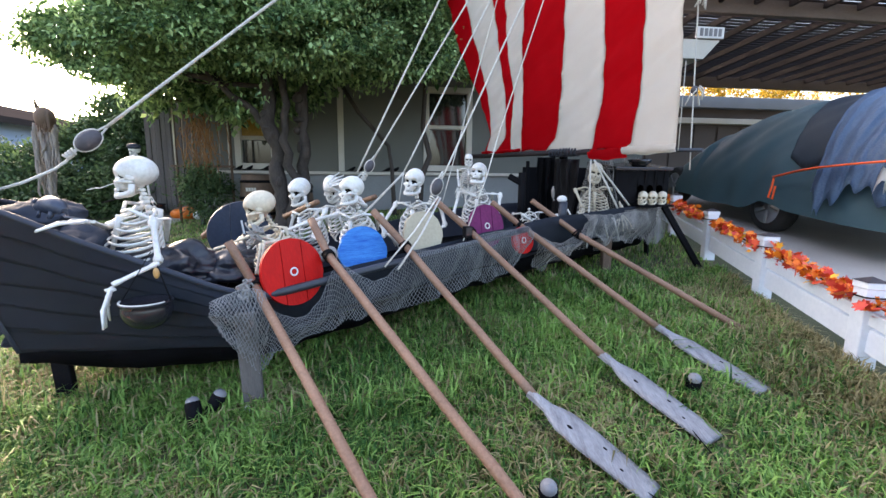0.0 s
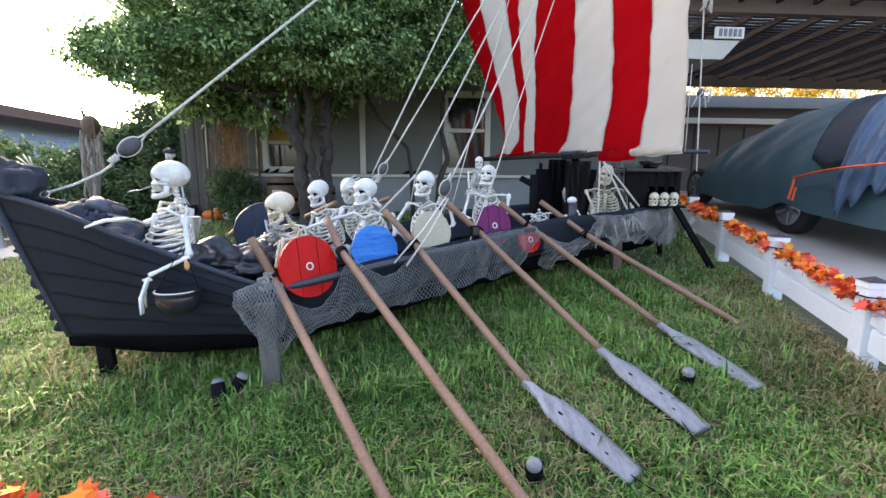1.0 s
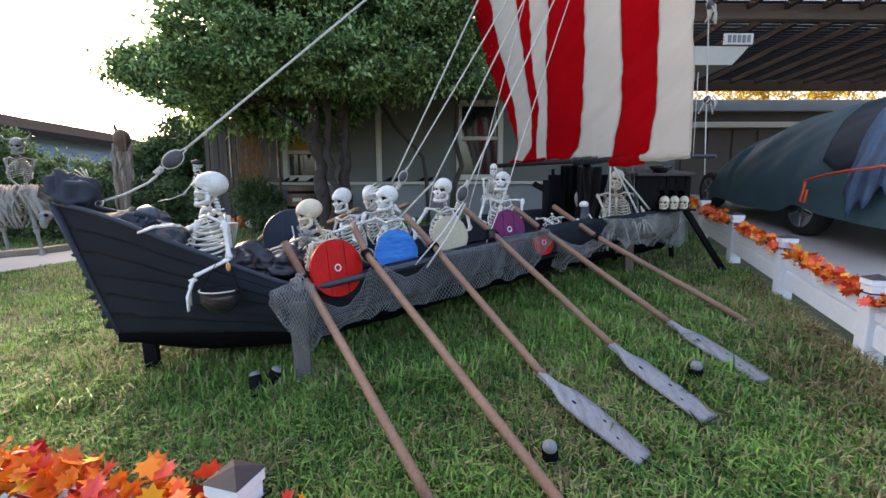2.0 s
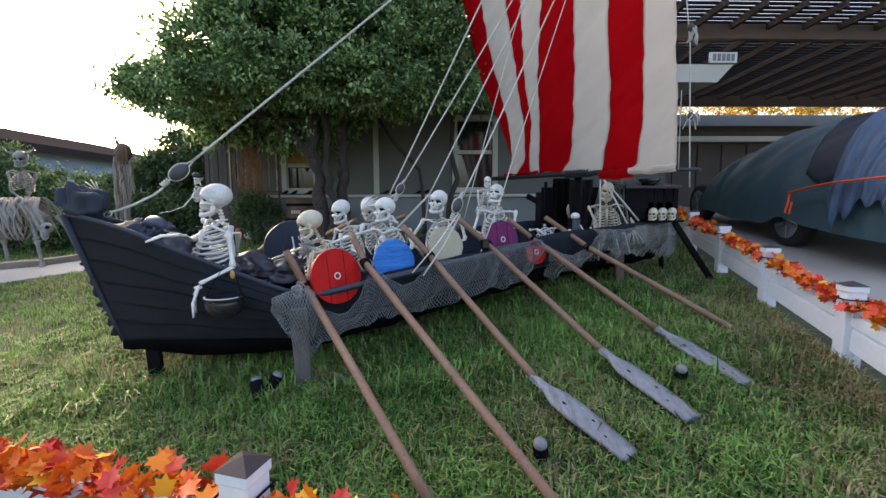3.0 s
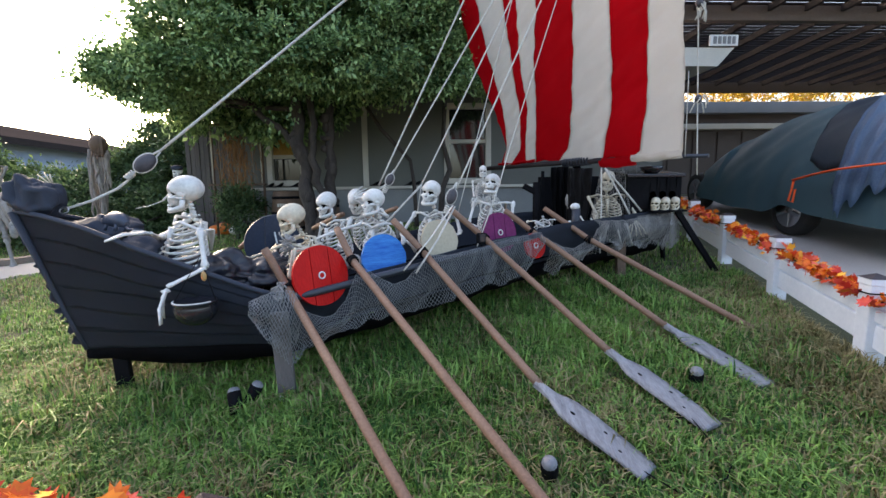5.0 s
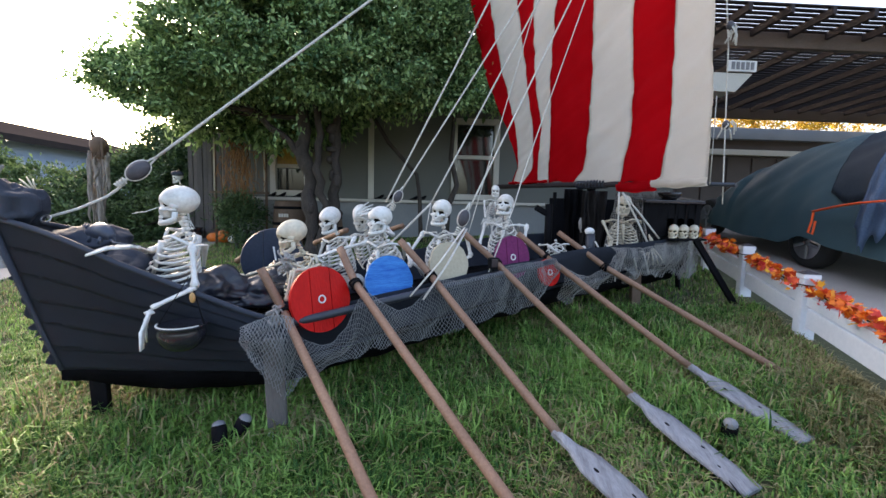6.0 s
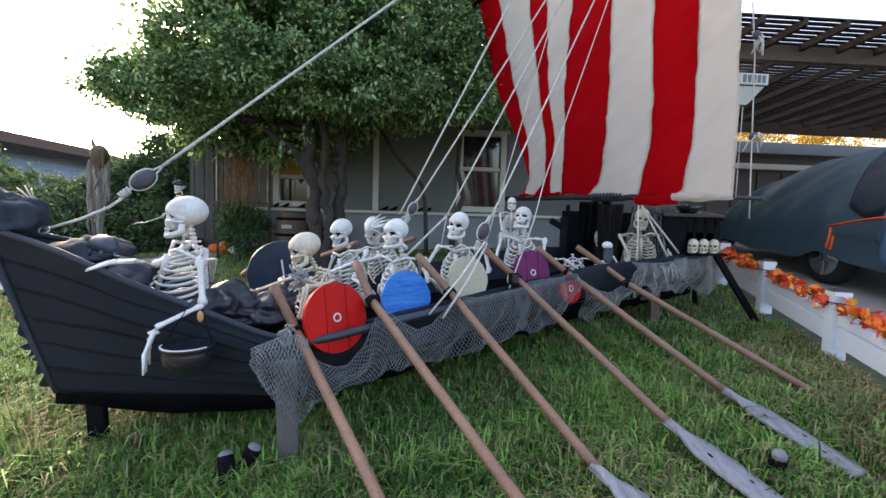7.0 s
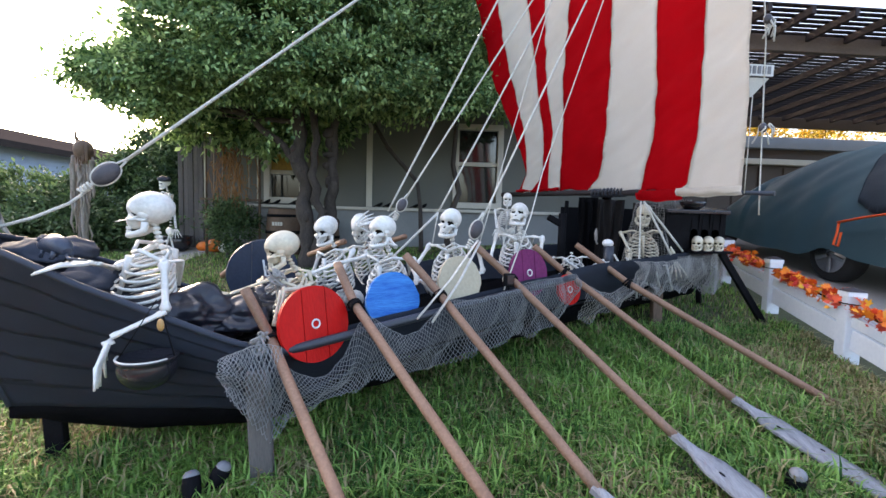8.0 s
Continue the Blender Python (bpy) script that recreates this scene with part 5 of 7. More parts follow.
def bone_steed():
    """A horse skeleton with a horned rider, draped in grey cloth."""
    bm = bmesh.new()
    x, y = -5.35, 5.55
    g = ground_z(x, y)
    back = [Vector((x - 0.75, y + 0.1, 1.22)), Vector((x - 0.3, y, 1.28)), Vector((x + 0.1, y - 0.05, 1.2)), Vector((x + 0.35, y - 0.1, 1.05))]
    tube(bm, back, 0.04, 8)
    for k in range(9):
        c = back[0].lerp(back[2], 0.1 + 0.1 * k)
        for q in (-1, 1):
            tube(bm, [c + Vector((0, q * 0.17 * math.sin(a), -0.22 + 0.24 * math.cos(a))) for a in np.linspace(0, 2.7, 7)], 0.013, 5)
    for lx, ly, kx in ((0.16, -0.12, 0.05), (0.3, 0.12, 0.22), (-0.6, -0.12, -0.1), (-0.5, 0.12, 0.05)):
        top = Vector((x + lx, y + ly, 1.08))
        kn = top + Vector((kx, 0, -0.32))
        zb = ground_z(top.x + kx, top.y) + 0.02
        ft = Vector((kn.x + kx * 0.4 + 0.04, kn.y - 0.02, zb))
        bone(bm, top, kn, 0.026)
        bone(bm, kn, ft, 0.022)
        ball(bm, ft, (0.05, 0.045, 0.03), None, 1)
    hz = back[3] + Vector((0.06, -0.08, -0.12))
    ball(bm, hz, (0.06, 0.09, 0.07), None, 2)
    ball(bm, hz + Vector((0.03, -0.08, -0.08)), (0.04, 0.05, 0.08), None, 2)
    ball(bm, hz + Vector((0.045, -0.05, 0.01)), (0.025, 0.03, 0.025), None, 1, 1)
    T = Matrix.Translation((x + 0.05, y - 0.05, 1.83)) @ turn_to(285, -4)
    skull(bm, T, 1.0)
    for q in (-1, 1):
        tube(bm, [T @ Vector((q * 0.06, 0, 0.07)), T @ Vector((q * 0.13, 0.01, 0.09)), T @ Vector((q * 0.17, 0.02, 0.16))], [0.02, 0.014, 0.003], 6)
    sh, _ = torso(bm, (x + 0.05, y - 0.03, 1.7), (x + 0.03, y, 1.28), (0.26, -0.96, 0), 1.0)
    for k, s_ in enumerate(sh):
        el = s_ + Vector((0.06 if k else -0.1, -0.04, -0.25))
        bone(bm, s_, el, 0.013)
        bone(bm, el, (x + 0.2, y - 0.2, 1.25), 0.01)
    rg = random.Random(31)
    for k in range(60):
        px, q = x + rg.uniform(-0.6, 0.25), rg.choice((-1, 1))
        L = rg.uniform(0.15, 0.55)
        top = Vector((px, y + q * 0.05, 1.33))
        pts = [top] + [Vector((px + 0.05 * noise.noise((k, j, 0)) + 0.1 * j * L, y + q * (0.16 + 0.04 * noise.noise((k, j, 3))), 1.30 - L * j / 4)) for j in range(1, 5)]
        tube(bm, pts, [0.02, 0.03, 0.026, 0.018, 0.005], 5, mat=2, flat=0.3)
    tagged(part("skeleton_horse", bm, (M_GREYBONE, M_SOCKET, M_RAG)), "bone horse with horned skeleton rider in grey rags", "figure")


bone_steed()


# ---- ropes and blocks ----
def rope(label, pts, r=0.006, sag=0.0, material=None):
    bm = bmesh.new()
    pts = [Vector(p) for p in pts]
    out = []
    for a, b in zip(pts, pts[1:]):
        n = max(2, int((b - a).length / 0.15))
        for k in range(n):
            f = k / n
            out.append(a.lerp(b, f) - Vector((0, 0, sag * math.sin(math.pi * f))))
    out.append(pts[-1])
    tube(bm, out, r, 6)
    return tagged(part("rope", bm, material or M_ROPE), label, "rope", "rigging ropes")


def deadeye(at, d, r=0.05, loop=0.05):
    t = thing("deadeye", at, "dark wooden deadeye block strung with white rope", "block", "rigging blocks")
    d = Vector(d).normalized()
    q = d.to_track_quat("X", "Z").to_matrix()
    bm = bmesh.new()
    ball(bm, at, (r * 1.25, r * 0.62, r * 0.82), q, 3)
    part("block", bm, M_DEADEYE, t)
    bm = bmesh.new()
    ring = [Vector(at) + q @ Vector((math.cos(a) * r * 1.27, 0, math.sin(a) * r * 0.82)) for a in np.linspace(0.25, 2 * math.pi - 0.25, 20)]
    tube(bm, [Vector(at) + d * (r * 1.4 + loop)] + ring + [Vector(at) + d * (r * 1.4 + loop)], 0.0055, 6)
    part("strop", bm, M_ROPE, t, "white rope strop")
    bm = bmesh.new()
    for k in range(4):
        c = Vector(at) - d * (r * 1.4 + 0.012 + 0.013 * k)
        tube(bm, [c + q @ Vector((0.004 * math.sin(a + k), 0.014 * math.cos(a), 0.014 * math.sin(a))) for a in np.linspace(0, 6.283, 11)], 0.006, 5, caps=False)
    part("knot", bm, M_ROPE, t, "white rope knot")


MT = Vector((0.99, 3.61, 3.98))
D1 = Vector((-1.505, 2.36, 1.425))
rd = (MT - D1).normalized()
deadeye(D1, rd, 0.052)
rope("white rope forestay running up to the masthead", [D1 + rd * 0.1, MT], 0.0085)
rope("white rope lashed from the deadeye to the bow ring", [boat(-0.97, 0.6, 1.175), D1 - rd * 0.19 + Vector((0, 0, -0.015)), D1 - rd * 0.07], 0.0075, 0.01)
bm = bmesh.new()
rc = boat(-0.97, 0.58, 1.17)
tube(bm, [rc + Vector((0.022 * math.cos(a), 0.01 * math.sin(a), 0.016 * math.sin(a))) for a in np.linspace(0, 6.283, 15)], 0.004, 6, caps=False)
tagged(part("bow_ring", bm, M_RIM), "small metal ring holding the forestay at the bow", "ring")


def stay(lo, hi, r=0.006, top=4.0):
    lo, hi = Vector(lo), Vector(hi)
    d = hi - lo
    return [lo, lo + d * ((top - lo.z) / d.z)]


S = [stay((-0.250, 3.000, 1.294), (0.153, 3.100, 2.124)), stay((-0.140, 2.900, 1.372), (0.306, 3.080, 2.119)), stay((0.063, 2.950, 1.293), (0.489, 3.100, 2.124)), stay((0.289, 2.620, 1.254), (0.657, 2.900, 1.989))]
for k, p in enumerate(S):
    rope("taut white rope shroud from rail to masthead", p, 0.0058 if k else 0.0066)
rope("thin white rope hanging by the sail", stay((0.331, 3.000, 1.080), (0.624, 3.120, 2.129)), 0.0035)
rope("white rope hanging in front of the purple shield", [(0.416, 2.560, 0.880), (0.597, 2.750, 1.282), (0.712, 2.950, 1.558), *stay((0.712, 2.950, 1.558), (1.065, 3.100, 2.560))[1:]], 0.0042)
deadeye((-0.162, 2.900, 1.333), (0.45, 0.1, 0.9), 0.034, 0.03)
deadeye((0.251, 2.550, 1.207), (0.35, 0.1, 0.9), 0.042, 0.04)
rope("white rope tail tied down to the far rail", [(-0.184, 2.900, 1.308), (-0.330, 2.900, 1.189), (-0.428, 2.900, 1.094)], 0.005)
rope("white rope tail tied down inside the boat", [(0.063, 2.950, 1.293), (-0.146, 2.900, 1.078), (-0.222, 2.900, 1.004)], 0.008)
rope("white rope tail tied down inside the boat", [(0.063, 2.950, 1.293), (0.028, 2.900, 1.088)], 0.004)
# flat webbing strips from the block to the rail
for a, b in (((0.255, 2.500, 1.153), (-0.056, 2.280, 0.781)), ((0.267, 2.500, 1.145), (0.016, 2.270, 0.767))):
    bm = bmesh.new()
    a, b = Vector(a), Vector(b)
    tube(bm, [a, a.lerp(b, 0.5) + Vector((0.01, -0.01, -0.005)), b], 0.0085, 6, flat=0.35)
    tagged(part("webbing_strap", bm, M_ROPE), "flat white webbing strap tied to the rail", "strap")
# ropes beside the sail's leech, with bundles
rope("thin white halyard beside the sail", [(1.901, 2.740, 2.660), (1.956, 2.760, 2.356), (2.036, 2.800, 1.332)], 0.0045)
rope("thin white halyard beside the sail", [(1.934, 2.800, 2.045), (1.971, 2.850, 1.465)], 0.003)
for px in ((1.949, 2.750, 2.470), (2.000, 2.780, 1.856)):
    c = Vector(px)
    pul = thing("pulley", c, "grey pulley knotted in frayed white rope", "pulley", "pulleys by the sail")
    rng = random.Random(int(c.x * 1000))
    for k in range(7):
        bm = bmesh.new()
        a = c + Vector((rng.uniform(-0.03, 0.03), rng.uniform(-0.02, 0.02), rng.uniform(-0.03, 0.04)))
        b = a + Vector((rng.uniform(-0.04, 0.05), rng.uniform(-0.02, 0.02), rng.uniform(-0.12, -0.03)))
        tube(bm, [a, a.lerp(b, 0.5) + Vector((0.015, 0, 0.01)), b], 0.005, 5)
        part("rope_end", bm, M_ROPE, pul, "frayed white rope end")
    bm = bmesh.new()
    ball(bm, c, (0.025, 0.02, 0.03), None, 2)
    part("block", bm, M_DEADEYE, pul, "grey pulley block")
for k, (a, b) in enumerate((((1.549, 3.300, 1.419), (1.536, 3.250, 0.717)), ((1.600, 3.350, 1.421), (1.803, 3.300, 1.034)), ((1.631, 3.400, 1.414), (1.955, 3.400, 1.054)))):
    rope("frayed white rope hanging from the yard", [a, Vector(a).lerp(Vector(b), 0.5) + Vector((0.01, 0.01, 0)), b], 0.0075 if k else 0.006)


# ---- things in and on the boat ----
def prow_bundle():
    bm = bmesh.new()
    c = boat(-1.09, MID, 1.23)
    vs = ball(bm, c, (0.105, 0.085, 0.09), Matrix.Rotation(radians(28), 3, "Z"), 5)
    for v in vs:
        n = (v.co - c)
        f = n.x * BU.x + n.y * BU.y
        v.co += n * (0.40 * noise.noise(v.co * 10) + 0.35 * noise.noise(v.co * 24) - 0.3 * abs(noise.noise(v.co * 13)))
        v.co.z += max(0.0, -f) * 0.45 + (0.02 if n.z > 0 else -0.02)
    tagged(part("prow_wrap", bm, M_CLOTH), "rumpled black fabric bundle wrapped round the prow", "bundle")
    bm = bmesh.new()
    hand_bones(bm, boat(-1.01, MID, 1.30), (-0.6, 0.0, 0.55), (0.3, -0.8, 0.5), 0.55)
    tagged(part("bone_claw", bm, M_OLDBONE), "grey bony claw reaching over the prow wrap", "claw")
    for u, v, z, r, m, nm in ((-0.30, 0.38, 0.80, 0.16, M_PLASTIC, "black plastic sheet crumpled inside the bow"), (-0.08, 0.42, 0.76, 0.15, M_PLASTIC, "shiny black bag heaped inside the boat"), (-0.62, 0.55, 0.93, 0.12, M_CLOTH, "black cloth heaped behind the bow"), (-0.82, 0.72, 1.06, 0.11, M_CLOTH, "black cloth heaped behind the bow"),
                              (0.15, 0.6, 0.78, 0.17, M_PLASTIC, "shiny black bag heaped inside the boat")):
        bm = bmesh.new()
        c = boat(u, v, z)
        vs = ball(bm, c, (r * 1.3, r, r * 0.7), Matrix.Rotation(radians(40), 3, "Z"), 5)
        for w in vs:
            n = w.co - c
            w.co += n * (0.5 * noise.noise(w.co * 7) - 0.5 * abs(noise.noise(Vector((w.co.x * 9 + w.co.z * 6, w.co.y * 9, w.co.z * 16)))) - 0.12 * abs(noise.noise(w.co * 22)) + 0.12)
        tagged(part("crumpled_cloth", bm, m), nm, "cloth")


prow_bundle()


def rat(at, yaw):
    bm = bmesh.new()
    T = Matrix.Translation(at) @ Matrix.Rotation(radians(yaw), 4, "Z")
    tube(bm, [T @ Vector(p) for p in ((-0.10, 0, 0.03), (-0.06, 0, 0.05), (0, 0, 0.055), (0.05, 0, 0.05), (0.09, 0, 0.045), (0.115, 0, 0.035))], [0.015, 0.035, 0.04, 0.03, 0.022, 0.006], 10)
    tube(bm, [T @ Vector(p) for p in ((-0.09, 0, 0.02), (-0.15, 0.02, 0.01), (-0.22, -0.01, 0.005))], [0.008, 0.005, 0.002], 6)
    for q in (-1, 1):
        ball(bm, T @ Vector((0.07, q * 0.02, 0.07)), (0.006, 0.012, 0.012), None, 1)
        tube(bm, [T @ Vector((0.04, q * 0.02, 0.03)), T @ Vector((0.05, q * 0.025, 0.0))], 0.007, 5)
        tube(bm, [T @ Vector((-0.06, q * 0.025, 0.03)), T @ Vector((-0.05, q * 0.03, 0.0))], 0.009, 5)
    tagged(part("toy_rat", bm, M_NAVY), "dark rubber toy rat on the black cloth", "toy")


rat(boat(-0.74, 0.36, 1.07), 150)


def cauldron(at, r, label, cord=None):
    t = thing("cauldron", Vector(at) - Vector((0, 0, r)), label, "cauldron")
    bm = bmesh.new()
    prof = [(r * math.sin(a), -r * 0.85 * math.cos(a)) for a in np.linspace(0.02, 1.9, 14)] + [(r * 1.04, r * 0.34), (r * 1.04, r * 0.42), (r * 0.92, r * 0.42), (r * 0.88, r * 0.36), (0.001, r * 0.34)]
    lathe(bm, at, prof, 24)
    part("bowl", bm, M_SHINY, t, "glossy black bowl")
    if cord:
        bm = bmesh.new()
        tube(bm, [Vector(at) + Vector((r, 0, r * 0.4)), Vector(cord)], 0.003, 5)
        tube(bm, [Vector(at) + Vector((-r, 0, r * 0.4)), Vector(cord) + Vector((-0.02, 0, 0.06))], 0.002, 5)
        part("cord", bm, M_DARK, t)
        bm = bmesh.new()
        tube(bm, [Vector(at) + Vector((r * 1.0 * math.cos(a), r * 1.0 * math.sin(a), r * 0.43)) for a in np.linspace(3.3, 5.9, 16)], 0.004, 5)
        part("rim", bm, M_BONE, t, "worn whitish rim")
    return t


cauldron((-1.03, 1.85, 0.70), 0.095, "glossy black plastic cauldron hanging on the hull", (-0.986, 1.872, 0.882))
bm = bmesh.new()
c = Vector((-0.977, 1.842, 0.856))
ball(bm, c, (0.013, 0.008, 0.024), None, 2)
tagged(part("trinket", bm, M_GOLDPAINT), "small brown trinket hanging from the bony elbow", "trinket")


def skull_box():
    t = thing("skull_box", (2.15, 3.65, 1.05), "black wooden box with three skulls in arched ports", "box")
    M = Matrix.Translation((2.15, 3.72, 1.0)) @ Matrix.Rotation(radians(4), 4, "Z")
    bm = bmesh.new()
    box(bm, (0.56, 0.36, 0.03), M @ Matrix.Translation((0, 0, 0.385)) @ Matrix.Rotation(radians(8), 4, "X"), 0.006)
    part("lid", bm, M_SHINY, t, "dark blue-black lid")
    for x in (-0.25, 0.25):
        bm = bmesh.new()
        box(bm, (0.025, 0.3, 0.34), M @ Matrix.Translation((x, 0, 0.2)), 0.004)
        part("side", bm, M_DARK, t)
    bm = bmesh.new()
    box(bm, (0.475, 0.025, 0.34), M @ Matrix.Translation((0, 0.14, 0.2)))
    part("back", bm, M_DARK, t)
    bm = bmesh.new()
    box(bm, (0.475, 0.3, 0.02), M @ Matrix.Translation((0, 0, 0.04)))
    part("floor", bm, M_DARK, t)
    bm = bmesh.new()
    # front board with three arches
    w, z0, z1 = 0.2375, 0.06, 0.345
    cols = [(-w, z0)]
    for k in range(3):
        cx = 0.08 + 0.094 * (k - 1)
        cols += [(cx - 0.034, z0)] + [(cx + 0.034 * math.cos(a), 0.19 + 0.034 * math.sin(a)) for a in np.linspace(math.pi, 0, 9)] + [(cx + 0.034, z0)]
    cols += [(w, z0)]
    lowv = [bm.verts.new(M @ Vector((x, -0.15, z))) for x, z in cols]
    hiv = [bm.verts.new(M @ Vector((x, -0.15, z1))) for x, z in cols]
    for k in range(len(cols) - 1):
        if abs(cols[k][0] - cols[k + 1][0]) > 1e-5:
            bm.faces.new((lowv[k], lowv[k + 1], hiv[k + 1], hiv[k]))
    bmesh.ops.remove_doubles(bm, verts=bm.verts[:], dist=1e-5)
    bmesh.ops.solidify(bm, geom=bm.faces[:], thickness=0.014)
    part("front", bm, M_DARK, t, "front board with three arched ports")
    bm = bmesh.new()
    box(bm, (0.34, 0.12, 0.018), M @ Matrix.Translation((0.09, -0.19, 0.045)), 0.003)
    part("shelf", bm, M_DARK, t)
    bm = bmesh.new()
    lathe(bm, M @ Vector((-0.02, -0.12, 0.43)), [(0.001, -0.06), (0.05, -0.05), (0.085, -0.02), (0.10, 0.01), (0.085, 0.01), (0.04, -0.03), (0.001, -0.04)], 18)
    part("bowl", bm, M_SHINY, t, "small glossy black bowl")
    for k in range(3):
        bm = bmesh.new()
        p = M @ Vector((0.08 + 0.094 * (k - 1), -0.175, 0.10))
        skull(bm, Matrix.Translation(p + Vector((0, -0.02, 0.012))) @ turn_to(226, -2), 0.54)
        tagged(part("toy_skull", bm, (M_OLDBONE, M_SOCKET)), "small white toy skull on the box's shelf", "skull", "skulls on the box")
    for a, b in (((2.35, 3.52, 1.04), (2.74, 3.5, 0.47)), ((2.38, 3.85, 1.02), (2.5, 3.95, 0.5)), ((1.92, 3.85, 1.02), (1.9, 3.95, 0.45))):
        bm = bmesh.new()
        a, b = Vector(a), Vector(b)
        d = a - b
        box(bm, (0.035, 0.05, d.length), Matrix.Translation((a + b) / 2) @ d.to_track_quat("Z", "Y").to_matrix().to_4x4(), 0.004)
        part("leg", bm, M_DARK, t, "black slanted prop leg")


skull_box()


def cabin():
    t = thing("cabin", (1.55, 4.2, 0.8), "dark cloth curtains hung as a cabin at the stern", "cabin")
    bm = bmesh.new()
    box(bm, (0.72, 0.02, 0.66), Matrix.Translation((1.66, 4.3, 1.06)), 0.003)
    part("wall", bm, M_DARK, t)
    for x in (1.32, 2.0):
        bm = bmesh.new()
        box(bm, (0.03, 0.03, 0.75), Matrix.Translation((x, 4.2, 1.07)), 0.004)
        part("post", bm, M_DARK, t)
    for k, (cx, w, y, z1) in enumerate(((1.36, 0.16, 3.80, 1.46), (1.56, 0.26, 3.84, 1.45), (1.92, 0.26, 3.86, 1.43))):
        bm = bmesh.new()
        sheet(bm, lambda a, s, cx=cx, w=w, y=y, z1=z1, k=k: Vector((cx + w * (a - 0.5) * (1 - 0.15 * s) + 0.02 * noise.noise((a * 3, s * 3, k)), y + 0.022 * math.sin(a * 17 + 2 * s + k) + 0.02 * noise.noise((a * 5, s * 4, k + 4)), z1 - (0.60 + 0.05 * noise.noise((a * 6, k, 0))) * s)), 30, 14)
        bmesh.ops.solidify(bm, geom=bm.faces[:], thickness=0.004)
        part("curtain", bm, (M_DARK, M_CURTAIN, M_CURTAIN)[k], t, "hanging dark brown cloth" if k else "hanging black cloth", True)
    for (x, y, z), L, nm in (((1.42, 3.74, 1.14), 0.13, "dried fish hanging on the black curtain"),):
        bm = bmesh.new()
        tube(bm, [(x, y, z + L / 2), (x - 0.005, y, z + L * 0.2), (x, y, z - L * 0.2), (x + 0.004, y, z - L * 0.36), (x + 0.012, y, z - L / 2)], [0.008, 0.026, 0.024, 0.008, 0.016], 8, flat=0.4)
        tagged(part("dried_fish", bm, M_RAG), nm, "fish")
    bm = bmesh.new()
    tube(bm, [(1.40, 3.45, 0.86), (1.40, 3.45, 1.08)], 0.038, 14)
    lant = thing("canister", (1.40, 3.45, 0.86), "black canister with a white rounded cap", "canister")
    part("body", bm, M_PIPE, lant)
    bm = bmesh.new()
    ball(bm, (1.39, 3.45, 1.10), (0.042, 0.042, 0.032), None, 2)
    part("cap", bm, M_WHITE, lant, "white cap")


cabin()


def gauze(label, fn, n, m, r=0.0012, material=None):
    """Torn gauze: thin threads crossing, with gaps."""
    segs = []
    rng = random.Random(7)
    g = [[Vector(fn(i / n, j / m)) for j in range(m + 1)] for i in range(n + 1)]
    for i in range(n + 1):
        for j in range(m + 1):
            if i < n and rng.random() > 0.12:
                segs.append((g[i][j], g[i + 1][j]))
            if j < m and rng.random() > 0.05:
                segs.append((g[i][j], g[i][j + 1]))
    verts = np.zeros((len(segs), 6, 3))
    for q, (a, b) in enumerate(segs):
        d = (b - a)
        if d.length < 1e-6:
            continue
        x = d.orthogonal().normalized() * r
        y = d.normalized().cross(x)
        for k in range(3):
            w = x * math.cos(2.094 * k) + y * math.sin(2.094 * k)
            verts[q, k], verts[q, 3 + k] = a + w, b + w
    ob = raw("gauze_drape", verts, ((0, 1, 4, 3), (1, 2, 5, 4), (2, 0, 3, 5)), len(segs), material or M_GAUZE, "", "", kind="")
    return tagged(ob, label, "cloth")


gauze("torn grey gauze shroud over the stern skeleton", lambda s, t: (1.78 + (0.09 + 0.10 * t) * math.cos(6.283 * s + 2.2) + 0.02 * noise.noise((s * 9, t * 4, 0)), 3.61 + (0.11 + 0.07 * t) * math.sin(6.283 * s + 2.2), 1.42 - 0.5 * t + 0.04 * noise.noise((s * 7, 1, 2)) * t), 34, 26, 0.001)
gauze("grey gauze hanging from the yard by the cabin", lambda s, t: (1.92 + 0.30 * s, 3.70 + 0.05 * math.sin(s * 14), 1.46 - (0.22 + 0.12 * math.sin(s * 3.1)) * t), 40, 34, 0.001)
gauze("pale torn gauze swagged below the stern box", lambda s, t: (1.55 + 0.85 * s, 3.42 + 0.10 * s + 0.04 * math.sin(s * 21), 0.98 + 0.06 * s - (0.24 + 0.08 * math.sin(s * 9)) * t), 90, 34, 0.0013)
for k in range(5):
    x = 1.42 + 0.09 * k
    rope("frayed white rope end hanging at the stern", [(x, 3.40, 1.02 - 0.02 * k), (x + 0.03, 3.36, 0.95), (x + 0.05 + 0.01 * k, 3.36, 0.84 - 0.02 * k)], 0.007)
# frayed rope tangled round the first oars
for k, (c, r) in enumerate(((boat(-0.05, 0.0, 0.76), 0.05), (boat(0.06, 0.22, 0.99), 0.06))):
    bm = bmesh.new()
    for q in range(7):
        pts = [c + Vector((r * 1.3 * noise.noise((a * 0.9, q * 3.7, k)), r * noise.noise((a * 0.9, q * 3.7, k + 20)), r * 1.4 * noise.noise((a * 0.9, q * 3.7, k + 40)) - 0.01 * q)) for a in np.linspace(0, 5.0, 18)]
        tube(bm, pts, 0.005, 5)
    tagged(part("rope_tangle", bm, M_GAUZE), "frayed grey rope tangled on the oar handle", "rope")
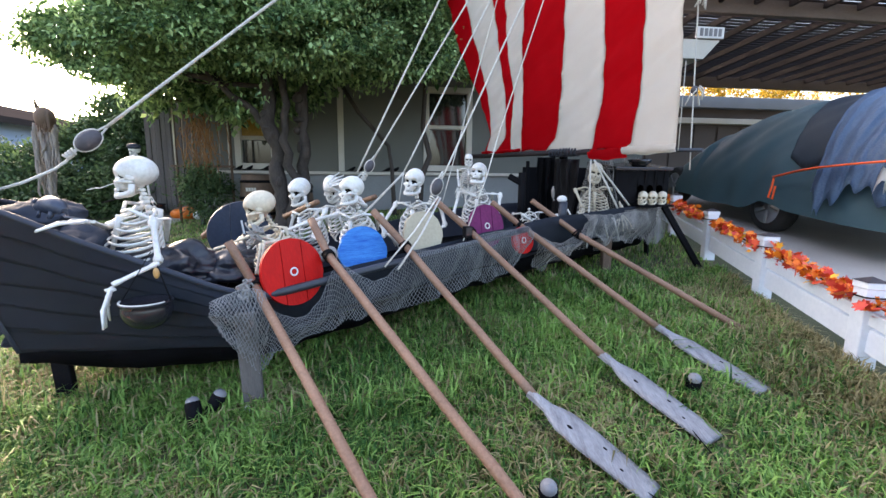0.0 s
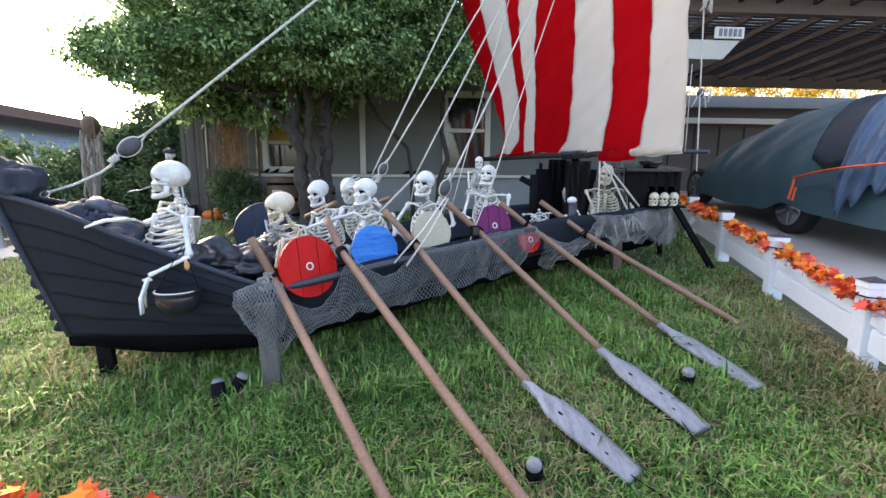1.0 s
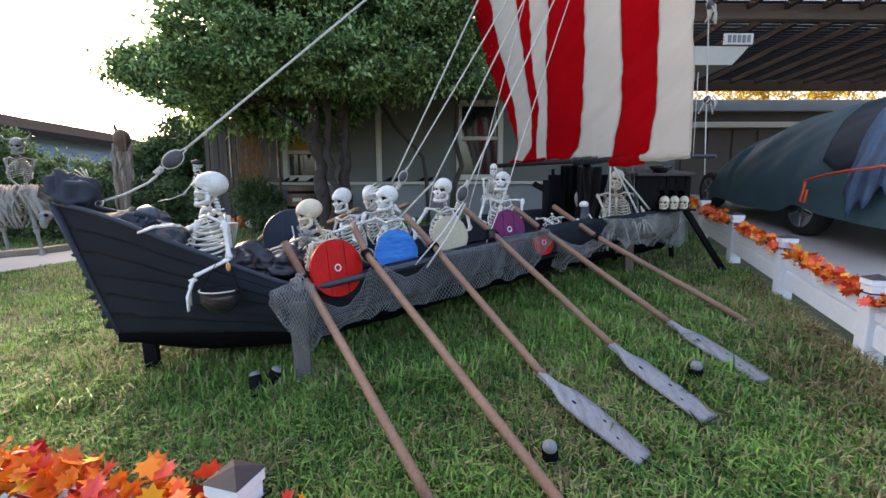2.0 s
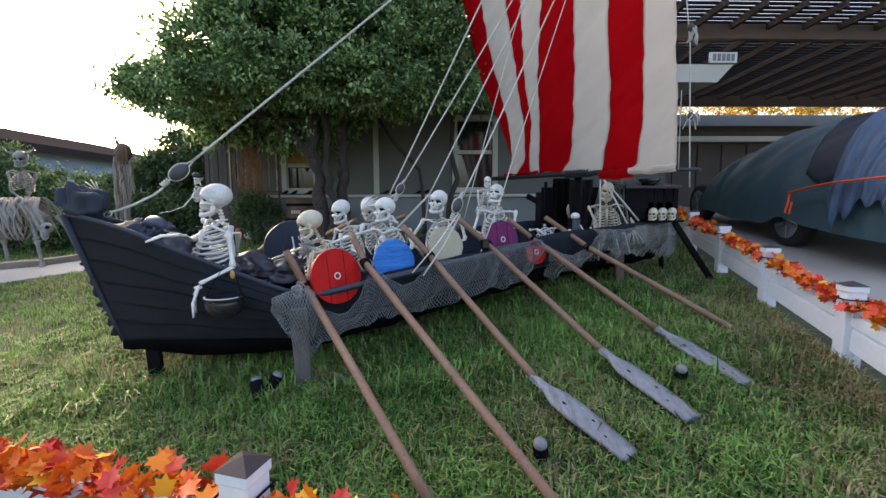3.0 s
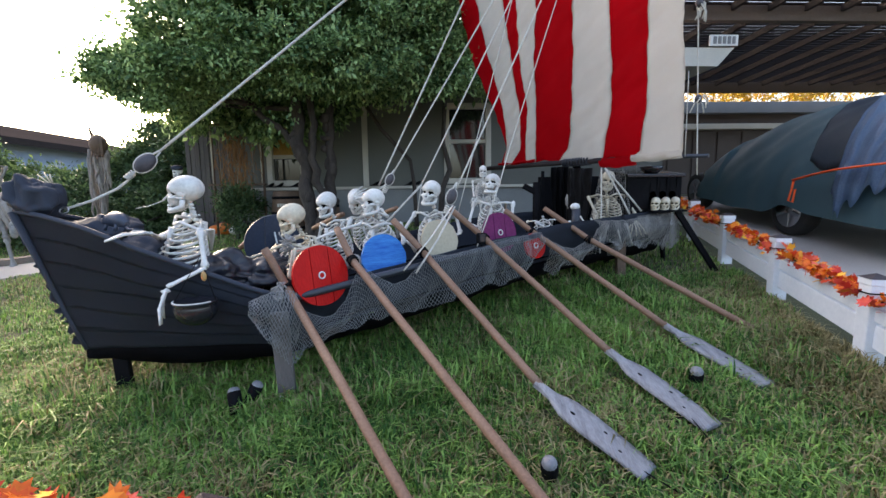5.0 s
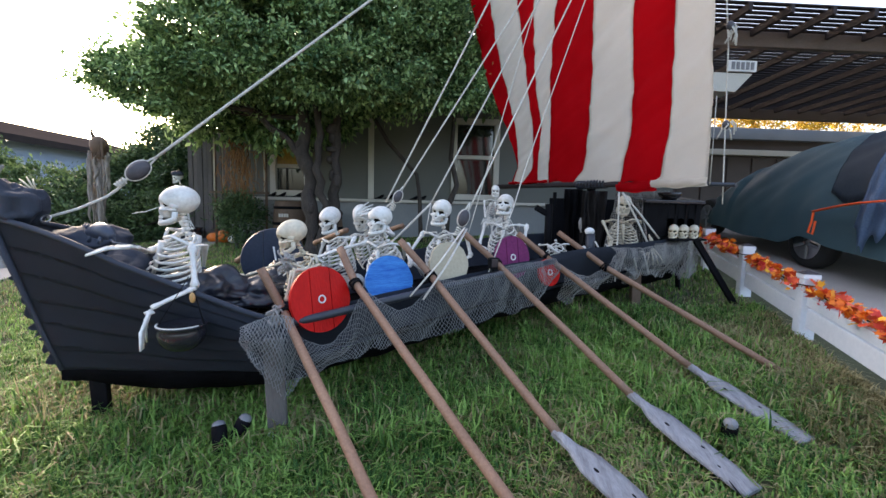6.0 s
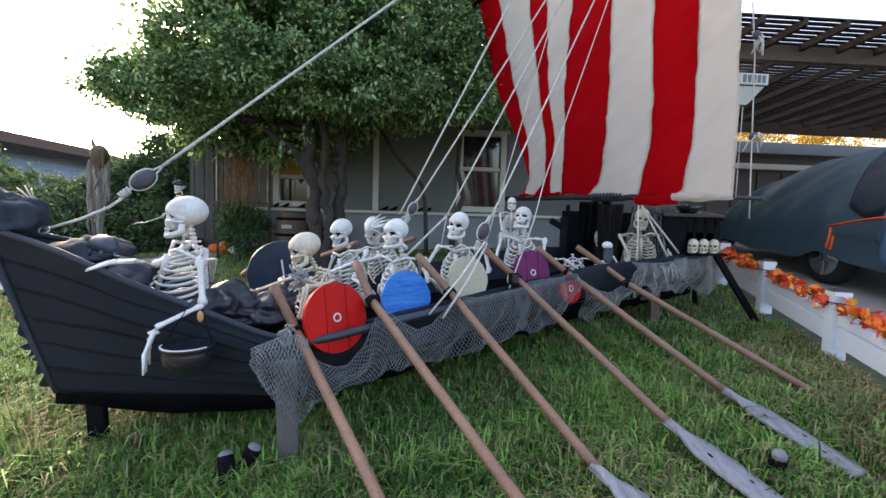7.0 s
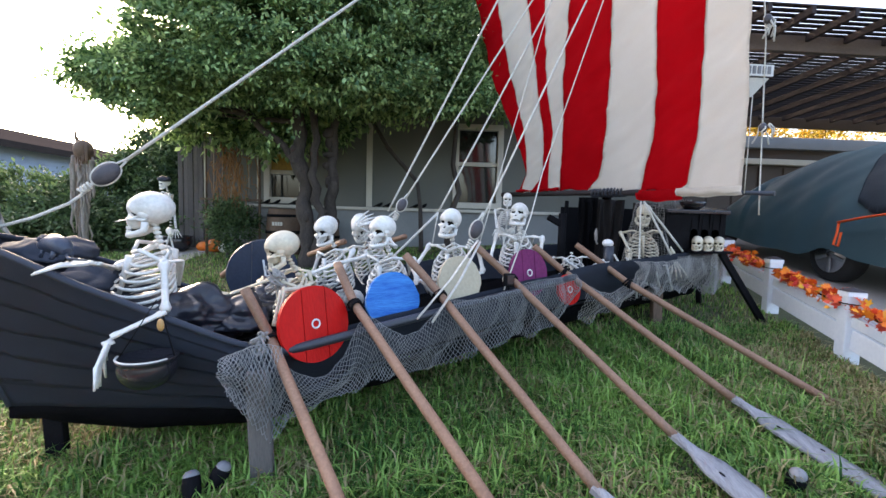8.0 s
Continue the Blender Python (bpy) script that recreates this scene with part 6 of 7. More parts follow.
# a floodlight on a clip at the rail
fl = thing("floodlight", boat(1.24, -0.03, 0.88), "small black floodlight clipped on the rail", "lamp")
bm = bmesh.new()
p = boat(1.22, -0.04, 0.93)
box(bm, (0.06, 0.035, 0.075), Matrix.Translation(p) @ Matrix.Rotation(radians(20), 4, "Z"), 0.008)
part("housing", bm, M_DARK, fl)
bm = bmesh.new()
box(bm, (0.045, 0.006, 0.05), Matrix.Translation(p + Vector((0.007, -0.02, 0.005))) @ Matrix.Rotation(radians(20), 4, "Z"), 0.002)
part("lens", bm, M_SHINY, fl)
bm = bmesh.new()
tube(bm, [p + Vector((0, 0, -0.035)), p + Vector((0.005, -0.02, -0.1)), p + Vector((0.0, -0.05, -0.3))], 0.004, 5)
part("cable", bm, M_DARK, fl)


# ---- lamps, cables and litter on the lawn ----
def spot(x, y, yaw):
    g = ground_z(x, y)
    t = thing("spotlight", (x, y, g), "small black stake spotlight in the grass", "lamp", "spotlights in the lawn")
    M = Matrix.Translation((x, y, g + 0.07)) @ Matrix.Rotation(radians(yaw), 4, "Z") @ Matrix.Rotation(radians(-28), 4, "X")
    bm = bmesh.new()
    lathe(bm, (0, 0, 0), [(0.001, -0.065), (0.022, -0.06), (0.030, -0.035), (0.033, 0.02), (0.031, 0.045), (0.027, 0.047), (0.001, 0.047)], 16)
    bm.transform(M)
    part("housing", bm, M_DARK, t)
    bm = bmesh.new()
    lathe(bm, (0, 0, 0), [(0.029, 0.044), (0.027, 0.056), (0.018, 0.066), (0.001, 0.070)], 14)
    bm.transform(M)
    part("lens", bm, M_GREYINK, t, "pale grey dome")
    bm = bmesh.new()
    tube(bm, [(x, y, g - 0.04), (x, y, g + 0.06)], 0.007, 6)
    part("stake", bm, M_DARK, t)


for x, y, a in ((0.50, 1.23, 160), (1.385, 1.735, 150)):
    spot(x, y, a)
gp = Vector((-0.884, 1.850, 0.196))
spot(gp.x, gp.y, 30)
spot(gp.x + 0.07, gp.y + 0.05, -60)
for k, line in enumerate((((0.989, 1.351, 0.206), (1.116, 1.493, 0.237), (1.206, 1.505, 0.243), (1.175, 1.203, 0.207), (1.130, 1.188, 0.193)), ((-2.495, 2.302, 0.172), (-2.237, 2.200, 0.181), (-2.178, 2.293, 0.184)), ((0.843, 1.255, 0.189), (0.935, 1.113, 0.176), (1.113, 1.145, 0.207), (1.252, 1.281, 0.209)))):
    bm = bmesh.new()
    pts = [Vector(p) for p in line]
    fine = []
    for a, b in zip(pts, pts[1:]):
        fine += [a.lerp(b, q / 5) + Vector((0.01 * noise.noise((q, k, 0)), 0.01 * noise.noise((q, k, 3)), 0.008 * noise.noise((q, k, 6)))) for q in range(5)]
    tube(bm, fine + [pts[-1]], 0.0026, 5)
    tagged(part("cable", bm, M_DARK), "thin black cable lying in the grass", "cable")
for p in ((-0.670, 1.914, 0.193), (-1.243, 1.562, 0.129)):
    bm = bmesh.new()
    box(bm, (0.05, 0.035, 0.012), Matrix.Translation(p) @ Matrix.Rotation(0.6, 4, "Y"), 0.003)
    tagged(part("paper_scrap", bm, M_WHITE), "small white scrap lying in the grass", "litter")


# ---- by the house ----
def pumpkin(x, y, r, m, label):
    t = thing("pumpkin", on_ground(x, y), label, "pumpkin", "pumpkins by the house")
    g = ground_z(x, y)
    bm = bmesh.new()
    rings = []
    for i in range(13):
        a = math.pi * i / 12
        rings.append([bm.verts.new((x + r * math.sin(a) * (1 + 0.07 * abs(math.cos(4 * b))) * math.cos(b), y + r * math.sin(a) * (1 + 0.07 * abs(math.cos(4 * b))) * math.sin(b), g + r * 0.75 * (1 - math.cos(a)))) for b in (2 * math.pi * j / 32 for j in range(32))])
    for r0, r1 in zip(rings, rings[1:]):
        for j in range(32):
            bm.faces.new((r0[j], r0[(j + 1) % 32], r1[(j + 1) % 32], r1[j])).smooth = True
    part("rind", bm, m, t)
    bm = bmesh.new()
    tube(bm, [(x, y, g + r * 1.45), (x + 0.01, y, g + r * 1.6), (x + 0.03, y, g + r * 1.75)], [0.02, 0.014, 0.012], 6)
    part("stalk", bm, M_WOOD, t)


pumpkin(-3.08, 6.82, 0.13, M_PUMPKIN, "orange pumpkin on the ground by the wall")
pumpkin(-3.27, 6.90, 0.10, M_PUMPKIN, "orange pumpkin on the ground by the wall")
pumpkin(-2.88, 6.74, 0.095, M_WHITE, "pale white pumpkin beside the orange ones")
cauldron(on_ground(-3.62, 6.85, 0.17), 0.19, "black iron-look cauldron on the path")


def barrel(x, y, r, h):
    g = ground_z(x, y)
    t = thing("barrel", (x, y, g), "dark brown barrel under the window", "barrel")
    bm = bmesh.new()
    lathe(bm, (x, y, g), [(0.001, 0), (r * 0.85, 0)] + [(r * (0.85 + 0.15 * math.sin(math.pi * q / 8)), h * q / 8) for q in range(9)] + [(r * 0.8, h), (r * 0.78, h - 0.04), (0.001, h - 0.04)], 24)
    part("body", bm, M_WOOD, t)
    for q in (0.15, 0.5, 0.85):
        bm = bmesh.new()
        rr = r * (0.85 + 0.15 * math.sin(math.pi * q)) + 0.004
        lathe(bm, (x, y, g + h * q), [(rr, -0.02), (rr + 0.004, -0.02), (rr + 0.004, 0.02), (rr, 0.02)], 24)
        part("hoop", bm, M_DARK, t)
    bm = bmesh.new()
    for k in range(4):
        box(bm, (0.028, 0.006, 0.05), Matrix.Translation((x - 0.07 + 0.036 * k, y - r - 0.006, g + h * 0.68)))
    part("bars", bm, M_TRIM, t, "pale painted bars")


barrel(-1.98, 6.55, 0.24, 0.66)
barrel(-1.42, 6.7, 0.2, 0.45)
rng = random.Random(11)
for x in (-2.35, -2.2, -1.95, -1.86, -0.66, -0.52, -0.1, 0.02):
    bm = bmesh.new()
    tube(bm, [(x - 0.05, 6.93, 1.40), (x, 6.93, 1.41), (x + 0.03, 6.93, 1.43), (x + 0.055, 6.92, 1.45)], [0.008, 0.025, 0.022, 0.008], 8)
    tube(bm, [(x - 0.05, 6.93, 1.40), (x - 0.09, 6.93, 1.385)], [0.01, 0.004], 5)
    tagged(part("toy_crow", bm, M_DARK), "small black toy crow on the window ledge", "toy", "toy crows on the ledge")


def side_fence():
    t = thing("board_fence", (-3.5, 7.2, 0.75), "weathered grey upright board fence beside the house", "fence")
    for k in range(9):
        x = -3.72 + 0.075 * k
        g = ground_z(x, 7.2)
        bm = bmesh.new()
        h = 1.75 + 0.05 * noise.noise((k * 3.1, 0, 0))
        box(bm, (0.07, 0.022, h), Matrix.Translation((x, 7.15 + 0.01 * (k % 2), g + h / 2)), 0.004)
        part("board", bm, M_FENCE, t)


side_fence()


def trellis():
    t = thing("trellis", (-2.75, 6.6, 1.3), "wooden stick rack with dried orange vines", "trellis")
    for k in range(7):
        x = -3.05 + 0.12 * k
        bm = bmesh.new()
        tube(bm, [(x, 6.5, 1.40), (x + 0.01, 6.5, 2.35)], 0.011, 6)
        part("stick", bm, M_RAG if k % 3 else M_TRIM, t)
    for z in (1.42, 2.3):
        bm = bmesh.new()
        box(bm, (0.82, 0.1, 0.03), Matrix.Translation((-2.69, 6.5, z)), 0.004)
        part("shelf", bm, M_WOOD, t)
    for x in (-3.06, -2.32):
        bm = bmesh.new()
        tube(bm, [(x, 6.55, ground_z(x, 6.55) - 0.03), (x, 6.55, 2.36)], 0.02, 6)
        part("stick", bm, M_WOOD, t)
    rng = random.Random(5)
    bm = bmesh.new()
    for k in range(130):
        x, z = rng.gauss(-2.66, 0.13), rng.uniform(1.5, 2.35)
        pts = [Vector((x, 6.42 + rng.uniform(-0.05, 0.05), z))]
        for q in range(4):
            pts.append(pts[-1] + Vector((rng.uniform(-0.05, 0.05), rng.uniform(-0.02, 0.02), rng.uniform(-0.14, 0.01))))
        tube(bm, pts, [0.004, 0.006, 0.007, 0.005, 0.003], 4)
    part("vines", bm, M_DRYVINE, t, "dried orange-brown vines")


trellis()


def neighbour():
    t = thing("neighbour_house", (-17, 15, 0.9), "distant pale blue bungalow with a brown roof", "house")
    bm = bmesh.new()
    box(bm, (8, 15, 2.8), Matrix.Translation((-17.2, 15.5, 1.78)))
    wall = part("wall", bm, M_BLUEWALL, t)
    for k in range(12):
        bm = bmesh.new()
        box(bm, (0.03, 15.02, 0.15), Matrix.Translation((-13.19, 15.5, 0.95 + 0.18 * k)) @ Matrix.Rotation(radians(6), 4, "Y"))
        part("siding_board", bm, M_BLUEWALL, wall)
    bm = bmesh.new()
    pts = [(-12.6, 7.4, 3.0), (-12.6, 23.6, 3.0), (-17.2, 23.6, 4.15), (-17.2, 7.4, 4.15), (-21.8, 23.6, 3.0), (-21.8, 7.4, 3.0)]
    lo = [bm.verts.new(p) for p in pts]
    hi = [bm.verts.new((p[0], p[1], p[2] + 0.22)) for p in pts]
    for q in ((0, 1, 2, 3), (3, 2, 4, 5)):
        bm.faces.new([hi[k] for k in q])
        bm.faces.new([lo[k] for k in q[::-1]])
    for a, b in ((0, 1), (1, 2), (2, 4), (4, 5), (5, 3), (3, 0)):
        bm.faces.new((lo[a], lo[b], hi[b], hi[a]))
    bmesh.ops.recalc_face_normals(bm, faces=bm.faces)
    part("roof", bm, M_ROOF, t)


neighbour()


# ---- foliage ----
def leaf_cloud(rng, blobs, clumps, per, size, spread=(0.07, 0.07, 0.05)):
    """Leaf meshes (n, 6, 3) gathered in clumps over the skins of ellipsoids."""
    vol = np.array([a * b * c for _, (a, b, c) in blobs]) ** 0.75
    pick = rng.choice(len(blobs), clumps, p=vol / vol.sum())
    cen = np.array([b[0] for b in blobs])[pick]
    rad = np.array([b[1] for b in blobs])[pick]
    d = rng.normal(size=(clumps, 3))
    d /= np.linalg.norm(d, axis=1)[:, None]
    r = rng.uniform(0.55, 1.03, clumps) ** 0.6
    cc = cen + d * rad * r[:, None]
    n = clumps * per
    c = np.repeat(cc, per, axis=0) + rng.normal(size=(n, 3)) * np.array(spread) * (size / 0.066) ** 0.5 * rng.uniform(0.5, 1.5, (n, 1))
    fw = np.repeat(d, per, axis=0) * 0.7 + rng.normal(size=(n, 3)) * 0.6
    fw[:, 2] -= 0.1
    fw /= np.linalg.norm(fw, axis=1)[:, None]
    up = rng.normal(size=(n, 3)) * 0.5 + np.repeat(d, per, axis=0) * 0.6 + np.array((0, 0, 0.8))
    sd = np.cross(fw, up)
    sd /= np.linalg.norm(sd, axis=1)[:, None]
    up = np.cross(sd, fw)
    L = rng.uniform(0.7, 1.3, n)[:, None] * size
    W = L * rng.uniform(0.40, 0.55, n)[:, None]
    v = np.stack([c, c + fw * L * 0.5 + sd * W * 0.5 + up * L * 0.08, c + fw * L * 0.98, c + fw * L * 0.5 - sd * W * 0.5 + up * L * 0.08], axis=1)
    return v


LEAF5 = ((0, 1, 2), (0, 2, 3))


def tree():
    t = thing("tree", (-1.3, 5.7, ground_z(-1.3, 5.7)), "dense evergreen tree with several gnarled trunks", "tree")
    rng = random.Random(2)

    def limb(bm, a, b, r0, r1, wob, n=7):
        a, b = Vector(a), Vector(b)
        pts = [a.lerp(b, k / n) + Vector((rng.uniform(-wob, wob), rng.uniform(-wob, wob), 0)) * math.sin(math.pi * k / n) for k in range(n + 1)]
        tube(bm, pts, [r0 + (r1 - r0) * k / n for k in range(n + 1)], 9)
        return pts
    bm = bmesh.new()
    zb = ground_z(-1.3, 5.7) - 0.05
    p1 = limb(bm, (-1.42, 5.7, zb), (-1.55, 5.7, 2.5), 0.10, 0.075, 0.07, 14)
    p2 = limb(bm, (-1.22, 5.75, zb), (-1.12, 5.8, 2.6), 0.075, 0.055, 0.06, 14)
    limb(bm, (-1.30, 5.65, zb), (-1.36, 5.6, 2.6), 0.06, 0.045, 0.08, 14)
    for q in p1 + p2:
        if rng.random() < 0.8:
            ball(bm, q + Vector((rng.uniform(-0.06, 0.06), rng.uniform(-0.06, 0), rng.uniform(-0.06, 0.06))), (rng.uniform(0.04, 0.075), 0.05, rng.uniform(0.04, 0.09)), None, 2)
    for v in bm.verts:
        v.co += 0.035 * Vector((noise.noise(v.co * 7), noise.noise(v.co * 7 + Vector((9, 0, 0))), 0.4 * noise.noise(v.co * 9)))
    p3 = limb(bm, (-1.47, 5.68, 1.8), (-2.1, 5.6, 2.4), 0.05, 0.035, 0.05)
    part("trunk", bm, M_BARK, t)
    bm = bmesh.new()
    for a, b, r in ((p3[-1], (-3.2, 5.4, 2.6), 0.04), (p1[-1], (-2.4, 5.4, 3.4), 0.05), (p1[-1], (-1.2, 5.2, 3.6), 0.05), (p2[-1], (-0.2, 5.6, 3.3), 0.045), (p2[-1], (0.5, 5.8, 2.9), 0.035), (p3[-1], (-2.9, 5.2, 3.2), 0.03), ((-2.4, 5.4, 2.5), (-3.7, 5.3, 2.7), 0.022), (p1[-2], (-2.6, 5.9, 2.45), 0.035), (p1[-1], (-1.6, 5.9, 4.2), 0.04)):
        q = limb(bm, a, b, r, r * 0.35, 0.08)
        for k in range(5):
            s_ = q[3 + k % 4]
            limb(bm, s_, s_ + Vector((rng.uniform(-0.5, 0.5), rng.uniform(-0.5, 0.4), rng.uniform(0.05, 0.5))), r * 0.35, 0.005, 0.05, 5)
    part("branch", bm, M_BARK, t)
    g = np.random.default_rng(6)
    blobs = [((-1.5, 5.5, 3.3), (1.35, 1.1, 0.85)), ((-2.45, 5.3, 3.08), (0.75, 0.8, 0.58)), ((-3.12, 5.3, 2.72), (0.55, 0.5, 0.26)), ((-0.4, 5.6, 3.2), (1.2, 0.9, 0.75)), ((0.5, 5.7, 3.1), (0.9, 0.7, 0.6)), ((-1.55, 5.4, 4.2), (1.0, 1.0, 0.8)), ((-0.4, 5.5, 4.1), (1.2, 0.9, 0.7)), ((-1.0, 5.0, 2.75), (1.0, 0.5, 0.28)), ((-2.3, 5.0, 2.7), (0.8, 0.45, 0.25)), ((0.2, 5.3, 2.75), (0.8, 0.4, 0.25)), ((-3.45, 5.3, 2.7), (0.42, 0.35, 0.2)), ((-3.05, 5.2, 2.5), (0.6, 0.5, 0.2)), ((-2.2, 5.4, 3.5), (0.45, 0.5, 0.4))]
    v = leaf_cloud(g, blobs, 1250, 170, 0.062, (0.10, 0.10, 0.05))
    back = [((x, 6.3, z), (0.8, 0.35, 0.5)) for x, z in ((-2.4, 3.0), (-1.6, 3.5), (-0.7, 3.4), (0.2, 3.3), (0.9, 3.2), (-1.3, 4.3), (-0.3, 4.2), (-2.6, 2.75), (-2.9, 2.6), (-2.1, 2.6), (-1.5, 2.65))]
    v2 = leaf_cloud(g, back, 600, 50, 0.11)
    v3 = leaf_cloud(g, [((-1.4, 5.4, 3.3), (2.1, 1.4, 1.2)), ((-3.1, 5.3, 2.8), (0.75, 0.6, 0.45))], 190, 16, 0.066)
    v = np.concatenate([v, v2, v3])
    crown = raw("crown", v, LEAF5, len(v), M_TREE, "", "", "")
    crown.parent = t
    crown.matrix_parent_inverse = Matrix.Translation(-t.location)
    tagged(crown, "small glossy green leaves")


tree()


def slim_trunk(label, pts, r):
    bm = bmesh.new()
    tube(bm, pts, r, 8)
    t = thing("vine_trunk", pts[0], label, "trunk")
    part("stem", bm, M_BARK, t)


slim_trunk("twisted bare vine stem against the house wall", [on_ground(0.36, 6.4), Vector((0.40, 6.4, 1.3)), Vector((0.52, 6.4, 1.6)), Vector((0.42, 6.4, 2.0)), Vector((0.46, 6.4, 2.6)), Vector((0.3, 6.3, 2.9))], [0.05, 0.045, 0.04, 0.035, 0.03, 0.03])
slim_trunk("thin bent vine stem against the house wall", [on_ground(0.0, 6.5), Vector((-0.03, 6.5, 1.4)), Vector((-0.08, 6.5, 1.75)), Vector((-0.5, 6.4, 2.2)), Vector((-0.75, 6.2, 2.6))], [0.035, 0.03, 0.028, 0.03, 0.025])


def shrub(name, label, base, blobs, clumps, per, size, m, seed, stems=3):
    t = thing(name, base, label, "shrub")
    v = leaf_cloud(np.random.default_rng(seed), blobs, clumps, per, size)
    ob = raw("foliage", v, LEAF5, len(v), m, "", "", "")
    ob.parent = t
    ob.matrix_parent_inverse = Matrix.Translation(-t.location)
    bm = bmesh.new()
    rg = random.Random(seed)
    for k in range(stems):
        c = Vector(blobs[k % len(blobs)][0])
        tube(bm, [Vector(base) + Vector((rg.uniform(-0.1, 0.1), rg.uniform(-0.1, 0.1), -0.05)), Vector(base).lerp(c, 0.5) + Vector((rg.uniform(-0.1, 0.1), 0, 0)), c], [0.03, 0.025, 0.01], 6)
    part("stems", bm, M_BARK, t)


shrub("hedge", "tall dense green hedge beside the house", on_ground(-4.3, 8.4), [((-4.8, 8.4, 2.1), (0.65, 0.5, 0.55)), ((-5.25, 8.4, 1.85), (0.4, 0.5, 0.45)), ((-4.3, 8.4, 1.6), (1.2, 0.7, 0.95)), ((-3.6, 8.0, 1.9), (0.9, 0.6, 1.3)), ((-5.3, 8.4, 1.35), (1.0, 0.7, 0.75)), ((-4.1, 7.7, 1.3), (0.6, 0.4, 0.8))], 1300, 44, 0.085, M_HEDGE, 8)
shrub("bush", "feathery green bush at the garden's edge", on_ground(-6.6, 7.8), [((-6.4, 7.8, 1.15), (1.0, 0.6, 0.65)), ((-7.9, 7.8, 1.45), (0.85, 0.6, 0.95)), ((-8.8, 8.0, 1.4), (1.1, 0.6, 0.9)), ((-5.6, 7.4, 1.05), (0.7, 0.5, 0.5))], 1200, 40, 0.075, M_HEDGE, 9)
shrub("bush", "dark low bush behind the path", on_ground(-5.6, 6.9), [((-5.6, 6.9, 0.8), (0.9, 0.4, 0.35)), ((-4.3, 7.4, 0.95), (0.9, 0.4, 0.4)), ((-6.8, 6.7, 0.8), (0.9, 0.4, 0.4))], 330, 36, 0.07, M_HEDGE, 10)
shrub("ivy_bush", "dark green ivy below the trellis", on_ground(-2.62, 6.45), [((-2.62, 6.45, 1.05), (0.30, 0.22, 0.36)), ((-2.8, 6.5, 1.2), (0.25, 0.2, 0.2))], 130, 40, 0.05, M_HEDGE, 12)
shrub("golden_tree", "golden-leaved tree behind the garage", on_ground(7.5, 12.5), [((6.0, 12.5, 3.9), (1.6, 0.7, 0.9)), ((8.2, 12.6, 3.9), (1.8, 0.7, 1.0)), ((10.6, 12.8, 3.9), (1.8, 0.7, 0.8)), ((13.2, 12.8, 3.9), (1.8, 0.7, 0.8))], 640, 26, 0.11, M_GOLD, 13)
shrub("far_tree", "distant trees behind the neighbouring roof", on_ground(-11, 24), [((-9.5, 25, 2.6), (2.0, 1.0, 1.3)), ((-6.5, 24, 2.4), (2.0, 1.0, 1.3))], 420, 30, 0.25, M_HEDGE, 14)


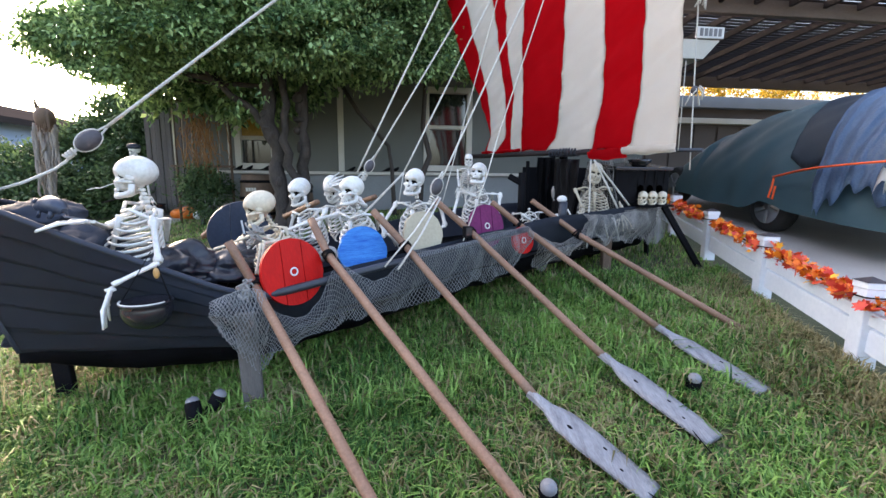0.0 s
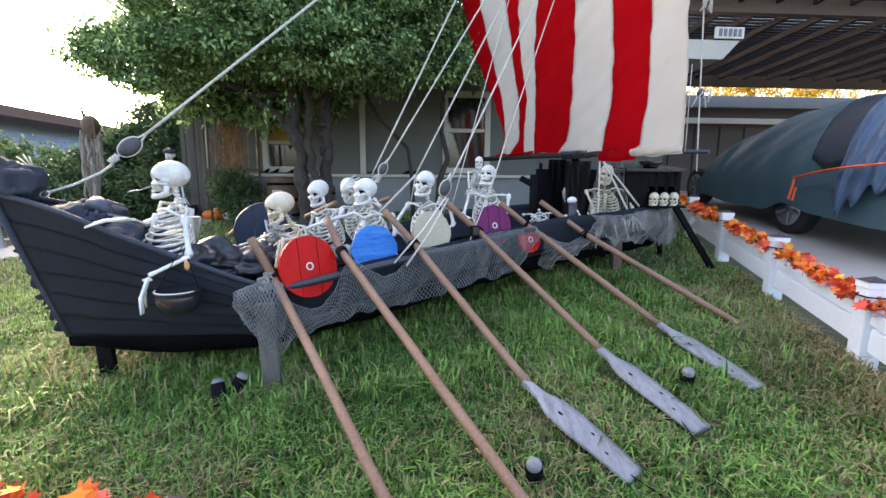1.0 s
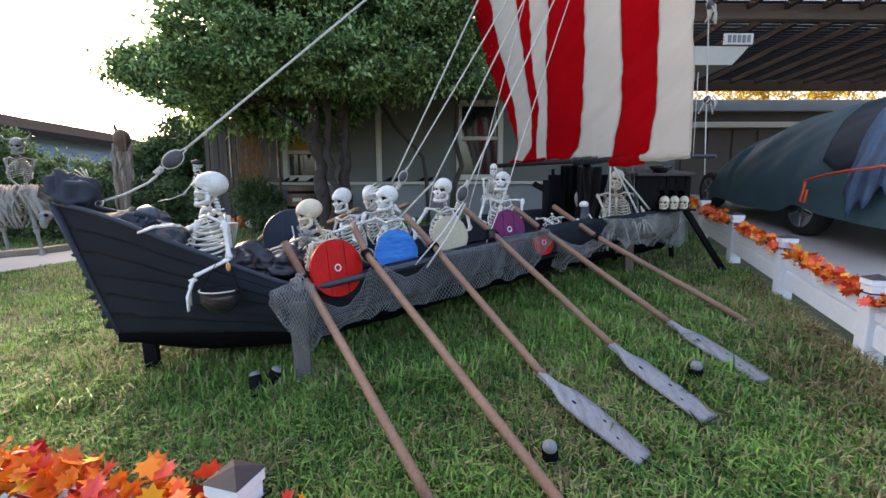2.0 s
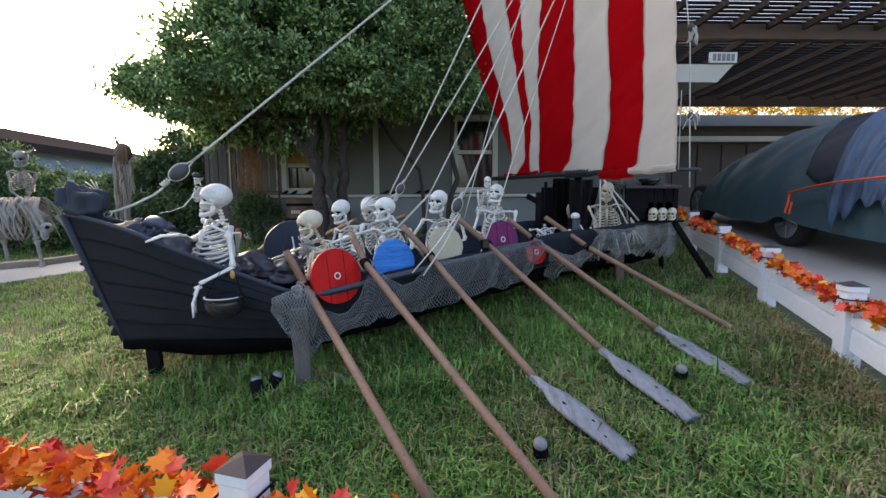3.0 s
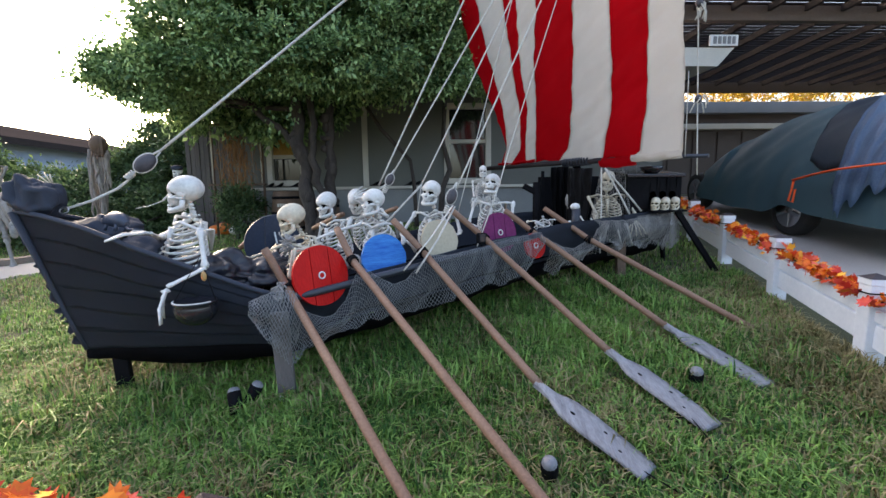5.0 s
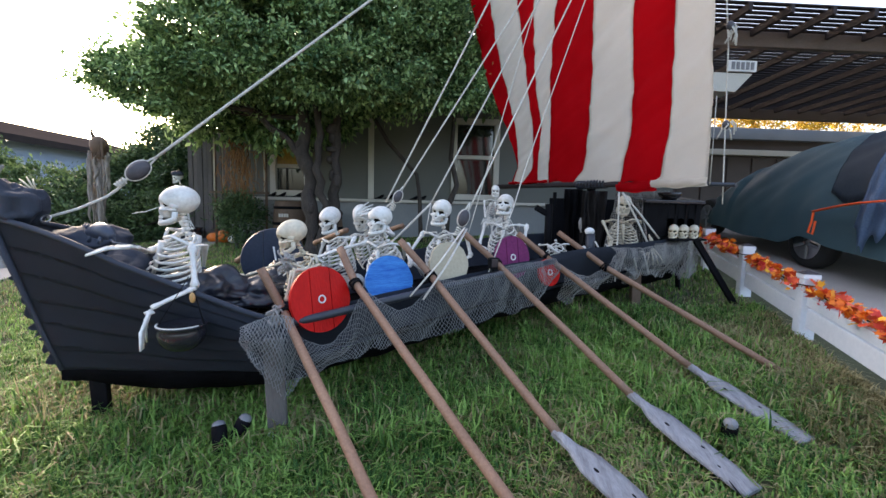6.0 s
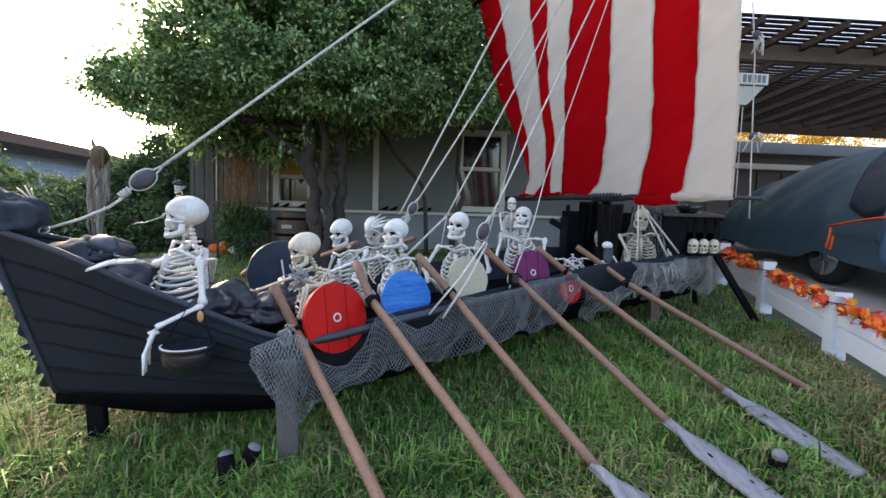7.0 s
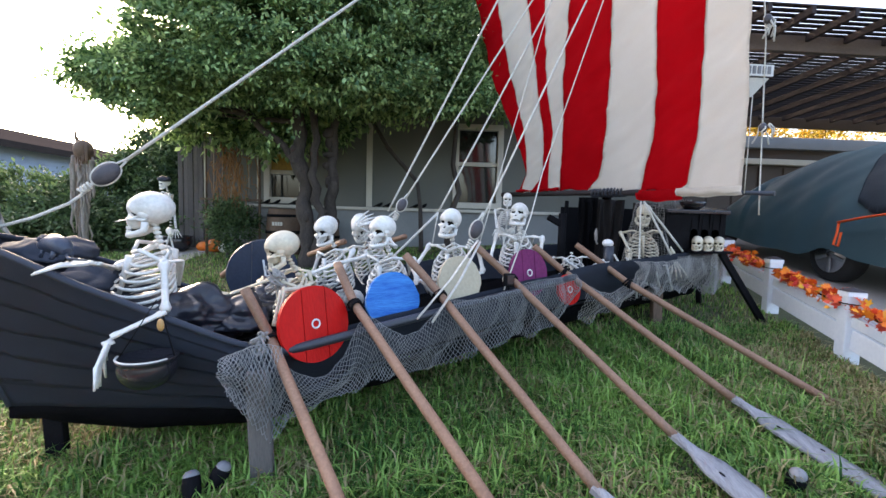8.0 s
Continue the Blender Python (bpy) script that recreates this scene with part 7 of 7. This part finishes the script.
# ---- lawn ----
def lawn():
    g = np.random.default_rng(15)

    def blades(n, x0, x1, y0, y1, hmin, hmax, w, near, flat=0.0):
        x, y = g.uniform(x0, x1, n), g.uniform(y0, y1, n)
        fx = FA.x + (y - FA.y) * FB.x / FB.y
        keep = (x < fx - 0.03) if near else np.ones(n, bool)
        # clear of the path
        keep &= ~((x < -3.0) & (abs(y - np.interp(x, (-13, -9, -6.5, -5, -4.2, -3.6, -3.4), (4.3, 4.45, 4.7, 5.05, 5.6, 6.3, 7.2))) < 0.45))
        keep &= y < 6.9
        # tufts with thin places between them
        tuft = 0.5 + 0.5 * np.sin(x * 17 + 2.5 * np.sin(y * 11) + 1.3 * y) * np.sin(y * 19 + 2.2 * np.sin(x * 13))
        keep &= g.uniform(0, 1, n) < 0.30 + 0.85 * tuft
        x, y = x[keep], y[keep]
        n = len(x)
        z = -0.02 + 0.041 * x + 0.115 * y
        clump = 0.5 + 0.5 * np.sin(x * 7.3 + 2 * np.sin(y * 5.1)) * np.sin(y * 6.7 + 1.7 * np.sin(x * 4.3))
        h = g.uniform(hmin, hmax, n) * (0.65 + 0.6 * clump)
        a = g.uniform(0, 6.283, n)
        for (ax, ay, az), (bx, by, bz) in [(o[2], o[3]) for o in OARS[2:5]]:
            f = np.clip(((x - ax) * (bx - ax) + (y - ay) * (by - ay)) / ((bx - ax) ** 2 + (by - ay) ** 2), 0.1, 1.05)
            near_blade = np.hypot(x - ax - f * (bx - ax), y - ay - f * (by - ay)) < 0.085
            h = np.where(near_blade, h * 0.4, h)
        lean = g.uniform(0.1, 1.5, n) * h + flat * h * 0.5
        h = h / (1 + flat)
        dx, dy = np.cos(a), np.sin(a)
        px, py = -dy * w * g.uniform(0.6, 1.3, n), dx * w * g.uniform(0.6, 1.3, n)
        o = np.stack([x, y, z - 0.01], 1)
        m = np.stack([x + dx * lean * 0.35, y + dy * lean * 0.35, z + h * 0.6], 1)
        tip = np.stack([x + dx * lean, y + dy * lean, z + h * np.clip(1 - 0.35 * lean / h, 0.25, 1)], 1)
        s = np.stack([px, py, np.zeros(n)], 1)
        v = np.stack([o - s, o + s, m + s * 0.8, m - s * 0.8, tip], 1)
        dry = 0.5 + 0.5 * np.sin(x * 2.1 + 3 + np.sin(y * 1.9)) * np.sin(y * 2.6 + x)
        edge = np.clip(1 - (FA.x + (y - FA.y) * FB.x / FB.y - x) / 0.9, 0, 1) * (y < 3.2)
        dry = np.maximum(dry, 0.95 * (0.5 + 0.5 * np.sin(x * 5.3 + 1.2 * np.sin(y * 4.1)) * np.sin(y * 4.7 + 0.8 * x + 2)) ** 1.5)
        mats = (g.uniform(0, 1, n) < 0.12 + 0.50 * dry ** 3 + 0.6 * edge).astype(int)
        return v, mats
    v1, m1 = blades(190000, -2.9, 3.2, 0.75, 3.4, 0.04, 0.10, 0.0043, True)
    v2, m2 = blades(90000, -6.5, 3.6, 3.2, 6.9, 0.03, 0.065, 0.004, True)
    v3, m3 = blades(45000, -7.5, -2.7, 0.6, 5.0, 0.03, 0.065, 0.0035, True)
    # taller tufts under the boat and at the legs
    v4, m4 = blades(18000, -2.1, 2.2, 1.75, 3.3, 0.08, 0.16, 0.0045, True)
    # coarse runners and clippings lying flat
    v5, m5 = blades(26000, -2.9, 3.0, 0.75, 3.4, 0.06, 0.12, 0.0050, True, 1.6)
    v = np.concatenate([v1, v2, v3, v4, v5])
    m = np.concatenate([m1, m2, m3, m4, m5])
    raw("lawn_grass", v, ((0, 1, 2, 3), (3, 2, 4)), len(v), (M_GRASS, M_STRAW), "green lawn grass with dry yellowish patches", "grass", "stuff", m)


lawn()
